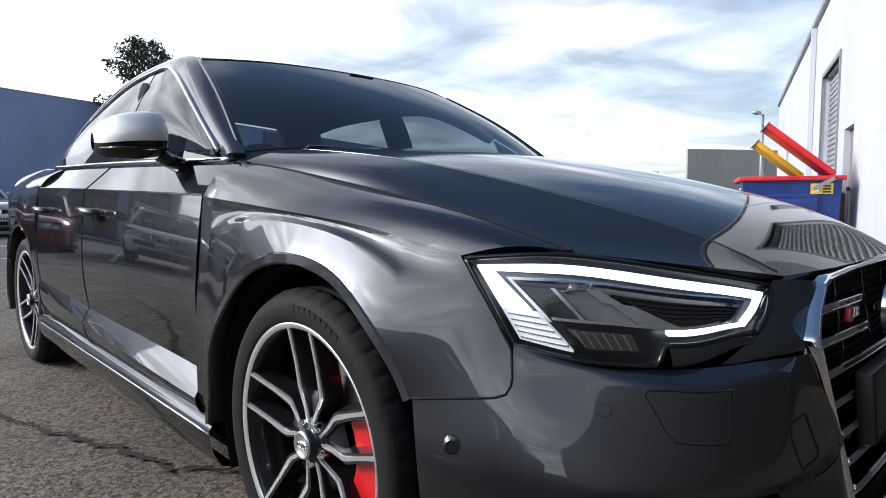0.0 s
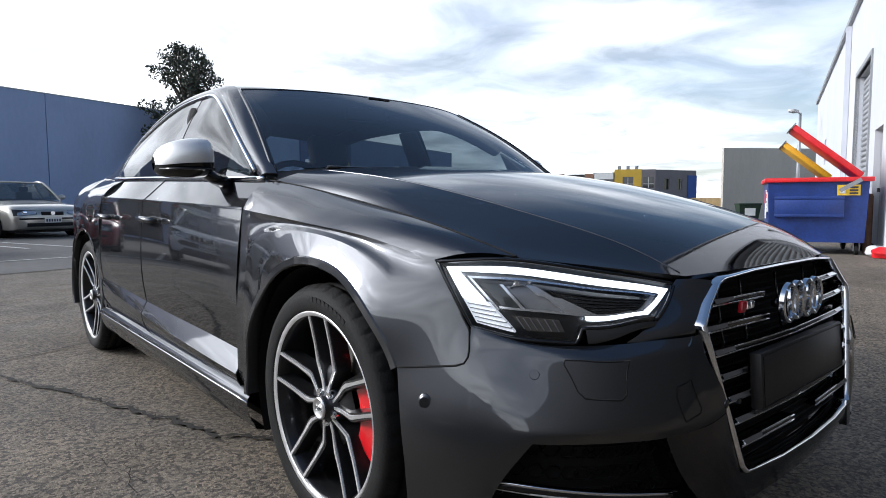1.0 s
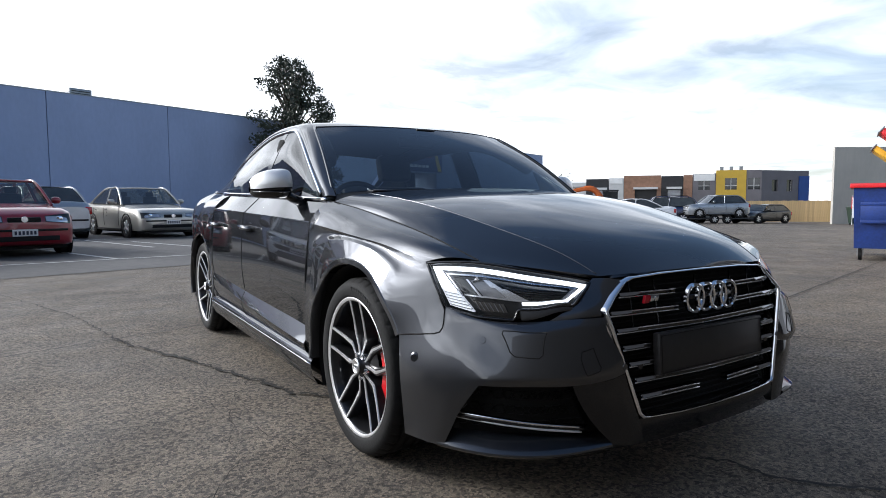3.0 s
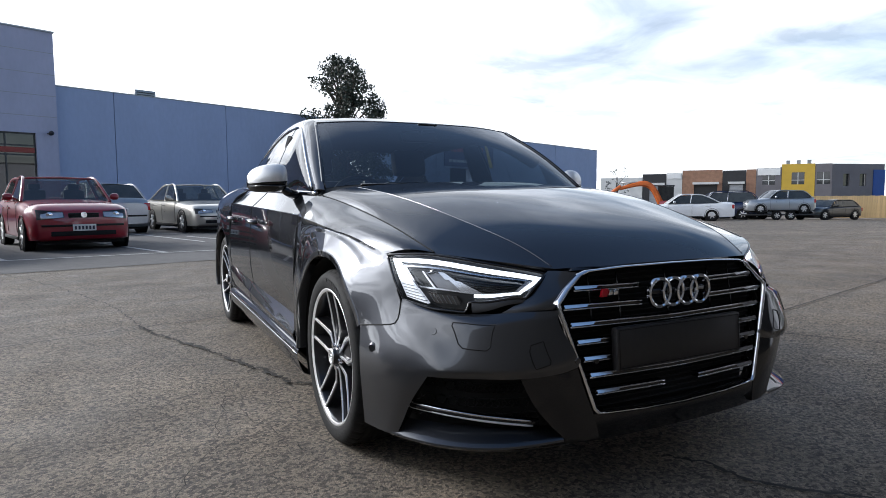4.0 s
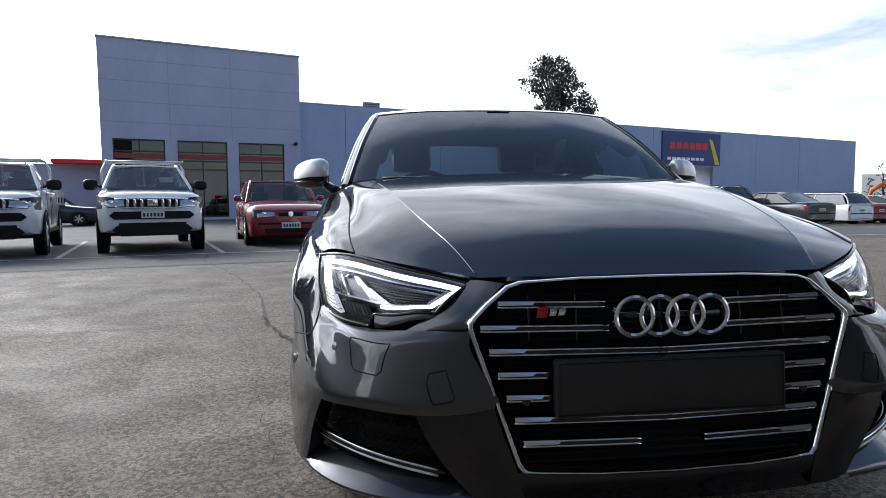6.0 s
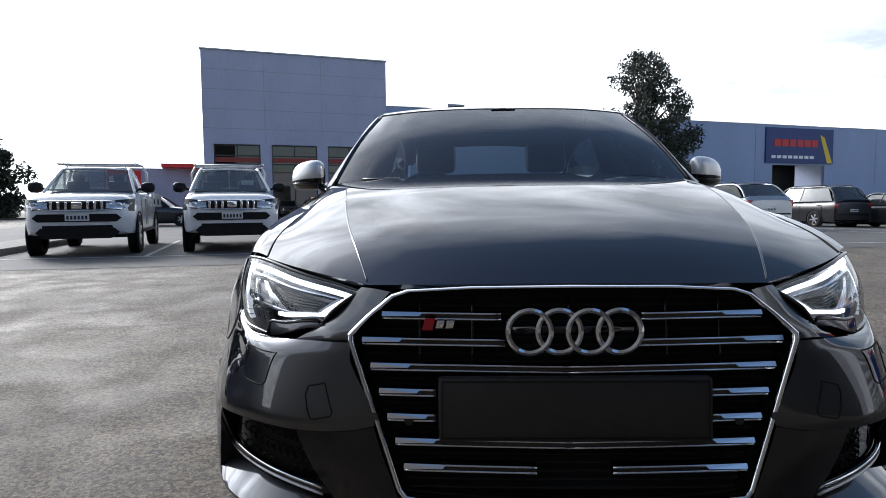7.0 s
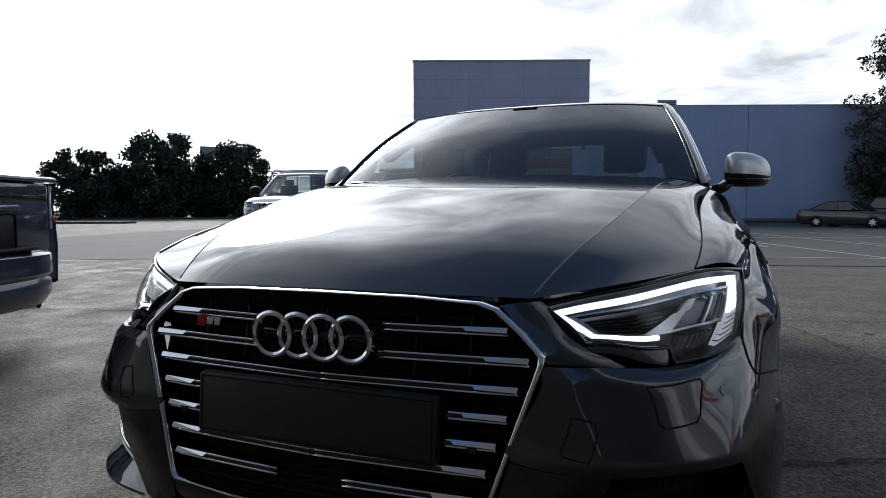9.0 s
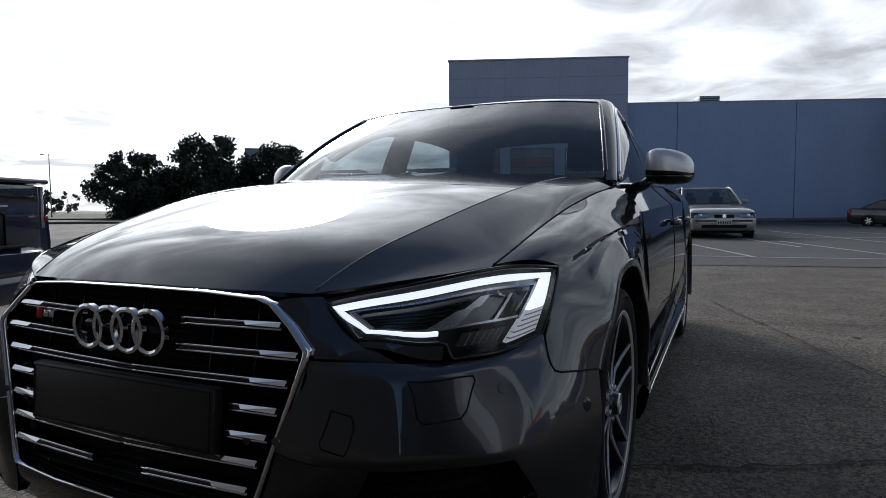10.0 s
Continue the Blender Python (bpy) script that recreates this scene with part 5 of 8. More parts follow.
    bmesh.ops.transform(b, matrix=pose(0, -0.853, 0.463, -4, 0, 0), verts=b.verts)
    part("plate_rim", b, PLASTIC, gr)
    for x in (-0.33, 0.33):
        b = lathe(bmesh.new(), [(0.0005, 0.002), (0.009, 0.002), (0.010, 0.0), (0.012, -0.006)], 18)
        bmesh.ops.transform(b, matrix=pose(x, -0.838, 0.434, 0, 0, -90), verts=b.verts)
        part("parking_sensor", b, BLACK_GLOSS, gr)
    return gr


def cabin(car):
    """What shows through the glass: dash, wheel, seats, rear shelf, inner mirror."""
    b = bmesh.new()
    box(b, -0.72, 0.72, 0.45, 0.95, 0.60, 0.90, 0.04)
    box(b, -0.70, 0.70, 0.42, 0.72, 0.86, 0.955, 0.03)
    part("dashboard", b, PLASTIC, car)
    b = bmesh.new()
    box(b, -0.74, 0.74, 0.5, 3.3, 0.24, 0.28)
    box(b, -0.70, 0.70, 2.62, 3.1, 0.82, 1.0, 0.03)
    for s in (1, -1):
        box(b, s * 0.74, s * 0.76, 0.5, 3.0, 0.25, 0.93)
    part("floor_pan", b, SEAT, car)
    b = bmesh.new()
    P = [(-0.36 + 0.18 * math.cos(q), 1.02 + 0.06 * math.sin(q), 0.86 + 0.17 * math.sin(q)) for q in np.linspace(0, 2 * math.pi, 25)[:-1]]
    tube(b, P, 0.015, 8, closed=True)
    tube(b, [(-0.53, 1.02, 0.86), (-0.19, 1.02, 0.86)], 0.02, 6)
    part("steering_wheel", b, PLASTIC, car)
    for x in (-0.36, 0.36):
        b = bmesh.new()
        box(b, x - 0.25, x + 0.25, 1.25, 1.80, 0.42, 0.58, 0.05)
        box(b, x - 0.24, x + 0.24, 0, 0.13, 0, 0.56, 0.05, pose(0, 1.72, 0.52, -18, 0, 0))
        box(b, x - 0.13, x + 0.13, 0.02, 0.12, 0.60, 0.80, 0.04, pose(0, 1.74, 0.52, -16, 0, 0))
        part("seat", b, SEAT, car)
    b = bmesh.new()
    box(b, -0.66, 0.66, 2.15, 2.65, 0.42, 0.58, 0.05)
    box(b, -0.66, 0.66, 0, 0.13, 0, 0.48, 0.05, pose(0, 2.58, 0.52, -20, 0, 0))
    for x in (-0.42, 0.42):
        box(b, x - 0.12, x + 0.12, 0.02, 0.1, 0.48, 0.62, 0.04, pose(0, 2.60, 0.52, -18, 0, 0))
    part("rear_bench", b, SEAT, car)
    b = bmesh.new()
    box(b, -0.11, 0.11, -0.02, 0.02, -0.03, 0.03, 0.012, pose(0, 1.05, 1.265, -8, 0, 0))
    tube(b, [(0, 1.04, 1.29), (0, 0.99, 1.335)], 0.012, 6)
    box(b, -0.06, 0.06, 0.93, 1.03, 1.305, 1.33, 0.008)
    part("inner_mirror", b, PLASTIC, car)
    b = bmesh.new()
    G = loft([[(-0.5, 1.05, 1.30), (0, 1.0, 1.315), (0.5, 1.05, 1.30)], [(-0.5, 1.6, 1.36), (0, 1.6, 1.375), (0.5, 1.6, 1.36)], [(-0.5, 2.35, 1.26), (0, 2.33, 1.285), (0.5, 2.35, 1.26)]], 9, 9)
    sheet(b, G)
    part("headlining", b, LINING, car)
    for s in (1, -1):
        b = bmesh.new()
        tube(b, spl([(s * 0.64, 0.80, 1.13), (s * 0.575, 1.12, 1.275), (s * 0.55, 1.5, 1.305), (s * 0.54, 2.0, 1.285), (s * 0.56, 2.4, 1.20)], 16), 0.048, 8)
        part("roof_trim", b, LINING, car)
        b = bmesh.new()
        tube(b, [(s * 0.70, 1.42, 0.93), (s * 0.60, 1.50, 1.27)], [0.075, 0.055], 8)
        part("pillar_trim", b, LINING, car)


grey_sedan()


# ---- ground ----
def fall(x, y):
    """The yard falls gently away to the north-east."""
    return -0.018 * min(30.0, max(0.0, 0.8 * x + 0.6 * y - 16.0))


def ground_sheet():
    xs = np.concatenate([[-1500, -400, -150, -80, -50, -35], np.linspace(-25, 32, 58), [40, 55, 80, 150, 400, 1500]])
    ysg = np.concatenate([[-1500, -400, -150, -60, -30], np.linspace(-15, 50, 66), [60, 80, 150, 400, 1500]])
    G = np.array([[(x, y, fall(x, y)) for x in xs] for y in ysg])
    b = bmesh.new()
    sheet(b, G)
    return tagged(part("ground", b, CONCRETE), "worn grey-brown concrete yard with cracks", "ground", kind="structure")


GROUND = ground_sheet()
lot = bmesh.new()
near_e, far_e = np.array([(-16, 4.2), (-7.5, 6.2), (-2.0, 7.35), (6.0, 9.2), (16.0, 11.6)]), np.array([(-22, 31.0), (-12, 35.0), (-4, 37.8), (8, 42.0), (22.0, 47.5)])
near_e, far_e = [np.array([np.interp(np.linspace(0, 4, 41), range(5), e[:, k]) for k in (0, 1)]).T for e in (near_e, far_e)]
sheet(lot, np.array([[(*(p * (1 - f) + q * f), fall(*(p * (1 - f) + q * f)) + 0.006) for p, q in zip(near_e, far_e)] for f in np.linspace(0, 1, 41)]))
tagged(part("car_park", lot, ASPHALT), "dark patched asphalt of the car park", "asphalt", kind="structure")
rnd = random.Random(7)


def ribbon(name, P, w, material, z=0.009, jag=0.0, steps=1, seed=1):
    """A flat strip on the ground along P, with an uneven edge where jag is set."""
    r = random.Random(seed)
    Q = []
    for a, b_ in zip(P[:-1], P[1:]):
        for f in np.linspace(0, 1, steps + 1)[:-1]:
            Q.append((a[0] + (b_[0] - a[0]) * f, a[1] + (b_[1] - a[1]) * f))
    Q.append(P[-1])
    b = bmesh.new()
    A = []
    wander = 0.0
    for i, q in enumerate(Q):
        p0, p1 = Vector(Q[max(i - 1, 0)]), Vector(Q[min(i + 1, len(Q) - 1)])
        t = (p1 - p0).normalized()
        n = Vector((-t.y, t.x))
        wander = wander * 0.6 + r.uniform(-1, 1) * jag
        ww = w * (1 + (r.uniform(-0.7, 0.9) if jag else 0)) / 2
        c = Vector(q) + n * wander
        A.append((b.verts.new((*(c + n * ww), z + fall(c.x, c.y))), b.verts.new((*(c - n * ww), z + fall(c.x, c.y)))))
    for (a0, a1), (b0, b1) in zip(A[:-1], A[1:]):
        b.faces.new((a0, a1, b1, b0))
    bmesh.ops.recalc_face_normals(b, faces=b.faces)
    if b.faces[:][0].normal.z < 0:
        bmesh.ops.reverse_faces(b, faces=b.faces)
    ob = part(name, b, material, GROUND, smooth=False)
    return ob


# cracks that wander through the slab, and straight sawn joints
ribbon("crack", [(-3.3, 8.2), (-3.16, 7.64), (-2.3, 5.66), (-1.7, 3.9), (-1.42, 2.45)], 0.008, CRACK, jag=0.02, steps=24, seed=3)
ribbon("crack", [(-1.46, 2.6), (-1.42, 2.45), (-1.13, 1.74), (-0.94, 1.18), (-0.85, 0.79), (-0.60, 0.55), (-0.2, 0.2)], 0.019, CRACK, jag=0.016, steps=22, seed=4)
ribbon("crack", [(-0.94, 1.2), (-1.15, 0.75), (-1.25, 0.2), (-1.5, -0.4), (-1.45, -0.9)], 0.0022, CRACK, jag=0.014, steps=14, seed=5)
ribbon("crack", [(-3.0, 1.6), (-2.2, 1.2), (-1.25, 1.0), (-1.1, 0.4), (-0.95, -0.2)], 0.002, CRACK, jag=0.012, steps=16, seed=9)
ribbon("crack", [(0.98, 4.37), (1.35, 3.3), (1.76, 2.15), (2.2, 1.2)], 0.010, CRACK, jag=0.01, steps=18, seed=11)
ribbon("crack", [(0.8, 0.35), (1.15, 0.47), (1.53, 0.70), (2.1, 0.95), (3.2, 1.6)], 0.014, CRACK, jag=0.014, steps=16, seed=13)
ribbon("crack", [(0.1, -0.70), (0.18, -0.80), (0.22, -1.0), (0.5, -1.3), (0.6, -1.9)], 0.012, CRACK, jag=0.012, steps=12, seed=17)
ribbon("crack", [(-4.2, 9.3), (-3.4, 8.9), (-3.3, 8.2)], 0.03, CRACK, jag=0.03, steps=10, seed=19)
ribbon("joint", [(-9.0, 0.75), (-5.1, 1.68), (-3.86, 2.0), (-2.28, 2.38), (-0.87, 2.80), (1.5, 3.35), (6.0, 4.5)], 0.012, CRACK, steps=4)
ribbon("joint", [(1.75, 1.30), (2.30, 0.33), (2.65, -0.29), (3.6, -2.0)], 0.012, CRACK, steps=4)
ribbon("joint", [(-5.7, 3.3), (-5.88, 4.19), (-6.1, 4.94), (-6.5, 6.3)], 0.010, CRACK, steps=4)
ribbon("joint", [(-12, 5.1), (-7.5, 6.15), (-2.0, 7.3), (6.0, 9.2)], 0.02, CRACK, steps=4)
ribbon("joint", [(2.1, 0.6), (9.0, 2.2)], 0.012, CRACK, steps=4)


def oil_stain(x, y, w, h, seed):
    r = random.Random(seed)
    b = bmesh.new()
    vs = [b.verts.new((x + w * math.cos(q) * r.uniform(0.75, 1.15), y + h * math.sin(q) * r.uniform(0.75, 1.15), 0.0035)) for q in np.linspace(0, 2 * math.pi, 22)[:-1]]
    b.faces.new(vs)
    part("oil_stain", b, CRACK, GROUND, smooth=False)


for x, y, w, h, sd in ((-0.93, -1.05, 0.035, 0.03, 1), (-0.80, -1.12, 0.018, 0.014, 2), (-2.7, 0.2, 0.02, 0.02, 3), (1.9, 3.0, 0.03, 0.02, 4)):
    oil_stain(x, y, w, h, sd)

# painted lines of the parking bays
LINES = [[(-9.0, 7.95), (-5.6, 8.62), (-3.2, 9.24), (-0.9, 9.55), (1.55, 9.78), (5.0, 10.3), (14.0, 11.6)]]
for x, y in ((-8.2, 8.1), (-5.74, 8.6), (-3.22, 9.24), (-0.9, 9.55), (1.55, 9.78), (4.0, 10.1), (6.5, 10.5)):
    LINES.append([(x, y), (x - 1.72, y + 5.1)])
for k in range(7):
    x0, y0 = -1.6 + 2.5 * k, 17.2 + 0.65 * k
    LINES.append([(x0 + 1.6, y0 - 4.9), (x0 - 1.0, y0 + 4.0)])
LINES.append([(-4.2, 15.4), (14.0, 20.6)])
for i, P in enumerate(LINES):
    ribbon("bay_line", P, 0.09, LINE_WHITE, z=0.012, steps=12)


def kerb_island(pts, h=0.14):
    b = bmesh.new()
    vs = [b.verts.new((x, y, 0)) for x, y in pts]
    top = [b.verts.new((x * 0.997, y * 0.997, h)) for x, y in pts]
    k = len(pts)
    for i in range(k):
        b.faces.new((vs[i], vs[(i + 1) % k], top[(i + 1) % k], top[i]))
    b.faces.new(top)
    bmesh.ops.recalc_face_normals(b, faces=b.faces)
    bmesh.ops.bevel(b, geom=[e for e in b.edges if all(v in top for v in e.verts)], offset=0.025, segments=2, affect="EDGES")
    return tagged(part("kerb_island", b, KERB), "raised concrete kerb island beside the bays", "kerb", kind="structure")


kerb_island([(-9.4, 8.0), (-8.35, 8.18), (-9.9, 13.4), (-11.1, 13.2)])
kerb_island([(-60, 33.0), (-22, 56.0), (-22.5, 57.0), (-60.5, 34.0)])
kerb_island([(-48, 20.0), (-32, 27.0), (-32.3, 28.0), (-48.4, 21.0)])
verge = bmesh.new()
sheet(verge, np.array([[(-220, 30, 0.06), (-62, 36, 0.06), (-30, 60, 0.06), (-18, 68, 0.06)], [(-260, 120, 0.06), (-120, 120, 0.06), (-60, 120, 0.06), (-20, 120, 0.06)]]))
tagged(part("grass_verge", verge, GRASS), "dry grass verge beyond the road", "grass", kind="stuff")


# ---- buildings ----
def frame_on(origin, degrees):
    """A local frame: x along the wall, y into the building, z up."""
    return pose(origin[0], origin[1], 0, 0, 0, degrees)


def wall_panel(name, x0, x1, y0, y1, z0, z1, material, parent, holes=()):
    """A wall of real thickness with openings through it (x0, x1, z0, z1)."""
    xs = sorted({x0, x1, *[h[0] for h in holes], *[h[1] for h in holes]})
    zs = sorted({z0, z1, *[h[2] for h in holes], *[h[3] for h in holes]})
    b = bmesh.new()
    solid = lambda i, j: 0 <= i < len(xs) - 1 and 0 <= j < len(zs) - 1 and not any(h[0] <= xs[i] < h[1] and h[2] <= zs[j] < h[3] for h in holes)
    cache = {}

    def v(x, y, z):
        if (x, y, z) not in cache:
            cache[(x, y, z)] = b.verts.new((x, y, z))
        return cache[(x, y, z)]
    for i in range(len(xs) - 1):
        for j in range(len(zs) - 1):
            if not solid(i, j):
                continue
            a, c, d, e = xs[i], xs[i + 1], zs[j], zs[j + 1]
            b.faces.new((v(a, y0, d), v(c, y0, d), v(c, y0, e), v(a, y0, e)))
            b.faces.new((v(a, y1, e), v(c, y1, e), v(c, y1, d), v(a, y1, d)))
            if not solid(i - 1, j):
                b.faces.new((v(a, y0, d), v(a, y0, e), v(a, y1, e), v(a, y1, d)))
            if not solid(i + 1, j):
                b.faces.new((v(c, y0, e), v(c, y0, d), v(c, y1, d), v(c, y1, e)))
            if not solid(i, j - 1):
                b.faces.new((v(c, y0, d), v(a, y0, d), v(a, y1, d), v(c, y1, d)))
            if not solid(i, j + 1):
                b.faces.new((v(a, y0, e), v(c, y0, e), v(c, y1, e), v(a, y1, e)))
    bmesh.ops.recalc_face_normals(b, faces=b.faces)
    return part(name, b, material, parent, smooth=False)


def warehouse():
    w = thing("warehouse", "long blue-grey rendered warehouse with a taller shopfront block", "building", frame_on((-5.0, 37.8), 21.0))
    # tall block with a shopfront
    holes = [(-10.25, -7.6, 0.15, 4.62), (-6.95, -4.2, 0.15, 4.62), (-3.55, -0.8, 0.15, 4.62)]
    wall_panel("block_wall", -10.8, 0.25, -0.35, 0.0, 0.0, 10.05, WALL_LILAC, w, holes)
    abox("side_wall", -10.8, -10.5, 0.0, 14.0, 0, 10.05, WALL_LILAC, w)
    abox("side_wall", -0.05, 0.25, 0.0, 14.0, 0, 10.05, WALL_LILAC, w)
    abox("back_wall", -10.5, -0.05, 13.7, 14.0, 0, 10.05, WALL_LILAC, w)
    abox("roof", -10.5, -0.05, 0, 13.7, 9.7, 9.85, STEEL_GREY, w)
    abox("parapet_cap", -10.85, 0.30, -0.42, 0.05, 10.05, 10.13, STEEL_GREY, w)
    for z in (8.95, 7.8, 6.66, 5.53):
        abox("groove", -10.79, 0.24, -0.353, -0.34, z - 0.018, z + 0.018, STEEL_GREY, w)
    for x in (-7.3, -3.9):
        abox("groove", x - 0.015, x + 0.015, -0.352, -0.34, 4.7, 10.0, STEEL_GREY, w)
    abox("shop_floor", -10.5, -0.05, 0.0, 13.7, 0.02, 0.10, WALL_GREY, w)
    for x0, x1, z0, z1 in holes:
        win = new("shop_window")
        win.parent = w
        for a, b_ in ((x0, x0 + 0.07), (x1 - 0.07, x1), ((x0 + x1) / 2 - 0.035, (x0 + x1) / 2 + 0.035)):
            abox("mullion", a, b_, -0.20, -0.10, z0, z1, DARK_FRAME_GLOOM, win)
        for z in (z0 + 0.04, 3.45, 3.95, z1 - 0.04):
            abox("transom", x0 + 0.07, x1 - 0.07, -0.19, -0.11, z - 0.04, z + 0.04, DARK_FRAME_GLOOM, win)
        abox("red_band", x0 + 0.07, x1 - 0.07, -0.23, -0.19, 3.56, 3.84, ORANGE_TRIM, win, label="orange-red band across the glass")
        abox("pane", x0 + 0.07, x1 - 0.07, -0.155, -0.145, z0 + 0.05, z1 - 0.05, SHOP_GLASS, win).visible_shadow = False
        for k in range(2):
            abox("strip_light", x0 + 0.5 + k * 1.0, x0 + 1.2 + k * 1.0, 2.0 + k, 2.12 + k, 4.30, 4.36, mat("tube_light", (0.9, 0.95, 1.0), 0.4, emit=1.2), win)
    bm = lathe(bmesh.new(), [(0.001, 0.28), (0.10, 0.26), (0.13, 0.16), (0.09, 0.05), (0.04, 0.0)], 14, axis="z")
    bmesh.ops.transform(bm, matrix=pose(-0.25, -0.62, 4.55, 60, 0, 30), verts=bm.verts)
    part("flood_lamp", bm, DARK_FRAME_GLOOM, w)
    abox("lamp_bracket", -0.28, -0.2, -0.6, -0.35, 4.60, 4.66, DARK_FRAME_GLOOM, w)
    # long low wall of tilt-up panels with open joints
    s = 0.25
    door = (24.3, 29.0, 0.0, 4.1)
    ent = (33.6, 39.6, 0.0, 4.0)
    edges = [0.25, 3.35, 10.45, 17.5, 24.6, 31.7, 38.8, 45.9, 53.0, 63.5]
    for a, b_ in zip(edges[:-1], edges[1:]):
        hs = []
        for h in ((18.5, 23.6, 0.0, 4.3), ent):
            lo, hi = max(a + 0.02, h[0]), min(b_ - 0.02, h[1])
            if hi > lo:
                hs.append((lo, hi, h[2], h[3]))
        wall_panel("wall_panel", a + 0.02, b_ - 0.02, 0.0, 0.25, -0.6 if not hs else 0.0, 7.3, WALL_BLUE, w, hs)
    abox("wall_core", 0.25, 18.4, 0.26, 0.34, 0.0, 7.2, DARK_FRAME_GLOOM, w)
    abox("wall_core", 23.7, 33.5, 0.26, 0.34, 0.0, 7.2, DARK_FRAME_GLOOM, w)
    abox("wall_core", 39.7, 63.4, 0.26, 0.34, 0.0, 7.2, DARK_FRAME_GLOOM, w)
    # near-black sheets set inside the two openings stand in for their unlit depth
    abox("doorway_gloom", 18.4, 23.7, 3.0, 3.1, 0, 7.2, DARK_FRAME_GLOOM, w)
    abox("doorway_gloom", 33.5, 39.7, 3.0, 3.1, 0, 7.2, DARK_FRAME_GLOOM, w)
    abox("end_wall", 63.2, 63.5, 0.34, 26.0, -0.6, 7.3, WALL_BLUE, w)
    abox("roof", 0.25, 63.2, 0.34, 26.0, 7.0, 7.1, STEEL_GREY, w)
    abox("wall_cap", 0.25, 63.55, -0.03, 0.3, 7.3, 7.36, STEEL_GREY, w)
    abox("kerb", 0.3, 17.8, -0.5, -0.02, 0.0, 0.16, KERB, w)
    for x, wd in ((5.0, 1.25), (24.6, 1.3)):
        ac = new("roof_unit")
        ac.parent = w
        abox("case", x, x + wd, 1.0, 2.2, 7.1, 7.86, STEEL_GREY, ac, 0.03)
        for k in range(4):
            abox("louvre", x + 0.1, x + wd - 0.1, 0.97, 0.995, 7.25 + k * 0.14, 7.30 + k * 0.14, DARK_FRAME_GLOOM, ac)
    # shop sign: navy board, red and white bars, yellow slash
    sg = new("sign_board")
    sg.parent = w
    sg["label"] = "navy shop sign with red lettering bars and a yellow slash"
    abox("board", 32.7, 40.4, -0.14, -0.02, 4.15, 7.1, SIGN_BLUE, sg)
    for k in range(6):
        abox("sign_bar", 33.6 + k * 0.85, 34.3 + k * 0.85, -0.17, -0.14, 5.55, 6.15, SIGN_RED, sg)
    for k in range(8):
        abox("sign_bar", 33.3 + k * 0.62, 33.75 + k * 0.62, -0.17, -0.14, 4.55, 4.8, SIGN_WHITE, sg)
    bm = prism(bmesh.new(), [(38.8, 6.6), (39.3, 6.4), (40.3, 4.2), (39.7, 4.2)], -0.165, -0.14)
    part("sign_bar", bm, SIGN_YELLOW, sg)
    # low wing beyond the tall block
    lw = new("low_wing")
    lw.parent = w
    abox("wing_wall", -19.0, -10.8, 7.0, 7.3, 0, 3.5, WALL_LILAC, lw)
    abox("wing_roof", -19.0, -10.8, 7.3, 16.0, 3.35, 3.45, STEEL_GREY, lw)
    abox("wing_cap", -19.0, -10.8, 6.95, 7.35, 3.5, 3.56, STEEL_GREY, lw)
    abox("wing_sign", -17.2, -15.0, 6.9, 7.0, 2.0, 3.4, SIGN_RED, lw, label="red sign with white bars")
    for k in range(3):
        abox("sign_bar", -16.9 + k * 0.6, -16.45 + k * 0.6, 6.87, 6.9, 2.5, 3.0, SIGN_WHITE, lw)
    abox("red_canopy", -13.6, -10.9, 5.4, 6.9, 3.55, 3.8, SIGN_RED, lw)


warehouse()


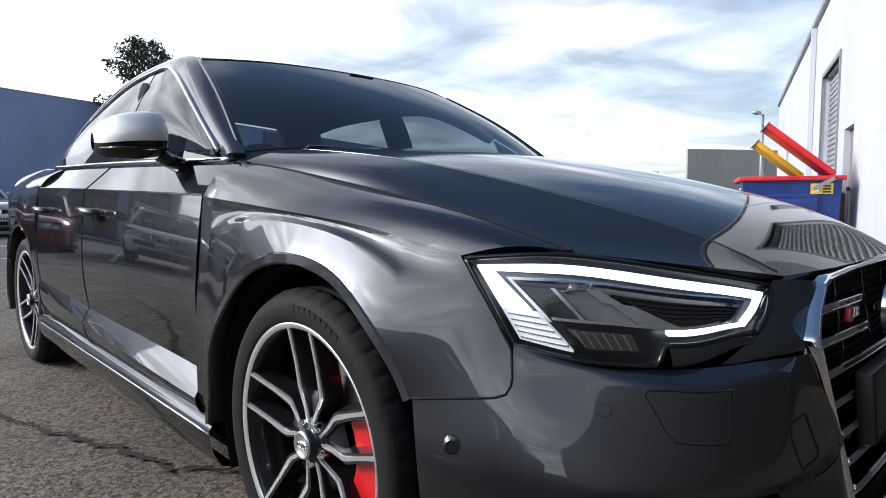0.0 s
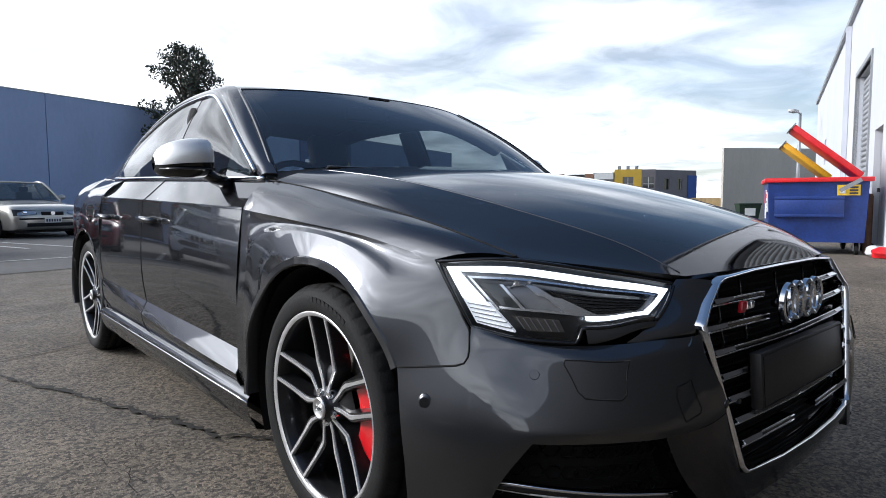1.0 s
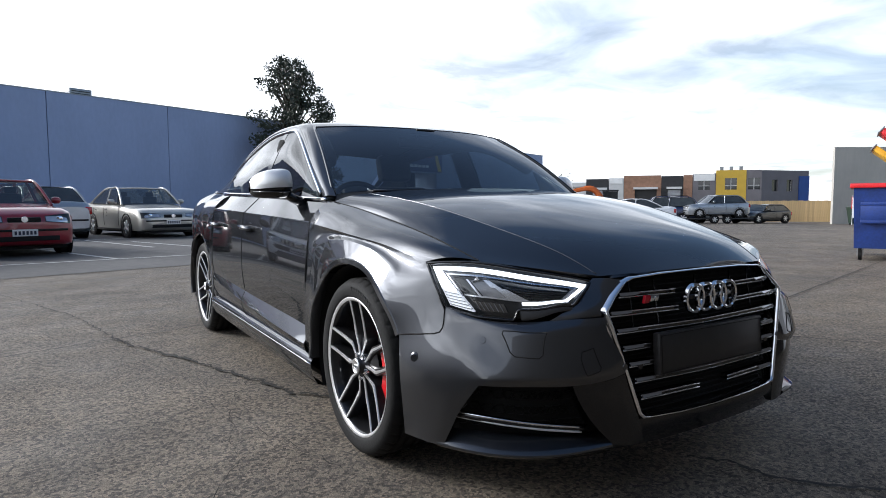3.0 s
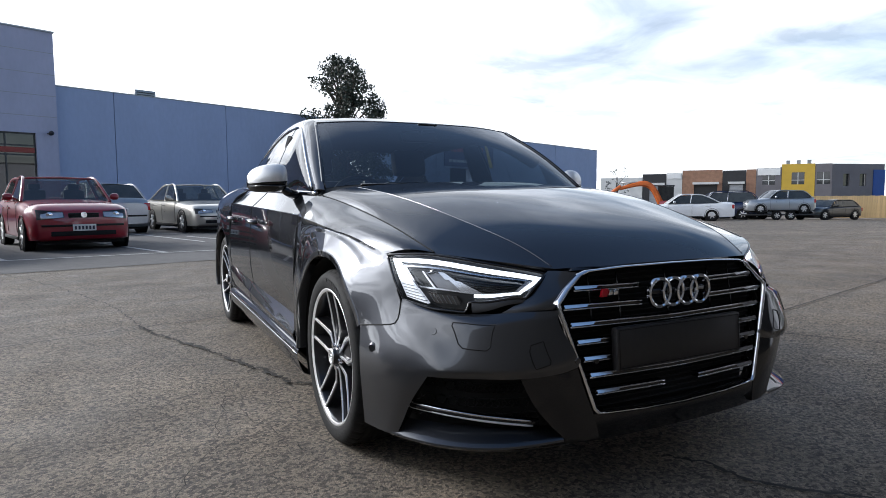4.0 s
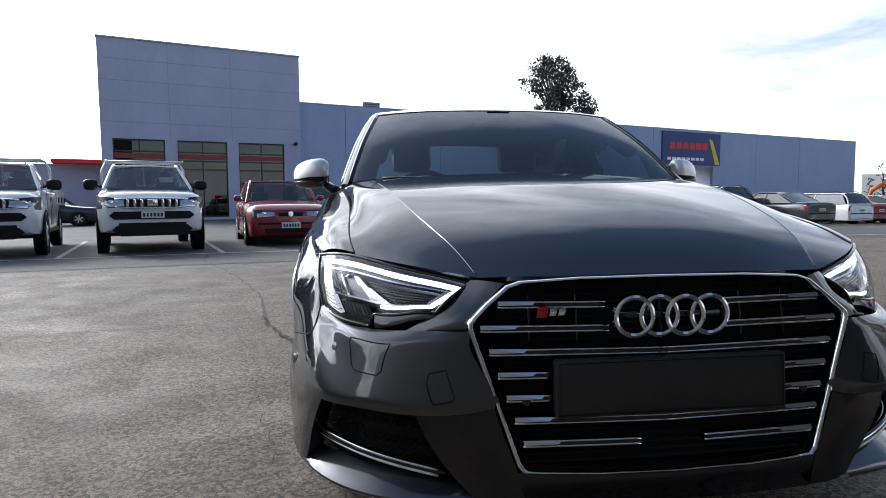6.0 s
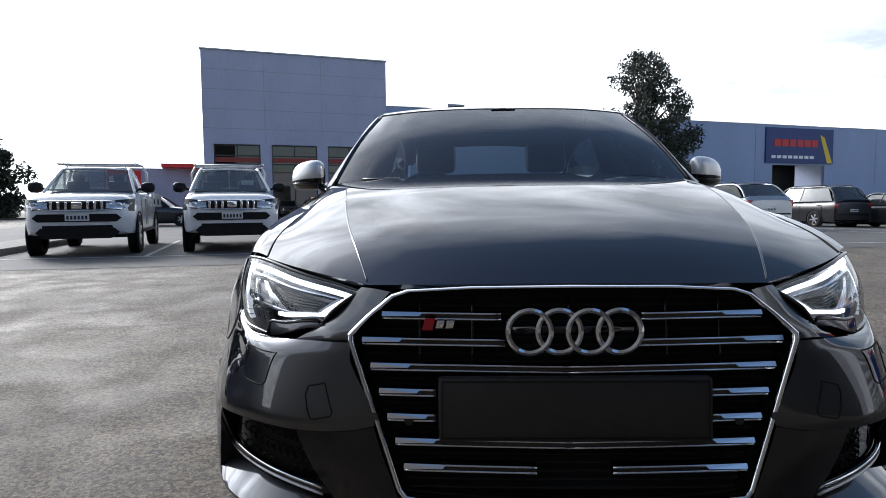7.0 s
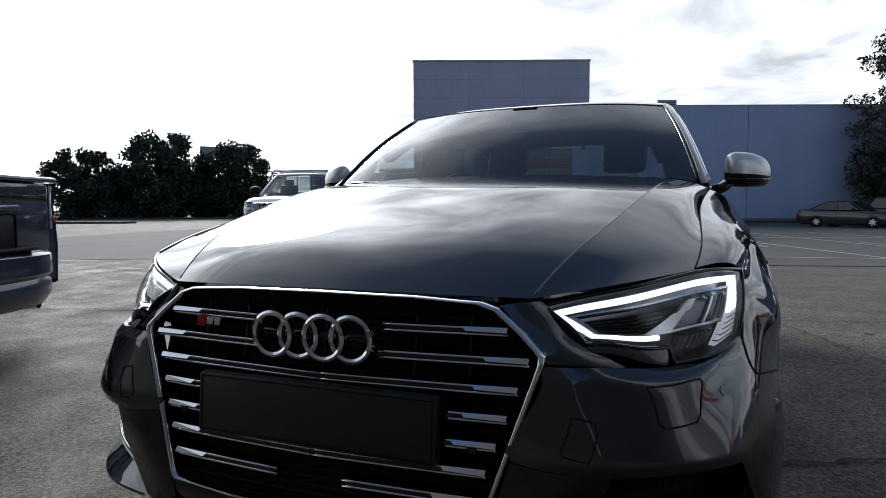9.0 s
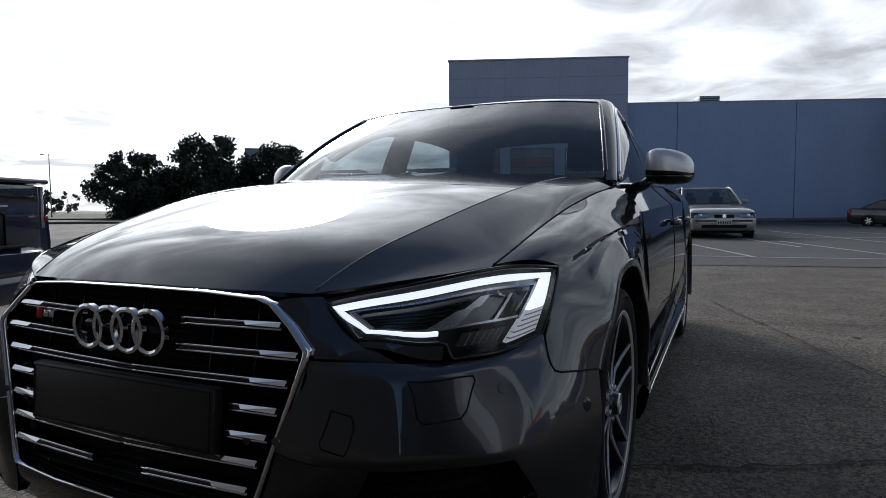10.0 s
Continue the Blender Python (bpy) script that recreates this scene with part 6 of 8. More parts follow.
def white_hall():
    w = thing("white_hall", "white precast industrial hall with roller doors", "building", frame_on((12.4, 2.2), 20.0))
    # local y < 0 is towards the building's inside here, so the wall faces +y
    holes = [(-0.7, 1.75, 0.0, 3.5), (-2.45, -1.5, 0.0, 2.05), (-9.2, -5.4, 0.0, 3.4), (11.0, 12.0, 2.1, 3.0)]
    wall_panel("hall_wall", -10.0, 17.5, -0.3, 0.0, -0.6, 5.05, WALL_WHITE, w, holes)
    abox("end_wall", 17.2, 17.5, -22.0, -0.3, -0.6, 5.05, WALL_WHITE, w)
    # this end is never in view; its near-black stands in for shade in reflections
    abox("end_wall", -10.0, -9.7, -22.0, -0.3, 0, 5.05, UNSEEN_DARK, w)
    abox("back_wall", -9.7, 17.2, -22.0, -21.7, 0, 5.05, WALL_WHITE, w)
    abox("roof", -9.7, 17.2, -21.7, -0.3, 4.8, 4.9, STEEL_GREY, w)
    abox("gutter", -10.0, 17.55, -0.05, 0.08, 5.05, 5.17, STEEL_GREY, w)
    for x0, x1, z1 in ((-0.7, 1.75, 3.5), (-9.2, -5.4, 3.4)):
        sh = new("roller_door")
        sh.parent = w
        n = int(z1 / 0.11)
        for k in range(n):
            bm = bmesh.new()
            tube(bm, [(x0 + 0.02, -0.17, 0.055 + k * 0.11), (x1 - 0.02, -0.17, 0.055 + k * 0.11)], 0.062, 6, flat=0.95)
            part("slat", bm, SHUTTER if x0 > -5 else STEEL_GREY, sh)
        for xa in (x0 - 0.09, x1):
            abox("jamb", xa, xa + 0.09, -0.05, 0.03, 0, z1 + 0.09, STEEL_GREY, sh)
        abox("lintel", x0, x1, -0.05, 0.03, z1, z1 + 0.09, STEEL_GREY, sh)
    d = new("side_door")
    d.parent = w
    abox("door_leaf", -2.42, -1.53, -0.15, -0.10, 0, 2.02, STEEL_GREY, d)
    abox("door_handle", -1.70, -1.62, -0.10, -0.05, 0.98, 1.05, DARK_FRAME_GLOOM, d)
    abox("down_pipe", 3.4, 3.5, 0.02, 0.12, 0, 5.0, WALL_WHITE, w)
    abox("window_pane", 11.0, 12.0, -0.2, -0.15, 2.1, 3.0, CAR_GLASS, w)


white_hall()
# an invented near-black wall, never in view, darkens reflections and closes the yard behind
cw = thing("added_closing_wall", "plain near-black wall added out of view to close the yard", "wall", pose(-32, -12.5, 0, 0, 0, 8), kind="structure")
abox("dark_screen", 0, 36, -0.3, 0, 0, 10.0, UNSEEN_DARK, cw)


def grey_hall():
    g = thing("grey_hall", "plain grey precast concrete hall behind the bin", "building", frame_on((38.5, 16.6), -32.0))
    for k in range(4):
        abox("wall_panel", k * 6.0 + 0.015, k * 6 + 5.985, 0, 0.2, -0.6, 4.25, WALL_GREY, g)
    abox("side_wall", 0.0, 16.0, -0.2, 0.0, -0.6, 4.25, WALL_GREY, g, m=pose(0.12, 0.2, 0, 0, 0, 50))
    abox("roof", 10.6, 24, 0.2, 12, 4.1, 4.2, STEEL_GREY, g)


grey_hall()


def at_az(az_, d, eye=(-1.45, -2.18)):
    return (eye[0] + d * math.sin(radians(az_)), eye[1] + d * math.cos(radians(az_)))


def shop_row():
    """Two-storey units across the road; x runs to the viewer's right."""
    D, mid_az = 105.0, 52.0
    o = at_az(mid_az, D)
    row = thing("shop_row", "row of brick, black and yellow two-storey shop units", "building", pose(o[0], o[1], 0, 0, 0, -mid_az))
    X = lambda a: D * math.tan(radians(a - mid_az))
    bricks = mat("brown_brick", (0.30, 0.17, 0.11), 0.85, vary=0.2, scale=2, bump=0.2, bscale=12)
    black = mat("black_cladding", (0.025, 0.025, 0.027), 0.6, vary=0.2, scale=2)
    yellow = mat("yellow_render", (0.58, 0.38, 0.05), 0.75, vary=0.08, scale=1)
    greyr = mat("grey_render", (0.16, 0.15, 0.16), 0.8, vary=0.1, scale=1)
    blue = mat("blue_cladding", (0.02, 0.07, 0.28), 0.6, vary=0.1, scale=1)
    pale = mat("pale_render", (0.62, 0.62, 0.6), 0.8, vary=0.08, scale=1)
    units = [(42.0, 45.6, 4.4, pale), (45.6, 47.6, 4.9, black), (47.6, 48.9, 5.0, pale), (48.9, 52.1, 5.35, bricks), (52.1, 53.9, 5.2, black), (53.9, 54.65, 5.3, bricks), (54.65, 56.5, 5.4, greyr), (56.5, 58.85, 5.95, yellow), (58.85, 60.0, 5.9, greyr)]
    for a0, a1, h, m_ in units:
        x0, x1 = X(a0), X(a1)
        u = new("shop_unit")
        u.parent = row
        holes = []
        n = max(1, int((x1 - x0) / 2.6))
        if m_ in (yellow, greyr):
            for k in range(n):
                c = x0 + (x1 - x0) * (k + 0.5) / n
                holes.append((c - 0.85, c + 0.85, 2.9, 4.7))
        if m_ in (bricks, black) and x1 - x0 > 3:
            holes.append((x0 + (x1 - x0) * 0.3, x0 + (x1 - x0) * 0.88, 0.0, 3.1))
        wall_panel("unit_wall", x0 + 0.02, x1 - 0.02, 0, 0.3, -0.6, h, m_, u, holes)
        abox("unit_roof", x0, x1, 0.3, 10, h - 0.4, h - 0.3, STEEL_GREY, u)
        abox("unit_back", x0, x1, 0.8, 0.9, 0, h - 0.4, DARK_FRAME_GLOOM, u)
        for hx0, hx1, hz0, hz1 in holes:
            if hz0 > 1:
                win = new("window")
                win.parent = u
                abox("pane", hx0, hx1, 0.14, 0.17, hz0, hz1, CAR_GLASS, win)
                abox("frame", (hx0 + hx1) / 2 - 0.05, (hx0 + hx1) / 2 + 0.05, 0.08, 0.14, hz0, hz1, pale, win)
                abox("frame", hx0, hx1, 0.08, 0.14, hz0 + 0.6, hz0 + 0.68, pale, win)
            else:
                abox("shop_awning", hx0 - 0.2, hx1 + 0.2, -0.5, 0.0, 3.1, 3.45, pale, u)
                if m_ is black:
                    for k in range(12):
                        abox("shutter_slat", hx0, hx1, 0.1 + 0.02 * (k % 2), 0.16, 0.0 + k * 0.25, 0.24 + k * 0.25, SHUTTER, u)
    abox("name_board", X(47.7), X(48.8), -0.1, -0.0, 4.1, 4.9, SIGN_WHITE, row)
    abox("name_board", X(54.75), X(56.4), -0.1, -0.0, 4.35, 5.35, SIGN_WHITE, row)
    # flank of the last unit, turned away
    fl = new("corner_unit")
    fl.parent, fl.matrix_local = row, pose(X(60.0), 0, 0, 0, 0, 38)
    wall_panel("flank_wall", 0, 9.5, 0, 0.3, -0.6, 5.85, greyr, fl, [(2.0, 3.2, 2.6, 4.4), (5.0, 6.2, 2.6, 4.4)])
    wall_panel("flank_wall", 7.4, 9.5, -0.15, -0.02, 0, 5.0, blue, fl)
    abox("flank_pane", 2.0, 6.2, 0.32, 0.36, 2.5, 4.5, CAR_GLASS, fl)
    for k in range(3):
        abox("roof_vent", X(56.9) + k * 1.4, X(56.9) + k * 1.4 + 0.5, 2, 2.5, 5.5, 6.6, STEEL_GREY, row)


shop_row()


def fence():
    a, b_ = Vector((38.5, 22.5)), Vector((42.3, 18.1))
    f = thing("timber_fence", "pale treated pine paling fence at the yard's edge", "fence", pose(0, 0, fall(35, 19)))
    d = (b_ - a)
    a, n = a - d * 0.1, 74
    d = d * 1.75
    ang = math.degrees(math.atan2(d.y, d.x))
    me = None
    L = d.length
    for i in range(n):
        p = a + d * (i / n)
        h = 1.43 + 0.012 * math.sin(i * 1.7)
        if me is None:
            ob = abox("paling", 0, L / n - 0.006, -0.01, 0.01, 0.0, 0.97, FENCE_WOOD, f)
            me = ob.data
        else:
            ob = new("paling", me)
            ob.parent = f
        ob.matrix_local = pose(p.x, p.y, 0, 0, 0, ang + 0.0) @ Matrix.Diagonal((1, 1, h / 0.97, 1))
    for z in (0.25, 0.75):
        ob = abox("rail", 0, L, 0.012, 0.06, z, z + 0.08, FENCE_WOOD, f)
        ob.matrix_local = pose(a.x, a.y, 0, 0, 0, ang)
    return f


fence()


def skip_bin():
    u, v = Vector((0.44, -0.898)), Vector((0.94, 0.342))
    o = Vector((8.74, 2.55))
    m = Matrix(((u.x, v.x, 0, o.x), (u.y, v.y, 0, o.y), (0, 0, 1, 0), (0, 0, 0, 1)))
    s = thing("skip_bin", "dark blue steel waste skip with open red and yellow lids", "bin", m)
    W, L, z0, z1 = 1.36, 1.55, 0.19, 1.16
    # tapered open tub
    outer = [(0.0, 0.0), (W, 0.0), (W, L), (0.0, L)]
    b = bmesh.new()
    def ring(z, k, i):
        c = ((W / 2), (L / 2))
        return [b.verts.new((c[0] + (x - c[0]) * k - math.copysign(i, x - c[0]), c[1] + (y - c[1]) * k - math.copysign(i, y - c[1]), z)) for x, y in outer]
    R = [ring(z0, 0.95, 0.0), ring(z1, 1.0, 0.0), ring(z1, 1.0, 0.02), ring(z0 + 0.02, 0.95, 0.02)]
    for A, B in zip(R[:-1], R[1:]):
        for i in range(4):
            b.faces.new((A[i], A[(i + 1) % 4], B[(i + 1) % 4], B[i]))
    b.faces.new(R[0]), b.faces.new(R[3])
    bmesh.ops.recalc_face_normals(b, faces=b.faces)
    part("tub", b, BIN_BLUE, s, smooth=False)
    lab = abox("warning_label", -0.008, 0.02, 0.12, 0.42, 0.66, 0.98, SIGN_WHITE, s)
    abox("label_bar", -0.011, -0.008, 0.15, 0.39, 0.88, 0.95, SIGN_RED, lab)
    for k in range(3):
        abox("label_bar", -0.011, -0.008, 0.16, 0.38, 0.70 + k * 0.055, 0.725 + k * 0.055, INK, lab)
    for z in (0.58, 0.86):
        abox("rib", 0.10, W - 0.32, -0.045, 0.01, z, z + 0.05, BIN_BLUE, s, 0.01)
    abox("fork_pocket", 0.10, W - 0.32, -0.04, 0.01, 0.60, 0.86, BIN_BLUE, s, 0.01)
    for x0, x1, y0, y1 in ((-0.05, W + 0.05, -0.05, 0.02), (-0.05, W + 0.05, L - 0.02, L + 0.05), (-0.05, 0.02, 0.02, L - 0.02), (W - 0.02, W + 0.05, 0.02, L - 0.02)):
        abox("rim", x0, x1, y0, y1, 1.13, 1.20, LID_RED, s, 0.012)
    for y0, y1, hinge, ln, material, nm in ((0.02, 0.72, W - 0.10, 1.22, LID_RED, "lid"), (0.78, L - 0.02, W - 0.42, 0.90, LID_YELLOW, "lid")):
        ob = abox(nm, -ln, 0.0, y0, y1, -0.045, 0.045, material, s, 0.015)
        ob.matrix_local = pose(hinge, 0, 1.22, 0, 40, 0)
        ob2 = abox("lid_edge", -ln - 0.02, -ln, y0 - 0.01, y1 + 0.01, -0.06, 0.06, STEEL_GREY, s, 0.005)
        ob2.matrix_local = pose(hinge, 0, 1.22, 0, 40, 0)
    ob = abox("strut", -0.32, 0.0, -0.09, -0.06, -0.03, 0.03, STEEL_GREY, s)
    ob.matrix_local = pose(W - 0.12, 0, 1.16, 0, -32, 0)
    lab = abox("warning_label", W - 0.42, W - 0.12, -0.012, -0.006, 0.92, 1.08, SIGN_YELLOW, s, label="yellow warning label")
    lab.matrix_local = pose(0, -0.01, 0, 0, 0, 0)
    for k in range(3):
        abox("label_bar", W - 0.26, W - 0.15, -0.03, -0.022, 0.94 + 0.045 * k, 0.965 + 0.045 * k, INK, s)
    abox("label_bar", W - 0.38, W - 0.31, -0.03, -0.022, 0.95, 1.02, SIGN_WHITE, s)
    st = abox("side_sticker", -0.012, -0.004, 0.25, 0.55, 0.55, 1.02, SIGN_WHITE, s, label="red and white sticker")
    abox("sticker_band", -0.022, -0.013, 0.27, 0.53, 0.80, 1.0, SIGN_RED, s)
    for x in (0.12, W - 0.12):
        for y in (0.14, L - 0.14):
            c = new("castor")
            c.parent = s
            bm = lathe(bmesh.new(), [(0.001, -0.025), (0.075, -0.025), (0.08, 0.0), (0.075, 0.025), (0.001, 0.025)], 18)
            bmesh.ops.transform(bm, matrix=Matrix.Translation((x, y, 0.08)), verts=bm.verts)
            part("castor_wheel", bm, RUBBER, c)
            abox("fork", x - 0.045, x - 0.032, y - 0.03, y + 0.03, 0.06, 0.2, STEEL_GREY, c)
            abox("fork", x + 0.032, x + 0.045, y - 0.03, y + 0.03, 0.06, 0.2, STEEL_GREY, c)
    return s


skip_bin()


def bollard(x, y):
    b = bmesh.new()
    lathe(b, [(0.001, 0.95), (0.05, 0.94), (0.06, 0.90), (0.06, 0.0)], 16, axis="z")
    bmesh.ops.transform(b, matrix=Matrix.Translation((x, y, 0)), verts=b.verts)
    tagged(part("bollard", b, mat("rusty_steel", (0.12, 0.07, 0.045), 0.8, 0.3, vary=0.3, scale=8)), "rusty steel post beside the skip bin", "bollard")


bollard(9.75, 1.42)


def rubbish(x, y, seed, material, label):
    """A crumpled bag or sheet lying by the wall."""
    r = random.Random(seed)
    b = bmesh.new()
    bmesh.ops.create_icosphere(b, subdivisions=3, radius=0.16)
    for v in b.verts:
        v.co *= 1 + 0.35 * noise.noise(v.co * 9 + Vector((seed, 0, 0)))
        v.co.z = max(v.co.z * 0.55 + 0.07, 0.0)
    bmesh.ops.transform(b, matrix=pose(x, y, 0, 0, 0, r.uniform(0, 360)), verts=b.verts)
    tagged(part("rubbish", b, material), label, "rubbish")


rubbish(9.35, 1.20, 3, P_WHITE, "crumpled pale plastic rubbish against the wall")
rubbish(10.35, 1.62, 5, PLASTIC, "crumpled black plastic bag against the wall")
rubbish(9.0, 1.02, 8, LID_RED, "crumpled red plastic sheet by the wall")


def wheelie_bin(x, y, rot):
    w = thing("wheelie_bin", "dark green wheelie bin with a white label", "bin", pose(x, y, fall(x, y), 0, 0, rot))
    g = mat("bin_green", (0.012, 0.03, 0.018), 0.5, vary=0.2, scale=5)
    b = bmesh.new()
    A = [b.verts.new(p) for p in ((-0.5, -0.35, 0.08), (0.5, -0.35, 0.08), (0.5, 0.35, 0.08), (-0.5, 0.35, 0.08))]
    B = [b.verts.new(p) for p in ((-0.62, -0.45, 0.95), (0.62, -0.45, 0.95), (0.62, 0.45, 0.95), (-0.62, 0.45, 0.95))]
    for i in range(4):
        b.faces.new((A[i], A[(i + 1) % 4], B[(i + 1) % 4], B[i]))
    b.faces.new(A[::-1]), b.faces.new(B)
    part("tub", b, g, w, smooth=False)
    abox("lid", -0.65, 0.65, -0.5, 0.5, 0.95, 1.04, g, w, 0.03)
    abox("label_panel", -0.3, 0.3, -0.44, -0.425, 0.3, 0.75, SIGN_WHITE, w)
    for x_ in (-0.45, 0.45):
        bm = lathe(bmesh.new(), [(0.001, -0.03), (0.10, -0.03), (0.10, 0.03), (0.001, 0.03)], 14)
        bmesh.ops.transform(bm, matrix=Matrix.Translation((x_, 0.3, 0.10)), verts=bm.verts)
        part("bin_wheel", bm, RUBBER, w)


wheelie_bin(36.6, 14.2, -50)


def pole(x, y, h, arm, material, label):
    p = thing("lamp_post", label, "lamp post", pose(x, y, fall(x, y)))
    part("post", tube(bmesh.new(), [(0, 0, 0), (0, 0, h * 0.5), (0, 0, h)], [0.09, 0.07, 0.05], 8), material, p)
    part("arm", tube(bmesh.new(), [(0, 0, h - 0.05), (-arm * 0.5, 0, h), (-arm, 0, h)], 0.03, 6), material, p)
    abox("lamp_head", -arm - 0.5, -arm, -0.12, 0.12, h - 0.06, h + 0.06, STEEL_GREY, p, 0.03)


pole(25.9, 7.9, 4.55, 0.5, STEEL_GREY, "slim grey steel lamp post behind the hall")
pole(-78.0, 48.0, 8.2, 1.2, STEEL_GREY, "tall grey street lamp beside the road")


# ---- trees ----
def tree(name, label, x, y, h, spread, seed, leaf, clumps, low=0.25, leaf_size=0.16, per=70, droop=0.0):
    """Tapered trunk, limbs that fork, and a crown of small leaves in uneven clumps."""
    r = random.Random(seed)
    t = thing(name, label, "tree", pose(x, y, fall(x, y)))
    b = bmesh.new()
    top = Vector((r.uniform(-0.3, 0.3), r.uniform(-0.3, 0.3), h * 0.8))
    P = [Vector((0, 0, 0)), Vector((0.1, 0.05, h * 0.3)), Vector((-0.1, 0.1, h * 0.55)), top]
    tube(b, P, [h * 0.03, h * 0.024, h * 0.016, h * 0.006], 8)
    centres = []
    for i in range(clumps):
        f = (i + r.random()) / clumps
        z = h * (low + (1.0 - low) * f)
        # widest a third of the way up, narrowing to the top
        g = max(0.10, math.sin(math.pi * min(1, 0.24 + f * 0.64)) ** 0.9)
        q = r.uniform(0, 2 * math.pi)
        d = spread * g * math.sqrt(r.random())
        c = Vector((d * math.cos(q), d * math.sin(q), z - droop * d))
        centres.append((c, spread * r.uniform(0.18, 0.34) * (1.0 - 0.45 * f)))
        k = Vector((0, 0, min(c.z * 0.72, h * 0.62)))
        if i % 2 == 0:
            tube(b, [k, (k + c) / 2 + Vector((0, 0, 0.15)), c], [h * 0.009, h * 0.006, h * 0.002], 5)
    part("trunk", b, BARK, t)
    V, F = [], []
    for c, rad in centres:
        n = int(per * (rad / (spread * 0.28)) ** 2)
        for _ in range(n):
            d = Vector((r.gauss(0, 1), r.gauss(0, 1), r.gauss(0, 0.8)))
            d = d.normalized() * rad * r.random() ** 0.45
            p = c + d
            a, e2 = r.uniform(0, 2 * math.pi), r.uniform(-1.2, 1.2)
            u = Vector((math.cos(a) * math.cos(e2), math.sin(a) * math.cos(e2), math.sin(e2)))
            w = u.cross(Vector((r.uniform(-1, 1), r.uniform(-1, 1), r.uniform(-1, 1)))).normalized()
            s = leaf_size * r.uniform(0.6, 1.4)
            i0 = len(V)
            V += [p - u * s, p + w * s * 0.45, p + u * s, p - w * s * 0.45]
            F.append((i0, i0 + 1, i0 + 2, i0 + 3))
    me = bpy.data.meshes.new("crown")
    me.from_pydata([tuple(v) for v in V], [], F)
    me.materials.append(leaf)
    ob = new("crown", me)
    ob.parent = t
    ob["kind"] = "stuff"
    return t


tree("gum_tree", "tall grey-green gum tree against the warehouse wall", 13.7, 43.2, 12.1, 3.4, 4, LEAF, 175, low=0.12, leaf_size=0.13, per=230, droop=0.12)
tree("tree", "dense dark broadleaf tree beyond the road", -52.5, 40.5, 6.3, 4.2, 12, LEAF_DARK, 90, low=0.06, leaf_size=0.19, per=330)
tree("tree", "dense dark broadleaf tree beyond the road", -48.0, 45.8, 8.3, 4.8, 21, LEAF_DARK, 120, low=0.06, leaf_size=0.20, per=330)
tree("tree", "dense dark broadleaf tree beyond the road", -43.2, 51.0, 7.4, 4.4, 33, LEAF_DARK, 110, low=0.06, leaf_size=0.20, per=330)
tree("tree", "low dark shrub below the roadside trees", -50.5, 43.0, 4.2, 3.6, 45, LEAF_DARK, 60, low=0.04, leaf_size=0.19, per=300)
tree("tree", "low dark shrub below the roadside trees", -46.0, 48.5, 4.6, 3.6, 47, LEAF_DARK, 60, low=0.04, leaf_size=0.19, per=300)
for i in range(9):
    tree("tree", "small far tree on the skyline", -150 - 9 * i + rnd.uniform(-3, 3), 72 + 9 * i, 5.5 + rnd.uniform(0, 2.5), 4.2, 60 + i, LEAF_DARK, 14, low=0.15, leaf_size=0.6, per=50)
tree("tree", "thin bare-looking tree beside the warehouse end", 57.5, 60.0, 5.5, 2.0, 91, LEAF, 14, low=0.3, leaf_size=0.14, per=25)


def billboard(x, y, rot):
    s = thing("billboard", "grey roadside sign board on two posts", "sign", pose(x, y, 0, 0, 0, rot))
    for x_ in (-1.3, 1.3):
        abox("post", x_ - 0.06, x_ + 0.06, -0.06, 0.06, 0, 7.7, STEEL_GREY, s)
    abox("board", -1.5, 1.5, -0.1, 0.0, 6.4, 7.7, DARK_FRAME_GLOOM, s)
    abox("panel", -1.4, 1.4, -0.13, -0.1, 6.5, 7.6, STEEL_GREY, s)


billboard(-46.5, 51.5, 45)


# ---- other vehicles ----
def road_wheel(parent, x, y, r, side, width=0.2, rim=0.62, spokes=6):
    w = new("wheel")
    w.parent, w.matrix_local = parent, pose(x, y, r, 11 * (x + y), 0, 0 if side > 0 else 180)
    part("tyre", lathe(bmesh.new(), [(r * rim, -0.02), (r * 0.80, 0.0), (r * 0.93, -0.01), (r, -0.03), (r, -width + 0.03), (r * 0.93, -width), (r * rim, -width)], 32), RUBBER, w)
    part("rim", lathe(bmesh.new(), [(r * rim, -0.012), (r * rim * 0.93, -0.016), (r * rim * 0.9, -0.06), (0.02, -0.07)], 28), ALLOY_DARK, w, sharp=30)
    b = bmesh.new()
    for k in range(spokes):
        box(b, -0.035, -0.006, -0.030, 0.030, 0.03, r * rim * 0.95, 0.006, Matrix.Rotation(2 * math.pi * k / spokes, 4, "X"), 1)
    lathe(b, [(0.001, -0.012), (0.045, -0.016), (0.055, -0.04)], 14)
    part("wheel_trim", b, ALLOY, w)


def plate(parent, y, z, bars, sgn=-1):
    p = abox("number_plate", -0.19, 0.19, y - 0.006, y + 0.006, z - 0.06, z + 0.06, PLATE_WHITE, parent)
    for k in range(bars):
        x = -0.145 + 0.29 * k / (bars - 1)
        abox("plate_bar", x - 0.017, x + 0.017, y + sgn * 0.011 - 0.002, y + sgn * 0.011 + 0.002, z - 0.035, z + 0.03, INK, p)


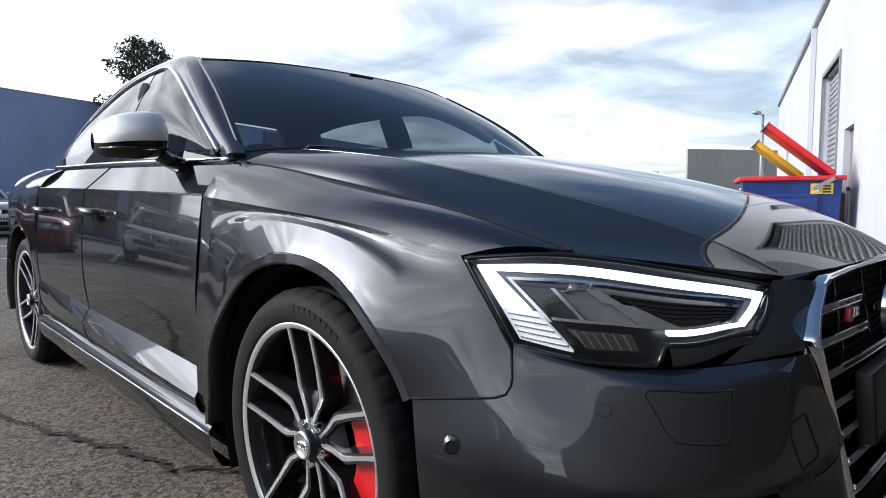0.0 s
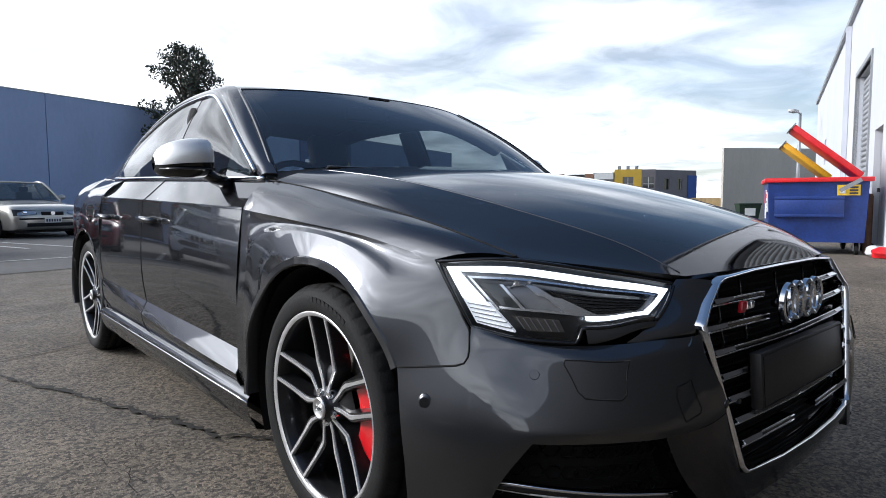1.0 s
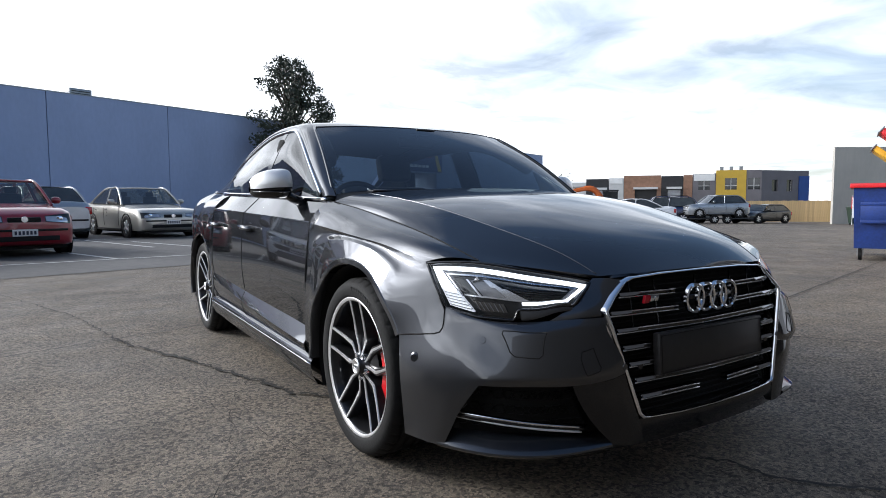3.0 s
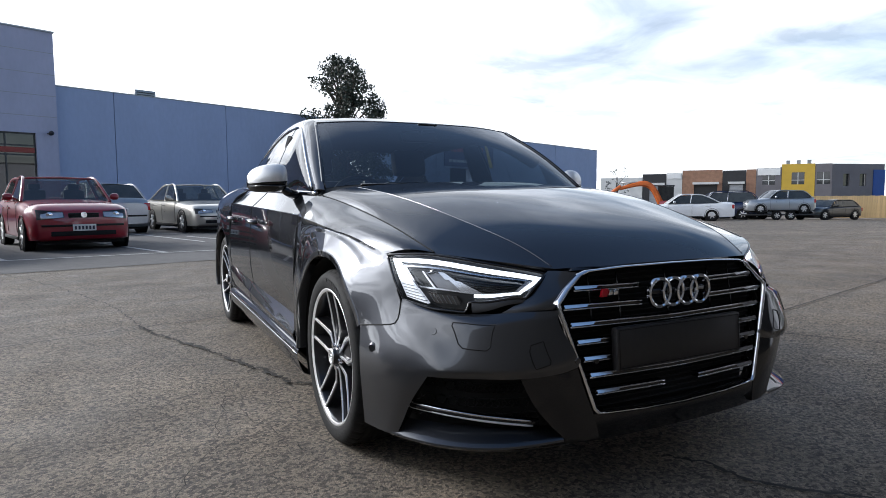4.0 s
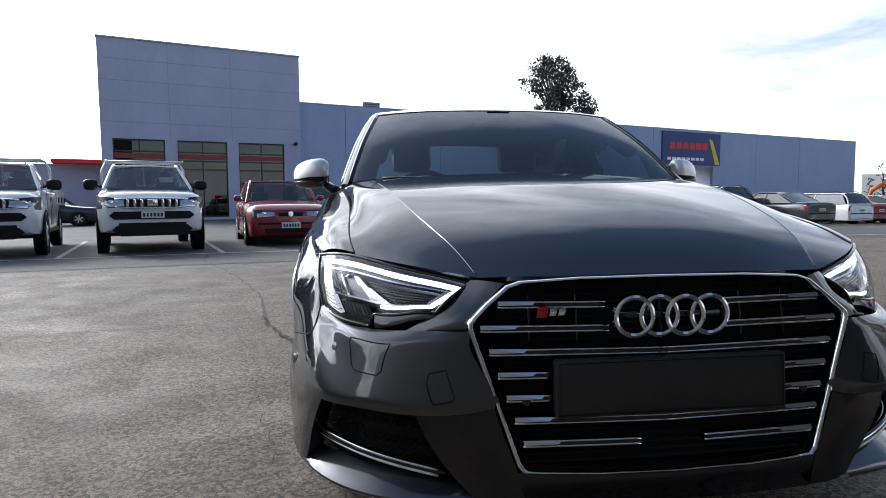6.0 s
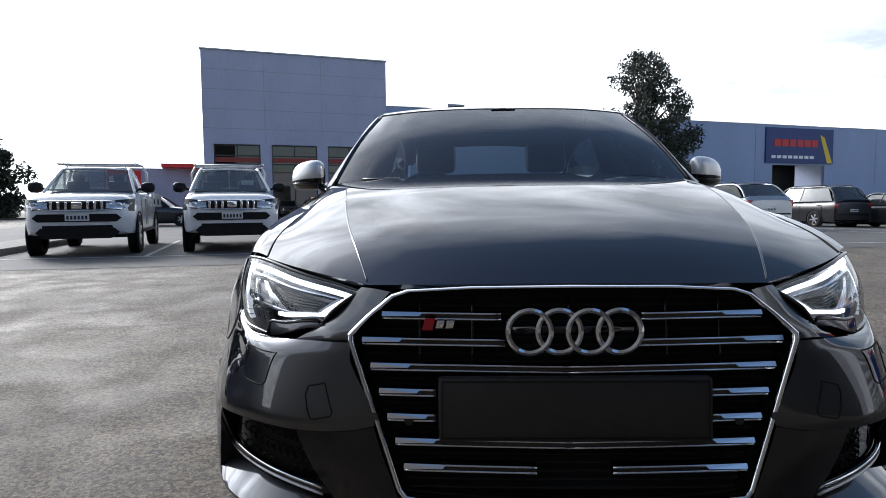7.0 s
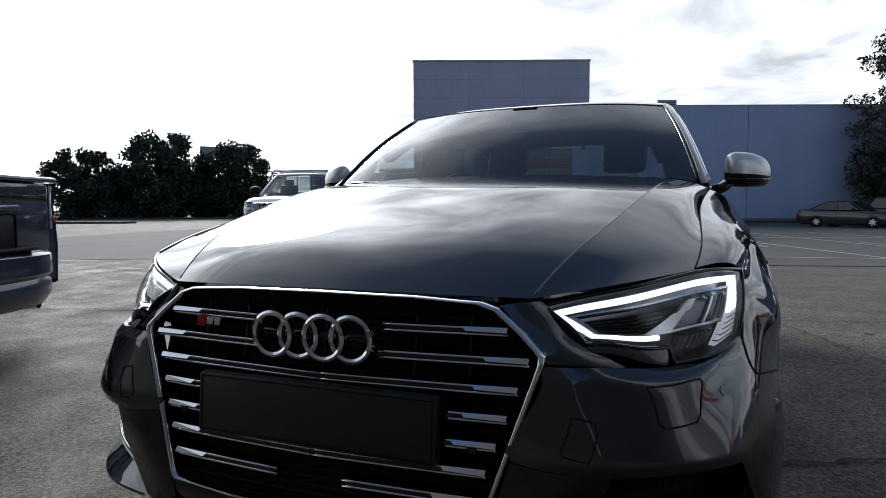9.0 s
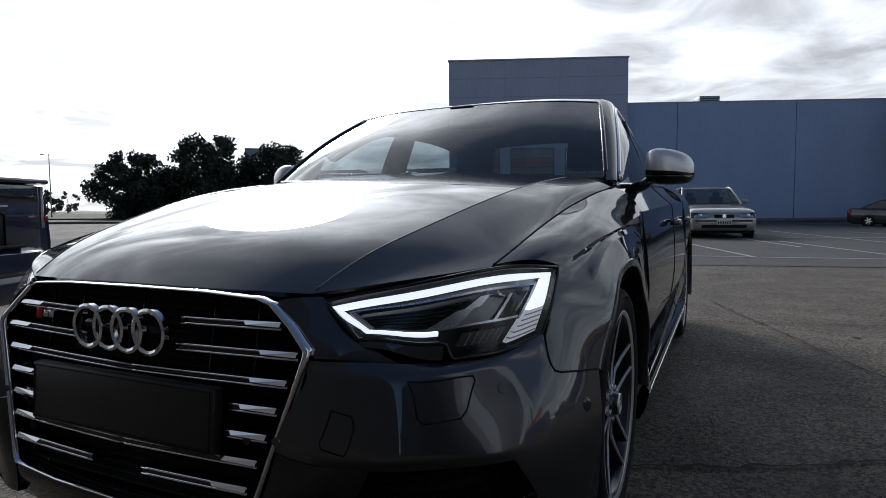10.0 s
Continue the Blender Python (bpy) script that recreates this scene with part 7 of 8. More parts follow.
def vehicle(name, label, x, y, rot, paint_, wb=2.6, fo=0.82, ro=0.9, hw=0.87, h=1.45, low=0.19, nose=0.70, bonnet=0.90, belt=0.94, deck=0.98,
            cowl=0.50, roof0=1.15, roof1=2.5, tail=3.1, tyre=0.31, lift=0.0, cat="car", grille_w=0.5, roof_rack=False, sideways_trim=False, clear=False, lamp=(0.34, 0.70, 0.60, 0.76), plates=True, mirror=1.0, cab=(0.93, 0.70)):
    """A parked car. Its front axle is its origin and it faces -y."""
    v = thing(name, label, cat, pose(x, y, lift + fall(x, y), 0, 0, rot), group="parked vehicles")
    end = wb + ro
    # lower body: sections along the car
    st = [(-fo, 0.66, nose - 0.13, low + 0.12), (-fo + 0.05, 0.82, nose - 0.02, low + 0.05), (-fo + 0.16, 0.92, nose + 0.05, low + 0.01), (-fo + 0.40, 0.98, nose + 0.13, low), (0.0, 1.0, bonnet - 0.05, low), (cowl, 1.0, bonnet + 0.02, low), (cowl + 0.5, 1.0, belt, low), (wb * 0.62, 1.0, belt + 0.01, low), (wb, 1.0, belt + 0.02, low), (tail, 0.985, deck, low), (end - 0.12, 0.95, deck - 0.01, low + 0.03), (end, 0.86, deck - 0.14, low + 0.10)]
    rows = []
    for y_, k, zt, zb in st:
        w = hw * k
        zm = zb + (zt - zb) * 0.55
        half = [(0, zt + 0.015), (w * 0.45, zt + 0.012), (w * 0.80, zt - 0.005), (w * 0.93, zt - 0.05), (w * 0.985, zt - 0.12), (w, zm), (w * 0.99, zb + 0.12), (w * 0.965, zb + 0.02), (w * 0.85, zb), (0, zb)]
        rows.append([(-a, y_, b_) for a, b_ in half[::-1]] + [(a, y_, b_) for a, b_ in half[1:]])
    nseg = 46
    G = np.array(rows)
    G = np.stack([spl(G[:, i], nseg) for i in range(G.shape[1])], axis=1)
    b = bmesh.new()
    V = sheet(b, G)
    b.faces.new(V[0][::-1] if len(V[0]) else V[0])
    b.faces.new(V[-1])
    bmesh.ops.recalc_face_normals(b, faces=b.faces)
    body = part("body", b, paint_, v, sharp=35)
    # greenhouse
    bw, rw = hw * cab[0], hw * cab[1]
    gl = [(cowl, belt - 0.04), (roof0, h - 0.02), ((roof0 + roof1) / 2, h), (roof1, h - 0.03), (tail, deck - 0.02)]
    low_y = [cowl, cowl + (tail - cowl) * 0.28, cowl + (tail - cowl) * 0.52, cowl + (tail - cowl) * 0.80, tail]
    b = bmesh.new()
    roof = loft([[(-rw, yy, zz - 0.03) for yy, zz in gl[1:4]], [(-rw * 0.6, yy, zz) for yy, zz in gl[1:4]], [(0, yy, zz + 0.015) for yy, zz in gl[1:4]], [(rw * 0.6, yy, zz) for yy, zz in gl[1:4]], [(rw, yy, zz - 0.03) for yy, zz in gl[1:4]]], 14, 13)
    sheet(b, roof)
    for s in (1, -1):
        rail_ = spl([(s * bw * 0.97, cowl, belt - 0.03), (s * rw * 1.06, roof0, h - 0.05), (s * rw * 1.02, (roof0 + roof1) / 2, h - 0.03), (s * rw * 1.04, roof1, h - 0.06), (s * bw * 0.95, tail, deck - 0.03)], 30)
        tube(b, rail_, 0.03, 8, flat=0.9)
        for f in (0.46,):
            yb = cowl + (tail - cowl) * f
            tube(b, [(s * bw * 0.985, yb - 0.08, belt), (s * rw * 1.06, yb, h - 0.05)], 0.028, 6)
    tube(b, [(-rw, roof0 - 0.01, h - 0.045), (0, roof0 - 0.05, h - 0.03), (rw, roof0 - 0.01, h - 0.045)], 0.028, 8, flat=0.8)
    bmesh.ops.recalc_face_normals(b, faces=b.faces)
    part("roof", b, paint_, v, sharp=50)
    # panes
    def pane(nm, quad, nu=8, bulge=(0, 0, 0)):
        A, B_, C, D = [np.array(q, float) for q in quad]
        H = np.array([[A * (1 - f) * (1 - g) + B_ * f * (1 - g) + C * f * g + D * (1 - f) * g + np.array(bulge) * 4 * f * (1 - f) for f in np.linspace(0, 1, nu)] for g in np.linspace(0, 1, 4)])
        bb = bmesh.new()
        sheet(bb, H)
        bb.normal_update()
        outward(bb, (0, (roof0 + roof1) / 2, belt))
        part(nm, bb, CAR_CLEAR if clear else CAR_GLASS, v).visible_shadow = not clear
    pane("windscreen", [(-bw * 0.96, cowl + 0.02, belt - 0.02), (bw * 0.96, cowl + 0.02, belt - 0.02), (rw, roof0 + 0.01, h - 0.035), (-rw, roof0 + 0.01, h - 0.035)], bulge=(0, -0.06, 0.0))
    pane("rear_window", [(-bw * 0.94, tail, deck - 0.0), (bw * 0.94, tail, deck - 0.0), (rw, roof1 + 0.02, h - 0.05), (-rw, roof1 + 0.02, h - 0.05)], bulge=(0, 0.05, 0.0))
    ym = cowl + (tail - cowl) * 0.46
    for s in (1, -1):
        pane("side_window", [(s * bw, cowl + 0.12, belt), (s * bw * 1.0, ym - 0.10, belt + 0.005), (s * rw * 1.08, ym - 0.02, h - 0.07), (s * rw * 1.08, roof0 + 0.02, h - 0.075)])
        pane("side_window", [(s * bw, ym - 0.04, belt + 0.005), (s * bw * 0.97, tail - 0.12, belt + 0.03), (s * rw * 1.08, roof1 + 0.02, h - 0.085), (s * rw * 1.08, ym + 0.04, h - 0.07)])
        for yy in (0.0, wb):
            q = lathe(bmesh.new(), [(0.02, -0.02), (tyre * 1.13, -0.02), (tyre * 1.17, 0.0), (tyre * 1.17, 0.012), (tyre * 1.12, 0.014), (tyre * 1.10, -0.02)], 32)
            bmesh.ops.transform(q, matrix=Matrix.Translation((s * hw, yy, tyre)) @ Matrix.Rotation(0 if s > 0 else math.pi, 4, "Z"), verts=q.verts)
            part("wheel_arch", q, DARK, v)
            road_wheel(v, s * (hw + 0.018), yy, tyre, s)
        b = bmesh.new()
        lathe(b, [(0.001, 0.0), (0.06, 0.012), (0.085, 0.05), (0.08, 0.10), (0.05, 0.12)], 14)
        bmesh.ops.transform(b, matrix=pose(s * (bw + 0.05), cowl + 0.33, belt + 0.07, 0, 0, 0 if s > 0 else 180) @ Matrix.Diagonal((1.4 * mirror, 0.8 * mirror, 0.85 * mirror, 1)), verts=b.verts)
        tube(b, [(s * bw, cowl + 0.33, belt + 0.02), (s * (bw + 0.08), cowl + 0.33, belt + 0.05)], 0.025, 6)
        part("door_mirror", b, paint_ if not sideways_trim else PLASTIC, v)
        # door seams and handles
        for yy in (cowl + 0.05, ym, tail - 0.55):
            b = bmesh.new()
            tube(b, [(s * hw * 0.99, yy, belt - 0.10), (s * (hw + 0.0015), yy, low + 0.45), (s * hw * 0.995, yy, low + 0.14)], 0.005, 4)
            part("door_seam", b, DARK, v)
        for yy in (ym - 0.18, tail - 0.72):
            abox("door_handle", s * hw * 0.985 - 0.03, s * hw * 0.985 + 0.03, yy - 0.09, yy + 0.09, belt - 0.17, belt - 0.135, paint_, v, 0.01)
        abox("sill", s * hw - 0.015, s * hw + 0.012, 0.42, wb - 0.42, low, low + 0.07, PLASTIC, v, 0.01)
        # lamps, wrapped round the corners
        lx0, lx1, lz0, lz1 = lamp
        face = lambda x, z: -fo - 0.014 + float(np.interp(abs(x) / hw, [0.0, 0.62, 0.80, 0.90, 0.96], [0.0, 0.0, 0.05, 0.15, 0.33])) + max(0.0, z - (nose - 0.10)) * 0.7
        H = np.array([[(s * x, face(x, z0 + (z1 - z0) * g), z0 + (z1 - z0) * g) for x, z0, z1 in [(lx0 + (lx1 - lx0) * f, lz0 + (lz1 - lz0) * (0.22 - 0.22 * f), lz1 - (lz1 - lz0) * (0.22 - 0.22 * f)) for f in np.linspace(0, 1, 9)]] for g in np.linspace(0, 1, 5)])
        hb = bmesh.new()
        c_ = H.reshape(-1, 3).mean(axis=0)
        sheet(hb, c_ + (H - c_) * np.array((1.07, 1.0, 1.16)) + np.array((0, 0.004, 0)))
        part("lamp_bezel", hb, LAMP_DARK, v)
        hb = bmesh.new()
        sheet(hb, H)
        hd = part("headlamp", hb, LAMP_CLEAR, v, "clear headlamp with a bright reflector")
        hb = lathe(bmesh.new(), [(0.001, 0.012), (0.03, 0.008), (0.05, 0.0)], 16)
        xm, zm = lx0 + (lx1 - lx0) * 0.55, (lz0 + lz1) / 2
        bmesh.ops.transform(hb, matrix=pose(s * xm, face(xm, zm) - 0.004, zm, 0, 0, -90), verts=hb.verts)
        part("reflector", hb, CHROME, hd)
        part("tail_lamp", box(bmesh.new(), s * hw * 0.66 if s > 0 else -hw * 0.955, hw * 0.955 if s > 0 else s * hw * 0.66, end - 0.16, end - 0.015, deck - 0.34, deck - 0.12, 0.03), LAMP_RED, v)
    # dim cabin
    abox("cabin_tray", -bw * 0.92, bw * 0.92, cowl + 0.12, tail - 0.1, belt + 0.012, belt + 0.03, SEAT, v)
    for x_ in (-hw * 0.42, hw * 0.42):
        sb = bmesh.new()
        box(sb, x_ - 0.2, x_ + 0.2, (roof0 + roof1) / 2 - 0.15, (roof0 + roof1) / 2 - 0.02, belt, belt + (h - belt) * 0.45, 0.04)
        box(sb, x_ - 0.11, x_ + 0.11, (roof0 + roof1) / 2 - 0.13, (roof0 + roof1) / 2 - 0.04, belt + (h - belt) * 0.45, belt + (h - belt) * 0.72, 0.03)
        part("seat", sb, SEAT, v)
    # nose and tail details
    abox("grille", -grille_w / 2, grille_w / 2, -fo - 0.012, -fo + 0.1, nose - 0.12, nose - 0.03, PLASTIC, v, 0.015)
    for k in range(3):
        abox("grille_bar", -grille_w / 2 + 0.02, grille_w / 2 - 0.02, -fo - 0.018, -fo - 0.01, nose - 0.11 + k * 0.03, nose - 0.10 + k * 0.03, DARK, v)
    b = bmesh.new()
    lathe(b, [(0.001, 0.0), (0.05, 0.0), (0.055, -0.01)], 18)
    bmesh.ops.transform(b, matrix=pose(0, -fo - 0.022, nose - 0.07, 0, 0, -90), verts=b.verts)
    part("nose_badge", b, CHROME, v)
    abox("lower_intake", -hw * 0.62, hw * 0.62, -fo - 0.008, -fo + 0.1, low + 0.10, low + 0.19, DARK, v, 0.015)
    if plates:
        abox("bumper_strip", -hw * 0.78, hw * 0.78, -fo - 0.012, -fo + 0.06, low + 0.27, low + 0.31, PLASTIC, v, 0.01)
    abox("rear_strip", -hw * 0.82, hw * 0.82, end - 0.05, end + 0.012, low + 0.30, low + 0.35, PLASTIC, v, 0.01)
    if plates:
        plate(v, -fo - 0.02, low + 0.25, 6)
    plate(v, end + 0.02, low + 0.48, 6, 1)
    abox("underside", -hw * 0.82, hw * 0.82, -fo + 0.2, end - 0.2, low - 0.05, low + 0.05, DARK, v)
    if roof_rack:
        for s in (1, -1):
            b = bmesh.new()
            tube(b, [(s * rw * 0.98, roof0 + 0.2, h), (s * rw * 0.98, roof0 + 0.3, h + 0.05), (s * rw * 0.98, roof1 - 0.2, h + 0.05), (s * rw * 0.98, roof1 - 0.1, h)], 0.016, 6)
            part("roof_rail", b, PLASTIC, v)
    return v


HATCH = dict(wb=2.51, fo=0.80, ro=0.72, hw=0.86, h=1.44, nose=0.74, bonnet=0.93, belt=0.95, deck=1.0, cowl=0.52, roof0=1.10, roof1=2.55, tail=3.0, tyre=0.31, lamp=(0.33, 0.72, 0.60, 0.76))
SEDAN = dict(wb=2.79, fo=0.92, ro=1.15, hw=0.92, h=1.45, nose=0.68, bonnet=0.90, belt=0.95, deck=1.0, cowl=0.55, roof0=1.25, roof1=2.35, tail=3.25, tyre=0.315, lamp=(0.36, 0.80, 0.56, 0.70))
SUV = dict(wb=2.70, fo=0.88, ro=1.05, hw=0.93, h=1.73, low=0.24, nose=0.82, bonnet=1.04, belt=1.09, deck=1.15, cowl=0.45, roof0=1.05, roof1=3.15, tail=3.62, tyre=0.36, lamp=(0.40, 0.82, 0.68, 0.86), roof_rack=True)
WAGON = dict(wb=2.65, fo=0.88, ro=1.05, hw=0.87, h=1.47, nose=0.68, bonnet=0.90, belt=0.94, deck=0.98, cowl=0.5, roof0=1.15, roof1=3.2, tail=3.6, tyre=0.31, roof_rack=True)


def white_ute(x, y, rot, note=False):
    """Single-cab work ute with an alloy tray and ladder rack; the cab is a shortened vehicle."""
    v = vehicle("ute", "white single-cab work ute with alloy tray and ladder rack", x, y, rot, P_WHITE, wb=3.0, fo=0.82, ro=-0.55, hw=0.90, h=1.72, low=0.38, nose=0.99, bonnet=1.15, belt=1.22, deck=1.22,
                cowl=0.40, roof0=1.16, roof1=1.80, tail=1.98, tyre=0.375, cab=(0.90, 0.63), grille_w=0.1, sideways_trim=True, cat="ute", lamp=(0.42, 0.87, 0.83, 1.03), plates=False, clear=True, mirror=1.55)
    abox("tray_floor", -0.92, 0.92, 2.42, 4.45, 0.90, 0.98, TRAY, v, 0.01)
    for s in (1, -1):
        abox("drop_side", s * 0.90 - 0.02, s * 0.90 + 0.02, 2.42, 4.45, 0.98, 1.22, TRAY, v, 0.008)
        for k in range(3):
            abox("side_latch", s * 0.93 - 0.012, s * 0.93 + 0.012, 2.55 + k * 0.85, 2.62 + k * 0.85, 0.95, 1.08, DARK_FRAME_GLOOM, v)
    abox("tail_board", -0.92, 0.92, 4.44, 4.48, 0.98, 1.22, TRAY, v, 0.008)
    for s in (1, -1):
        abox("chassis_rail", s * 0.42 - 0.04, s * 0.42 + 0.04, 2.2, 4.3, 0.62, 0.86, DARK, v)
        abox("mud_flap", s * 0.75 - 0.13, s * 0.75 + 0.13, 3.45, 3.47, 0.22, 0.85, PLASTIC, v)
    b = bmesh.new()
    P = [(-0.84, 2.30, 0.98), (-0.82, 2.28, 1.66), (-0.74, 2.26, 1.82), (0.74, 2.26, 1.82), (0.82, 2.28, 1.66), (0.84, 2.30, 0.98)]
    tube(b, P, 0.028, 8)
    for x_ in (-0.4, 0.0, 0.4):
        tube(b, [(x_, 2.29, 0.98), (x_, 2.27, 1.80)], 0.014, 6)
    for s in (1, -1):
        tube(b, [(s * 0.74, 2.26, 1.82), (s * 0.72, 1.3, 1.81), (s * 0.68, 1.15, 1.78)], 0.022, 6)
    tube(b, [(-0.68, 1.15, 1.78), (0.68, 1.15, 1.78)], 0.024, 6)
    part("ladder_rack", b, TRAY, v)
    # upright chrome grille bars over a dark mouth
    abox("grille_mouth", -0.46, 0.46, -0.838, -0.72, 0.85, 0.99, DARK, v, 0.02)
    for k in range(8):
        xk = -0.40 + k * 0.114
        if abs(xk) > 0.09:
            abox("grille_fin", xk - 0.022, xk + 0.022, -0.852, -0.80, 0.85, 0.985, CHROME, v, 0.006)
    abox("grille_emblem", -0.085, 0.085, -0.862, -0.80, 0.865, 0.98, CHROME, v, 0.01)
    part("bumper_slot", prism(bmesh.new(), [(-0.62, 0.63), (0.62, 0.63), (0.70, 0.70), (0.62, 0.77), (-0.62, 0.77), (-0.70, 0.70)], -0.838, -0.70), PLASTIC, v, smooth=False)
    part("lower_guard", prism(bmesh.new(), [(-0.52, 0.33), (0.52, 0.33), (0.66, 0.44), (0.58, 0.52), (-0.58, 0.52), (-0.66, 0.44)], -0.846, -0.60), PLASTIC, v, smooth=False)
    part("grille_brow", tube(bmesh.new(), spl([(-0.60, -0.80, 0.99), (-0.3, -0.845, 1.0), (0.3, -0.845, 1.0), (0.60, -0.80, 0.99)], 12), 0.012, 6), CHROME, v)
    part("grille_chin", tube(bmesh.new(), spl([(-0.60, -0.81, 0.86), (-0.3, -0.85, 0.835), (0.3, -0.85, 0.835), (0.60, -0.81, 0.86)], 12), 0.014, 6), CHROME, v)
    pl = plate(v, -0.86, 0.71, 6)
    if note:
        abox("paper_notice", 0.22, 0.48, -0.01, 0.0, 0.0, 0.16, SIGN_WHITE, v, m=pose(0, 0.66, 1.34, -50, 0, 0))
    return v


white_ute(-7.27, 9.45, 21)
white_ute(-4.78, 10.25, 21, True)
vehicle("hatchback", "dark red five-door hatchback parked nose out", -2.42, 11.65, 15, P_RED, clear=True, **HATCH)
vehicle("hatchback", "silver-blue hatchback seen from behind, parked", -2.75, 20.0, 200, P_SILVER, **HATCH)
vehicle("sedan_parked", "champagne silver family sedan parked in a bay", 0.80, 17.2, 14, P_CHAMP, clear=True, **SEDAN)
vehicle("sedan_parked", "black sedan parked along the warehouse wall", 10.6, 36.0, 52, P_BLACK, **SEDAN)
vehicle("suv", "dark four-wheel drive parked by the warehouse wall", 14.0, 37.6, 52, P_BLACK, **SUV)
vehicle("suv", "silver sport utility wagon parked facing away", 9.35, 22.0, 193.7, P_SILVER, **{**SUV, "h": 1.60, "roof1": 2.95, "tail": 3.50, "nose": 0.84, "cab": (0.93, 0.74)})
vehicle("suv", "black sport utility wagon parked facing away", 15.18, 26.84, 193.7, P_BLACK, **SUV)
vehicle("sedan_parked", "white fastback sedan parked across the yard", 24.92, 22.68, 228, P_WHITE, **SEDAN)
vehicle("suv", "dark navy four-wheel drive parked in the yard", 30.72, 24.96, 226, P_NAVY, **SUV)
vehicle("sedan_parked", "silver sedan parked in a yard row", 33.60, 26.10, 228, P_SILVER, **SEDAN)
vehicle("hatchback", "silver hatchback lifted on a low trailer", 32.85, 22.23, 238, P_SILVER, **{**HATCH, "lift": 0.36})
vehicle("coupe", "small black and white coupe beside the fence", 35.9, 20.5, 262, P_BLACK, **{**HATCH, "h": 1.22, "belt": 0.80, "deck": 0.84, "bonnet": 0.76, "nose": 0.62, "lamp": (0.36, 0.76, 0.48, 0.6)})
vehicle("station_wagon", "white station wagon with roof rails, parked", 20.97, 26.66, 193.7, P_WHITE, **WAGON)
vehicle("sedan_parked", "dark grey four-door sedan parked facing away in the yard", 17.70, 25.40, 193.7, paint("dark_grey_paint", (0.05, 0.055, 0.06), 0.4), **SEDAN)
vehicle("sedan_parked", "dark red sedan parked facing away in the yard", 23.31, 28.39, 193.7, P_RED, **SEDAN)
vehicle("sedan_parked", "silver sedan parked at the end of a row", 25.40, 28.80, 205, P_SILVER, **SEDAN)
vehicle("van", "small white van far off beside the low wing", -17.5, 33.0, 100, P_WHITE, **{**SUV, "h": 1.85, "roof_rack": False})
vehicle("sedan_parked", "black sedan far off beside the low wing", -13.4, 27.5, 100, P_BLACK, **SEDAN)


def trailer(x, y, rot):
    t = thing("trailer", "low dark steel car trailer", "trailer", pose(x, y, fall(x, y), 0, 0, rot))
    abox("bed", -0.95, 0.95, -0.9, 3.4, 0.28, 0.36, DARK_FRAME_GLOOM, t, 0.01)
    abox("drawbar", -0.06, 0.06, -2.2, -0.9, 0.28, 0.36, DARK_FRAME_GLOOM, t)
    for s in (1, -1):
        for yy in (0.9, 1.7):
            road_wheel(t, s * 1.02, yy, 0.28, s)
        abox("guard", s * 1.0 - 0.06, s * 1.0 + 0.06, 0.5, 2.1, 0.58, 0.62, DARK_FRAME_GLOOM, t)


trailer(32.85, 22.23, 238)


PLATE_DARK = mat("dark_plate", (0.02, 0.022, 0.03), 0.4, vary=0.1, scale=20)


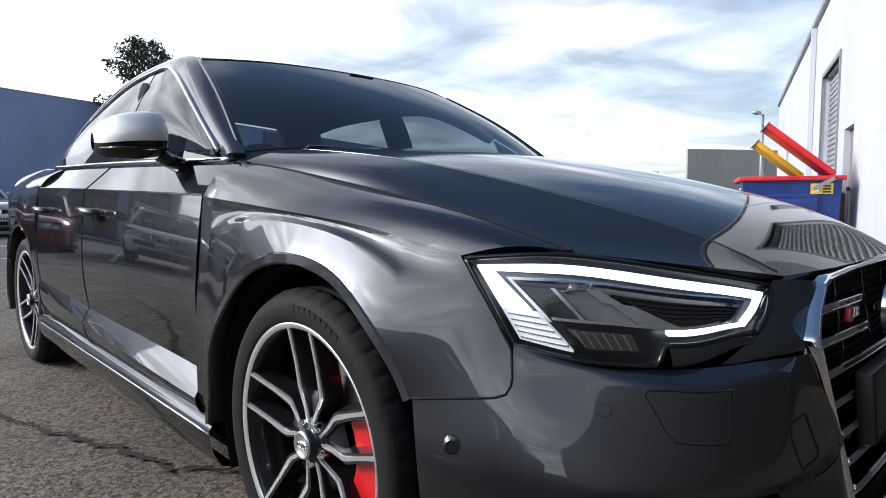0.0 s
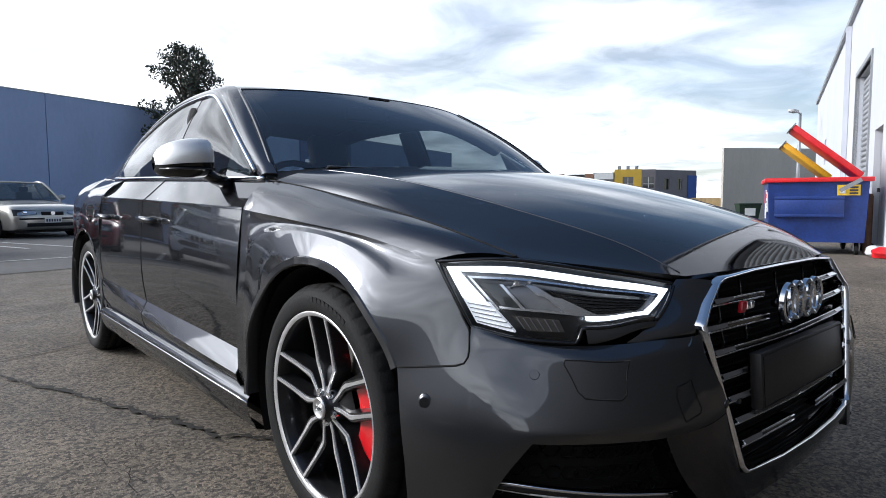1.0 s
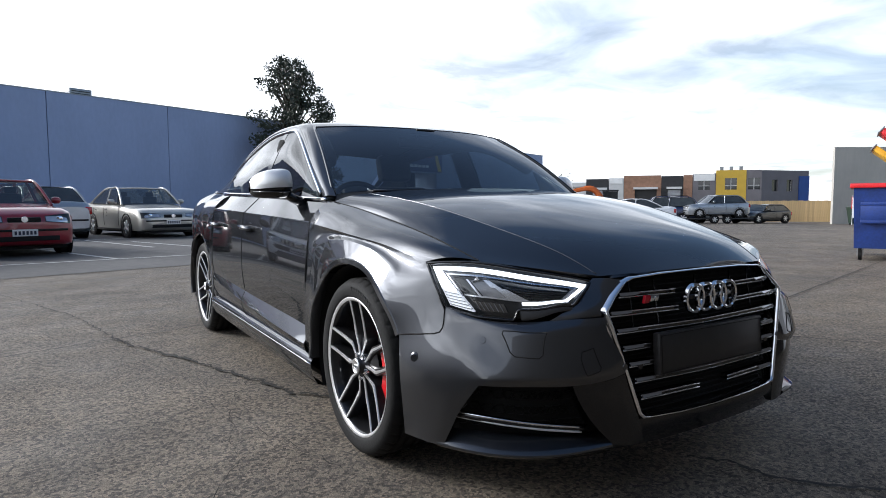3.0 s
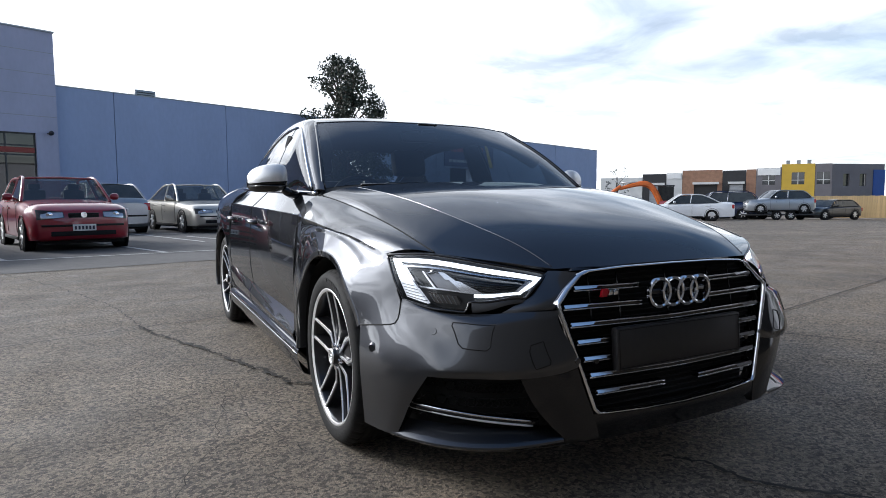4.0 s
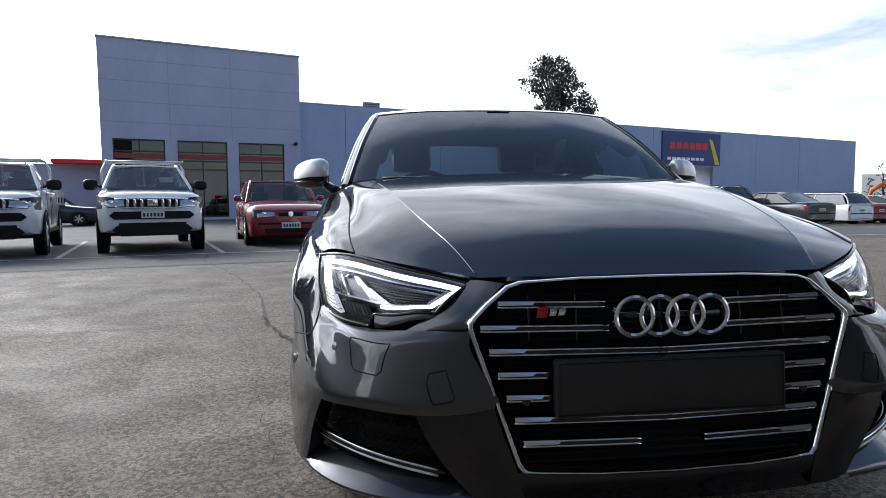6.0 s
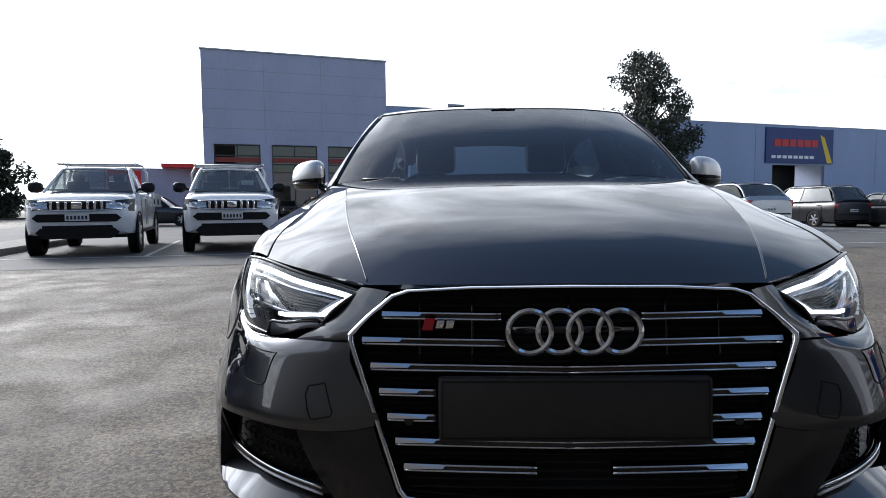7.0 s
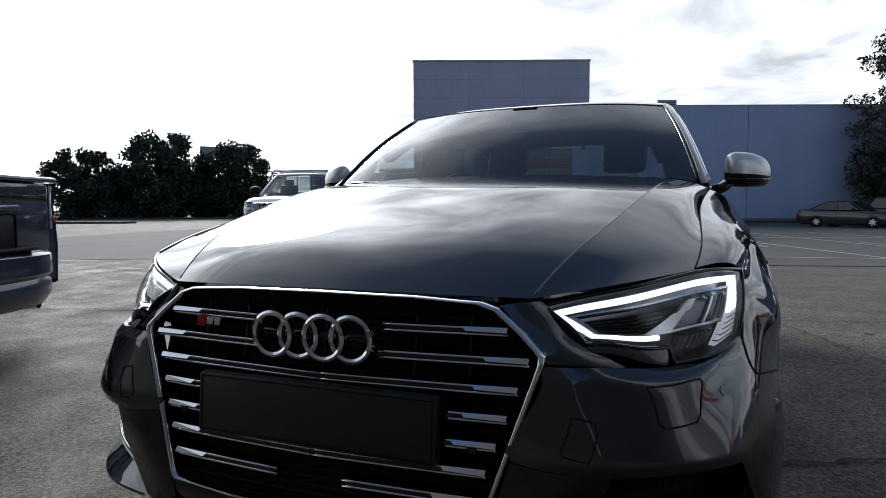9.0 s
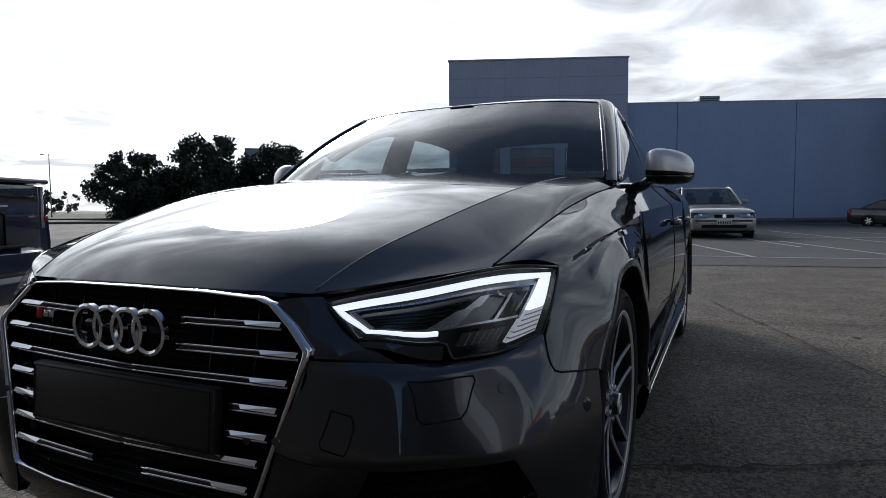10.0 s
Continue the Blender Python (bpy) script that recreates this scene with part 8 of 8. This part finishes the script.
def navy_ute():
    """The near dark blue ute, of which only the tail is passed: lid, tailgate, lamps, bumper, tailpipe."""
    u = Vector((0.340, -0.940))            # along the tail, from its far corner to its near one
    o = Vector((-3.33, 1.10))
    back = Vector((-0.940, -0.340))        # towards the nose
    m = Matrix(((u.x, back.x, 0, o.x), (u.y, back.y, 0, o.y), (0, 0, 1, 0), (0, 0, 0, 1)))
    t = thing("navy_ute", "dark navy blue utility with a hard tray lid, seen from behind", "ute", m, group="parked vehicles")
    W = 1.80
    # bed sides: lofted sections from tail to cab
    st = [(0.0, 0.03, 0.40, 1.02), (0.06, 0.0, 0.36, 1.045), (0.6, -0.01, 0.30, 1.05), (1.6, -0.01, 0.28, 1.06), (2.6, 0.0, 0.28, 1.05), (3.8, 0.01, 0.28, 1.0), (4.7, 0.06, 0.30, 0.85), (4.95, 0.2, 0.40, 0.66)]
    rows = []
    for y_, i, zb, zt in st:
        half = [(i, zb), (i - 0.015, zb + 0.25), (i, zt - 0.22), (i + 0.03, zt - 0.06), (i + 0.12, zt), (W / 2, zt + 0.02)]
        rows.append([(a, y_, z) for a, z in half] + [(W - a, y_, z) for a, z in half[-2::-1]])
    G = np.array(rows)
    G = np.stack([spl(G[:, i], 36) for i in range(G.shape[1])], axis=1)
    b = bmesh.new()
    V = sheet(b, G)
    b.faces.new(V[0]), b.faces.new(V[-1])
    bmesh.ops.recalc_face_normals(b, faces=b.faces)
    part("body", b, P_NAVY, t, sharp=35)
    part("tray_lid", box(bmesh.new(), 0.04, W - 0.04, -0.05, 1.75, 1.045, 1.085, 0.018), P_NAVY, t, "hard navy tray lid with a thin bright edge")
    gate = part("tailgate", box(bmesh.new(), 0.13, W - 0.13, -0.045, 0.03, 0.60, 1.04, 0.025), P_NAVY, t)
    abox("smoked_band", 0.16, W - 0.16, -0.052, -0.04, 0.915, 1.03, CAR_GLASS, gate, 0.004)
    abox("handle_strip", 0.45, W - 0.30, -0.085, -0.04, 0.862, 0.902, P_NAVY, gate, 0.014)
    abox("plate_recess", 0.46, W - 0.46, -0.056, -0.04, 0.625, 0.845, PLASTIC, gate, 0.02)
    pl = abox("number_plate", 0.70, W - 0.70, -0.068, -0.056, 0.68, 0.80, PLATE_DARK, gate, 0.004)
    for k in range(6):
        x = 0.745 + k * 0.062
        abox("plate_bar", x - 0.016, x + 0.016, -0.074, -0.068, 0.70, 0.77, PLATE_WHITE, pl)
    for x0, x1 in ((0.0, 0.11), (W - 0.11, W)):
        G_ = [[(x0 - 0.004 + (x1 - x0 + 0.008) * f, -0.035 + 0.10 * abs(f - (1 if x0 == 0 else 0)) ** 2, z) for f in np.linspace(0, 1, 7)] for z in (0.74, 0.83, 0.93, 1.03)]
        l = panel("tail_lamp", np.array(G_), LAMP_CLEAR, t, gap=0, depth=0.03, label="tall clear tail lamp", centre=(W / 2, 1.0, 0.9))
        part("lamp_band", box(bmesh.new(), x0 + 0.035, x1 - 0.035, -0.030, 0.05, 0.79, 0.83, 0.01), LAMP_RED, l)
    # bumper bulges out below a sharp shoulder, with a lighter lower lip
    sec = [(0.02, 0.63), (-0.09, 0.615), (-0.125, 0.58), (-0.13, 0.46), (-0.105, 0.43), (-0.12, 0.40), (-0.12, 0.33), (-0.06, 0.25), (0.05, 0.24)]
    G_ = np.array([[(x, y_ + 0.20 * (abs(x - W / 2) / (W / 2 + 0.03)) ** 5, z) for x in np.linspace(-0.03, W + 0.03, 31)] for y_, z in sec])
    bp_ = panel("rear_bumper", G_, P_NAVY, t, gap=0, depth=0.0, centre=(W / 2, 1.0, 0.45))
    abox("bumper_step", 0.35, W - 0.35, -0.118, -0.02, 0.617, 0.640, PLASTIC, bp_, 0.008)
    b = bmesh.new()
    lathe(b, [(0.028, 0.0), (0.034, 0.0), (0.034, 0.30), (0.028, 0.30)], 16, axis="z")
    bmesh.ops.transform(b, matrix=pose(0.24, -0.02, 0.255, -90, 0, 0), verts=b.verts)
    part("tail_pipe", b, CHROME, t)
    # cab
    cab = bmesh.new()
    C = loft([[(0.10, 1.72, 1.04), (0.9, 1.68, 1.06), (1.70, 1.72, 1.04)], [(0.25, 1.95, 1.45), (0.9, 1.92, 1.48), (1.55, 1.95, 1.45)], [(0.25, 2.7, 1.47), (0.9, 2.7, 1.50), (1.55, 2.7, 1.47)], [(0.10, 3.5, 1.0), (0.9, 3.55, 1.02), (1.70, 3.5, 1.0)]], 13, 20)
    Vc = sheet(cab, C)
    cab.faces.new([r[0] for r in Vc]), cab.faces.new([r[-1] for r in Vc][::-1])
    bmesh.ops.recalc_face_normals(cab, faces=cab.faces)
    part("cab", cab, CAR_GLASS, t)
    for x, sd in ((0.02, -1), (W - 0.02, 1)):
        for yy in (0.98, 3.9):
            road_wheel(t, x, yy, 0.33, sd)
            q = lathe(bmesh.new(), [(0.02, -0.02), (0.375, -0.02), (0.39, 0.0), (0.385, 0.012), (0.37, -0.02)], 32)
            bmesh.ops.transform(q, matrix=Matrix.Translation((x - sd * 0.02, yy, 0.33)) @ Matrix.Rotation(0 if sd > 0 else math.pi, 4, "Z"), verts=q.verts)
            part("wheel_arch", q, DARK, t)
    abox("underside", 0.12, W - 0.12, 0.3, 4.6, 0.24, 0.34, DARK, t)


navy_ute()


def excavator(x, y, rot):
    e = thing("excavator", "orange tracked excavator with its arm raised", "excavator", pose(x, y, fall(x, y), 0, 0, rot) @ Matrix.Scale(0.95, 4))
    for s in (1, -1):
        tr = bmesh.new()
        P = [(s * 0.8, -1.2, 0.3), (s * 0.8, -1.0, 0.58), (s * 0.8, 1.0, 0.58), (s * 0.8, 1.2, 0.3), (s * 0.8, 1.0, 0.04), (s * 0.8, -1.0, 0.04)]
        box(tr, s * 0.8 - 0.2, s * 0.8 + 0.2, -1.25, 1.25, 0.02, 0.6, 0.18)
        part("track", tr, RUBBER, e)
    abox("house", -0.85, 0.85, -0.5, 1.5, 0.7, 1.35, P_RED, e, 0.12)
    abox("counterweight", -0.8, 0.8, 1.1, 1.75, 0.75, 1.55, P_RED, e, 0.2)
    cab = new("cab")
    cab.parent = e
    for xx in (-0.75, 0.05):
        for yy in (-0.6, 0.55):
            abox("cab_post", xx - 0.04, xx + 0.04, yy - 0.04, yy + 0.04, 1.3, 2.5, DARK_FRAME_GLOOM, cab)
    abox("cab_roof", -0.82, 0.12, -0.68, 0.65, 2.5, 2.62, DARK_FRAME_GLOOM, cab, 0.04)
    abox("cab_glass", -0.76, 0.06, -0.58, 0.53, 1.35, 2.48, CAR_GLASS, cab)
    abox("seat", -0.55, -0.1, 0.0, 0.4, 1.3, 1.9, SEAT, cab, 0.05)
    b = bmesh.new()
    bmesh.ops.transform(tube(b, spl([(0.3, -0.4, 1.1), (0.3, -1.0, 2.3), (0.3, -1.9, 2.75), (0.3, -3.6, 2.35)], 14), [0.24] * 9 + [0.21, 0.19, 0.17, 0.15, 0.14], 6), matrix=Matrix.Identity(4), verts=b.verts)
    part("boom", b, EXC_ORANGE, e)
    part("dipper", tube(bmesh.new(), [(0.3, -3.5, 2.55), (0.3, -4.2, 2.1), (0.3, -4.4, 1.3)], [0.16, 0.14, 0.10], 6), EXC_ORANGE, e)
    part("ram", tube(bmesh.new(), [(0.3, -1.6, 2.85), (0.3, -3.5, 2.85)], 0.07, 6), STEEL_GREY, e)
    b = prism(bmesh.new(), [(-4.7, 0.7), (-4.2, 0.6), (-3.9, 1.0), (-4.2, 1.4), (-4.6, 1.35)], 0.0, 0.6, axis="x")
    part("bucket", b, DARK_FRAME_GLOOM, e)


excavator(35.5, 31.6, -137)
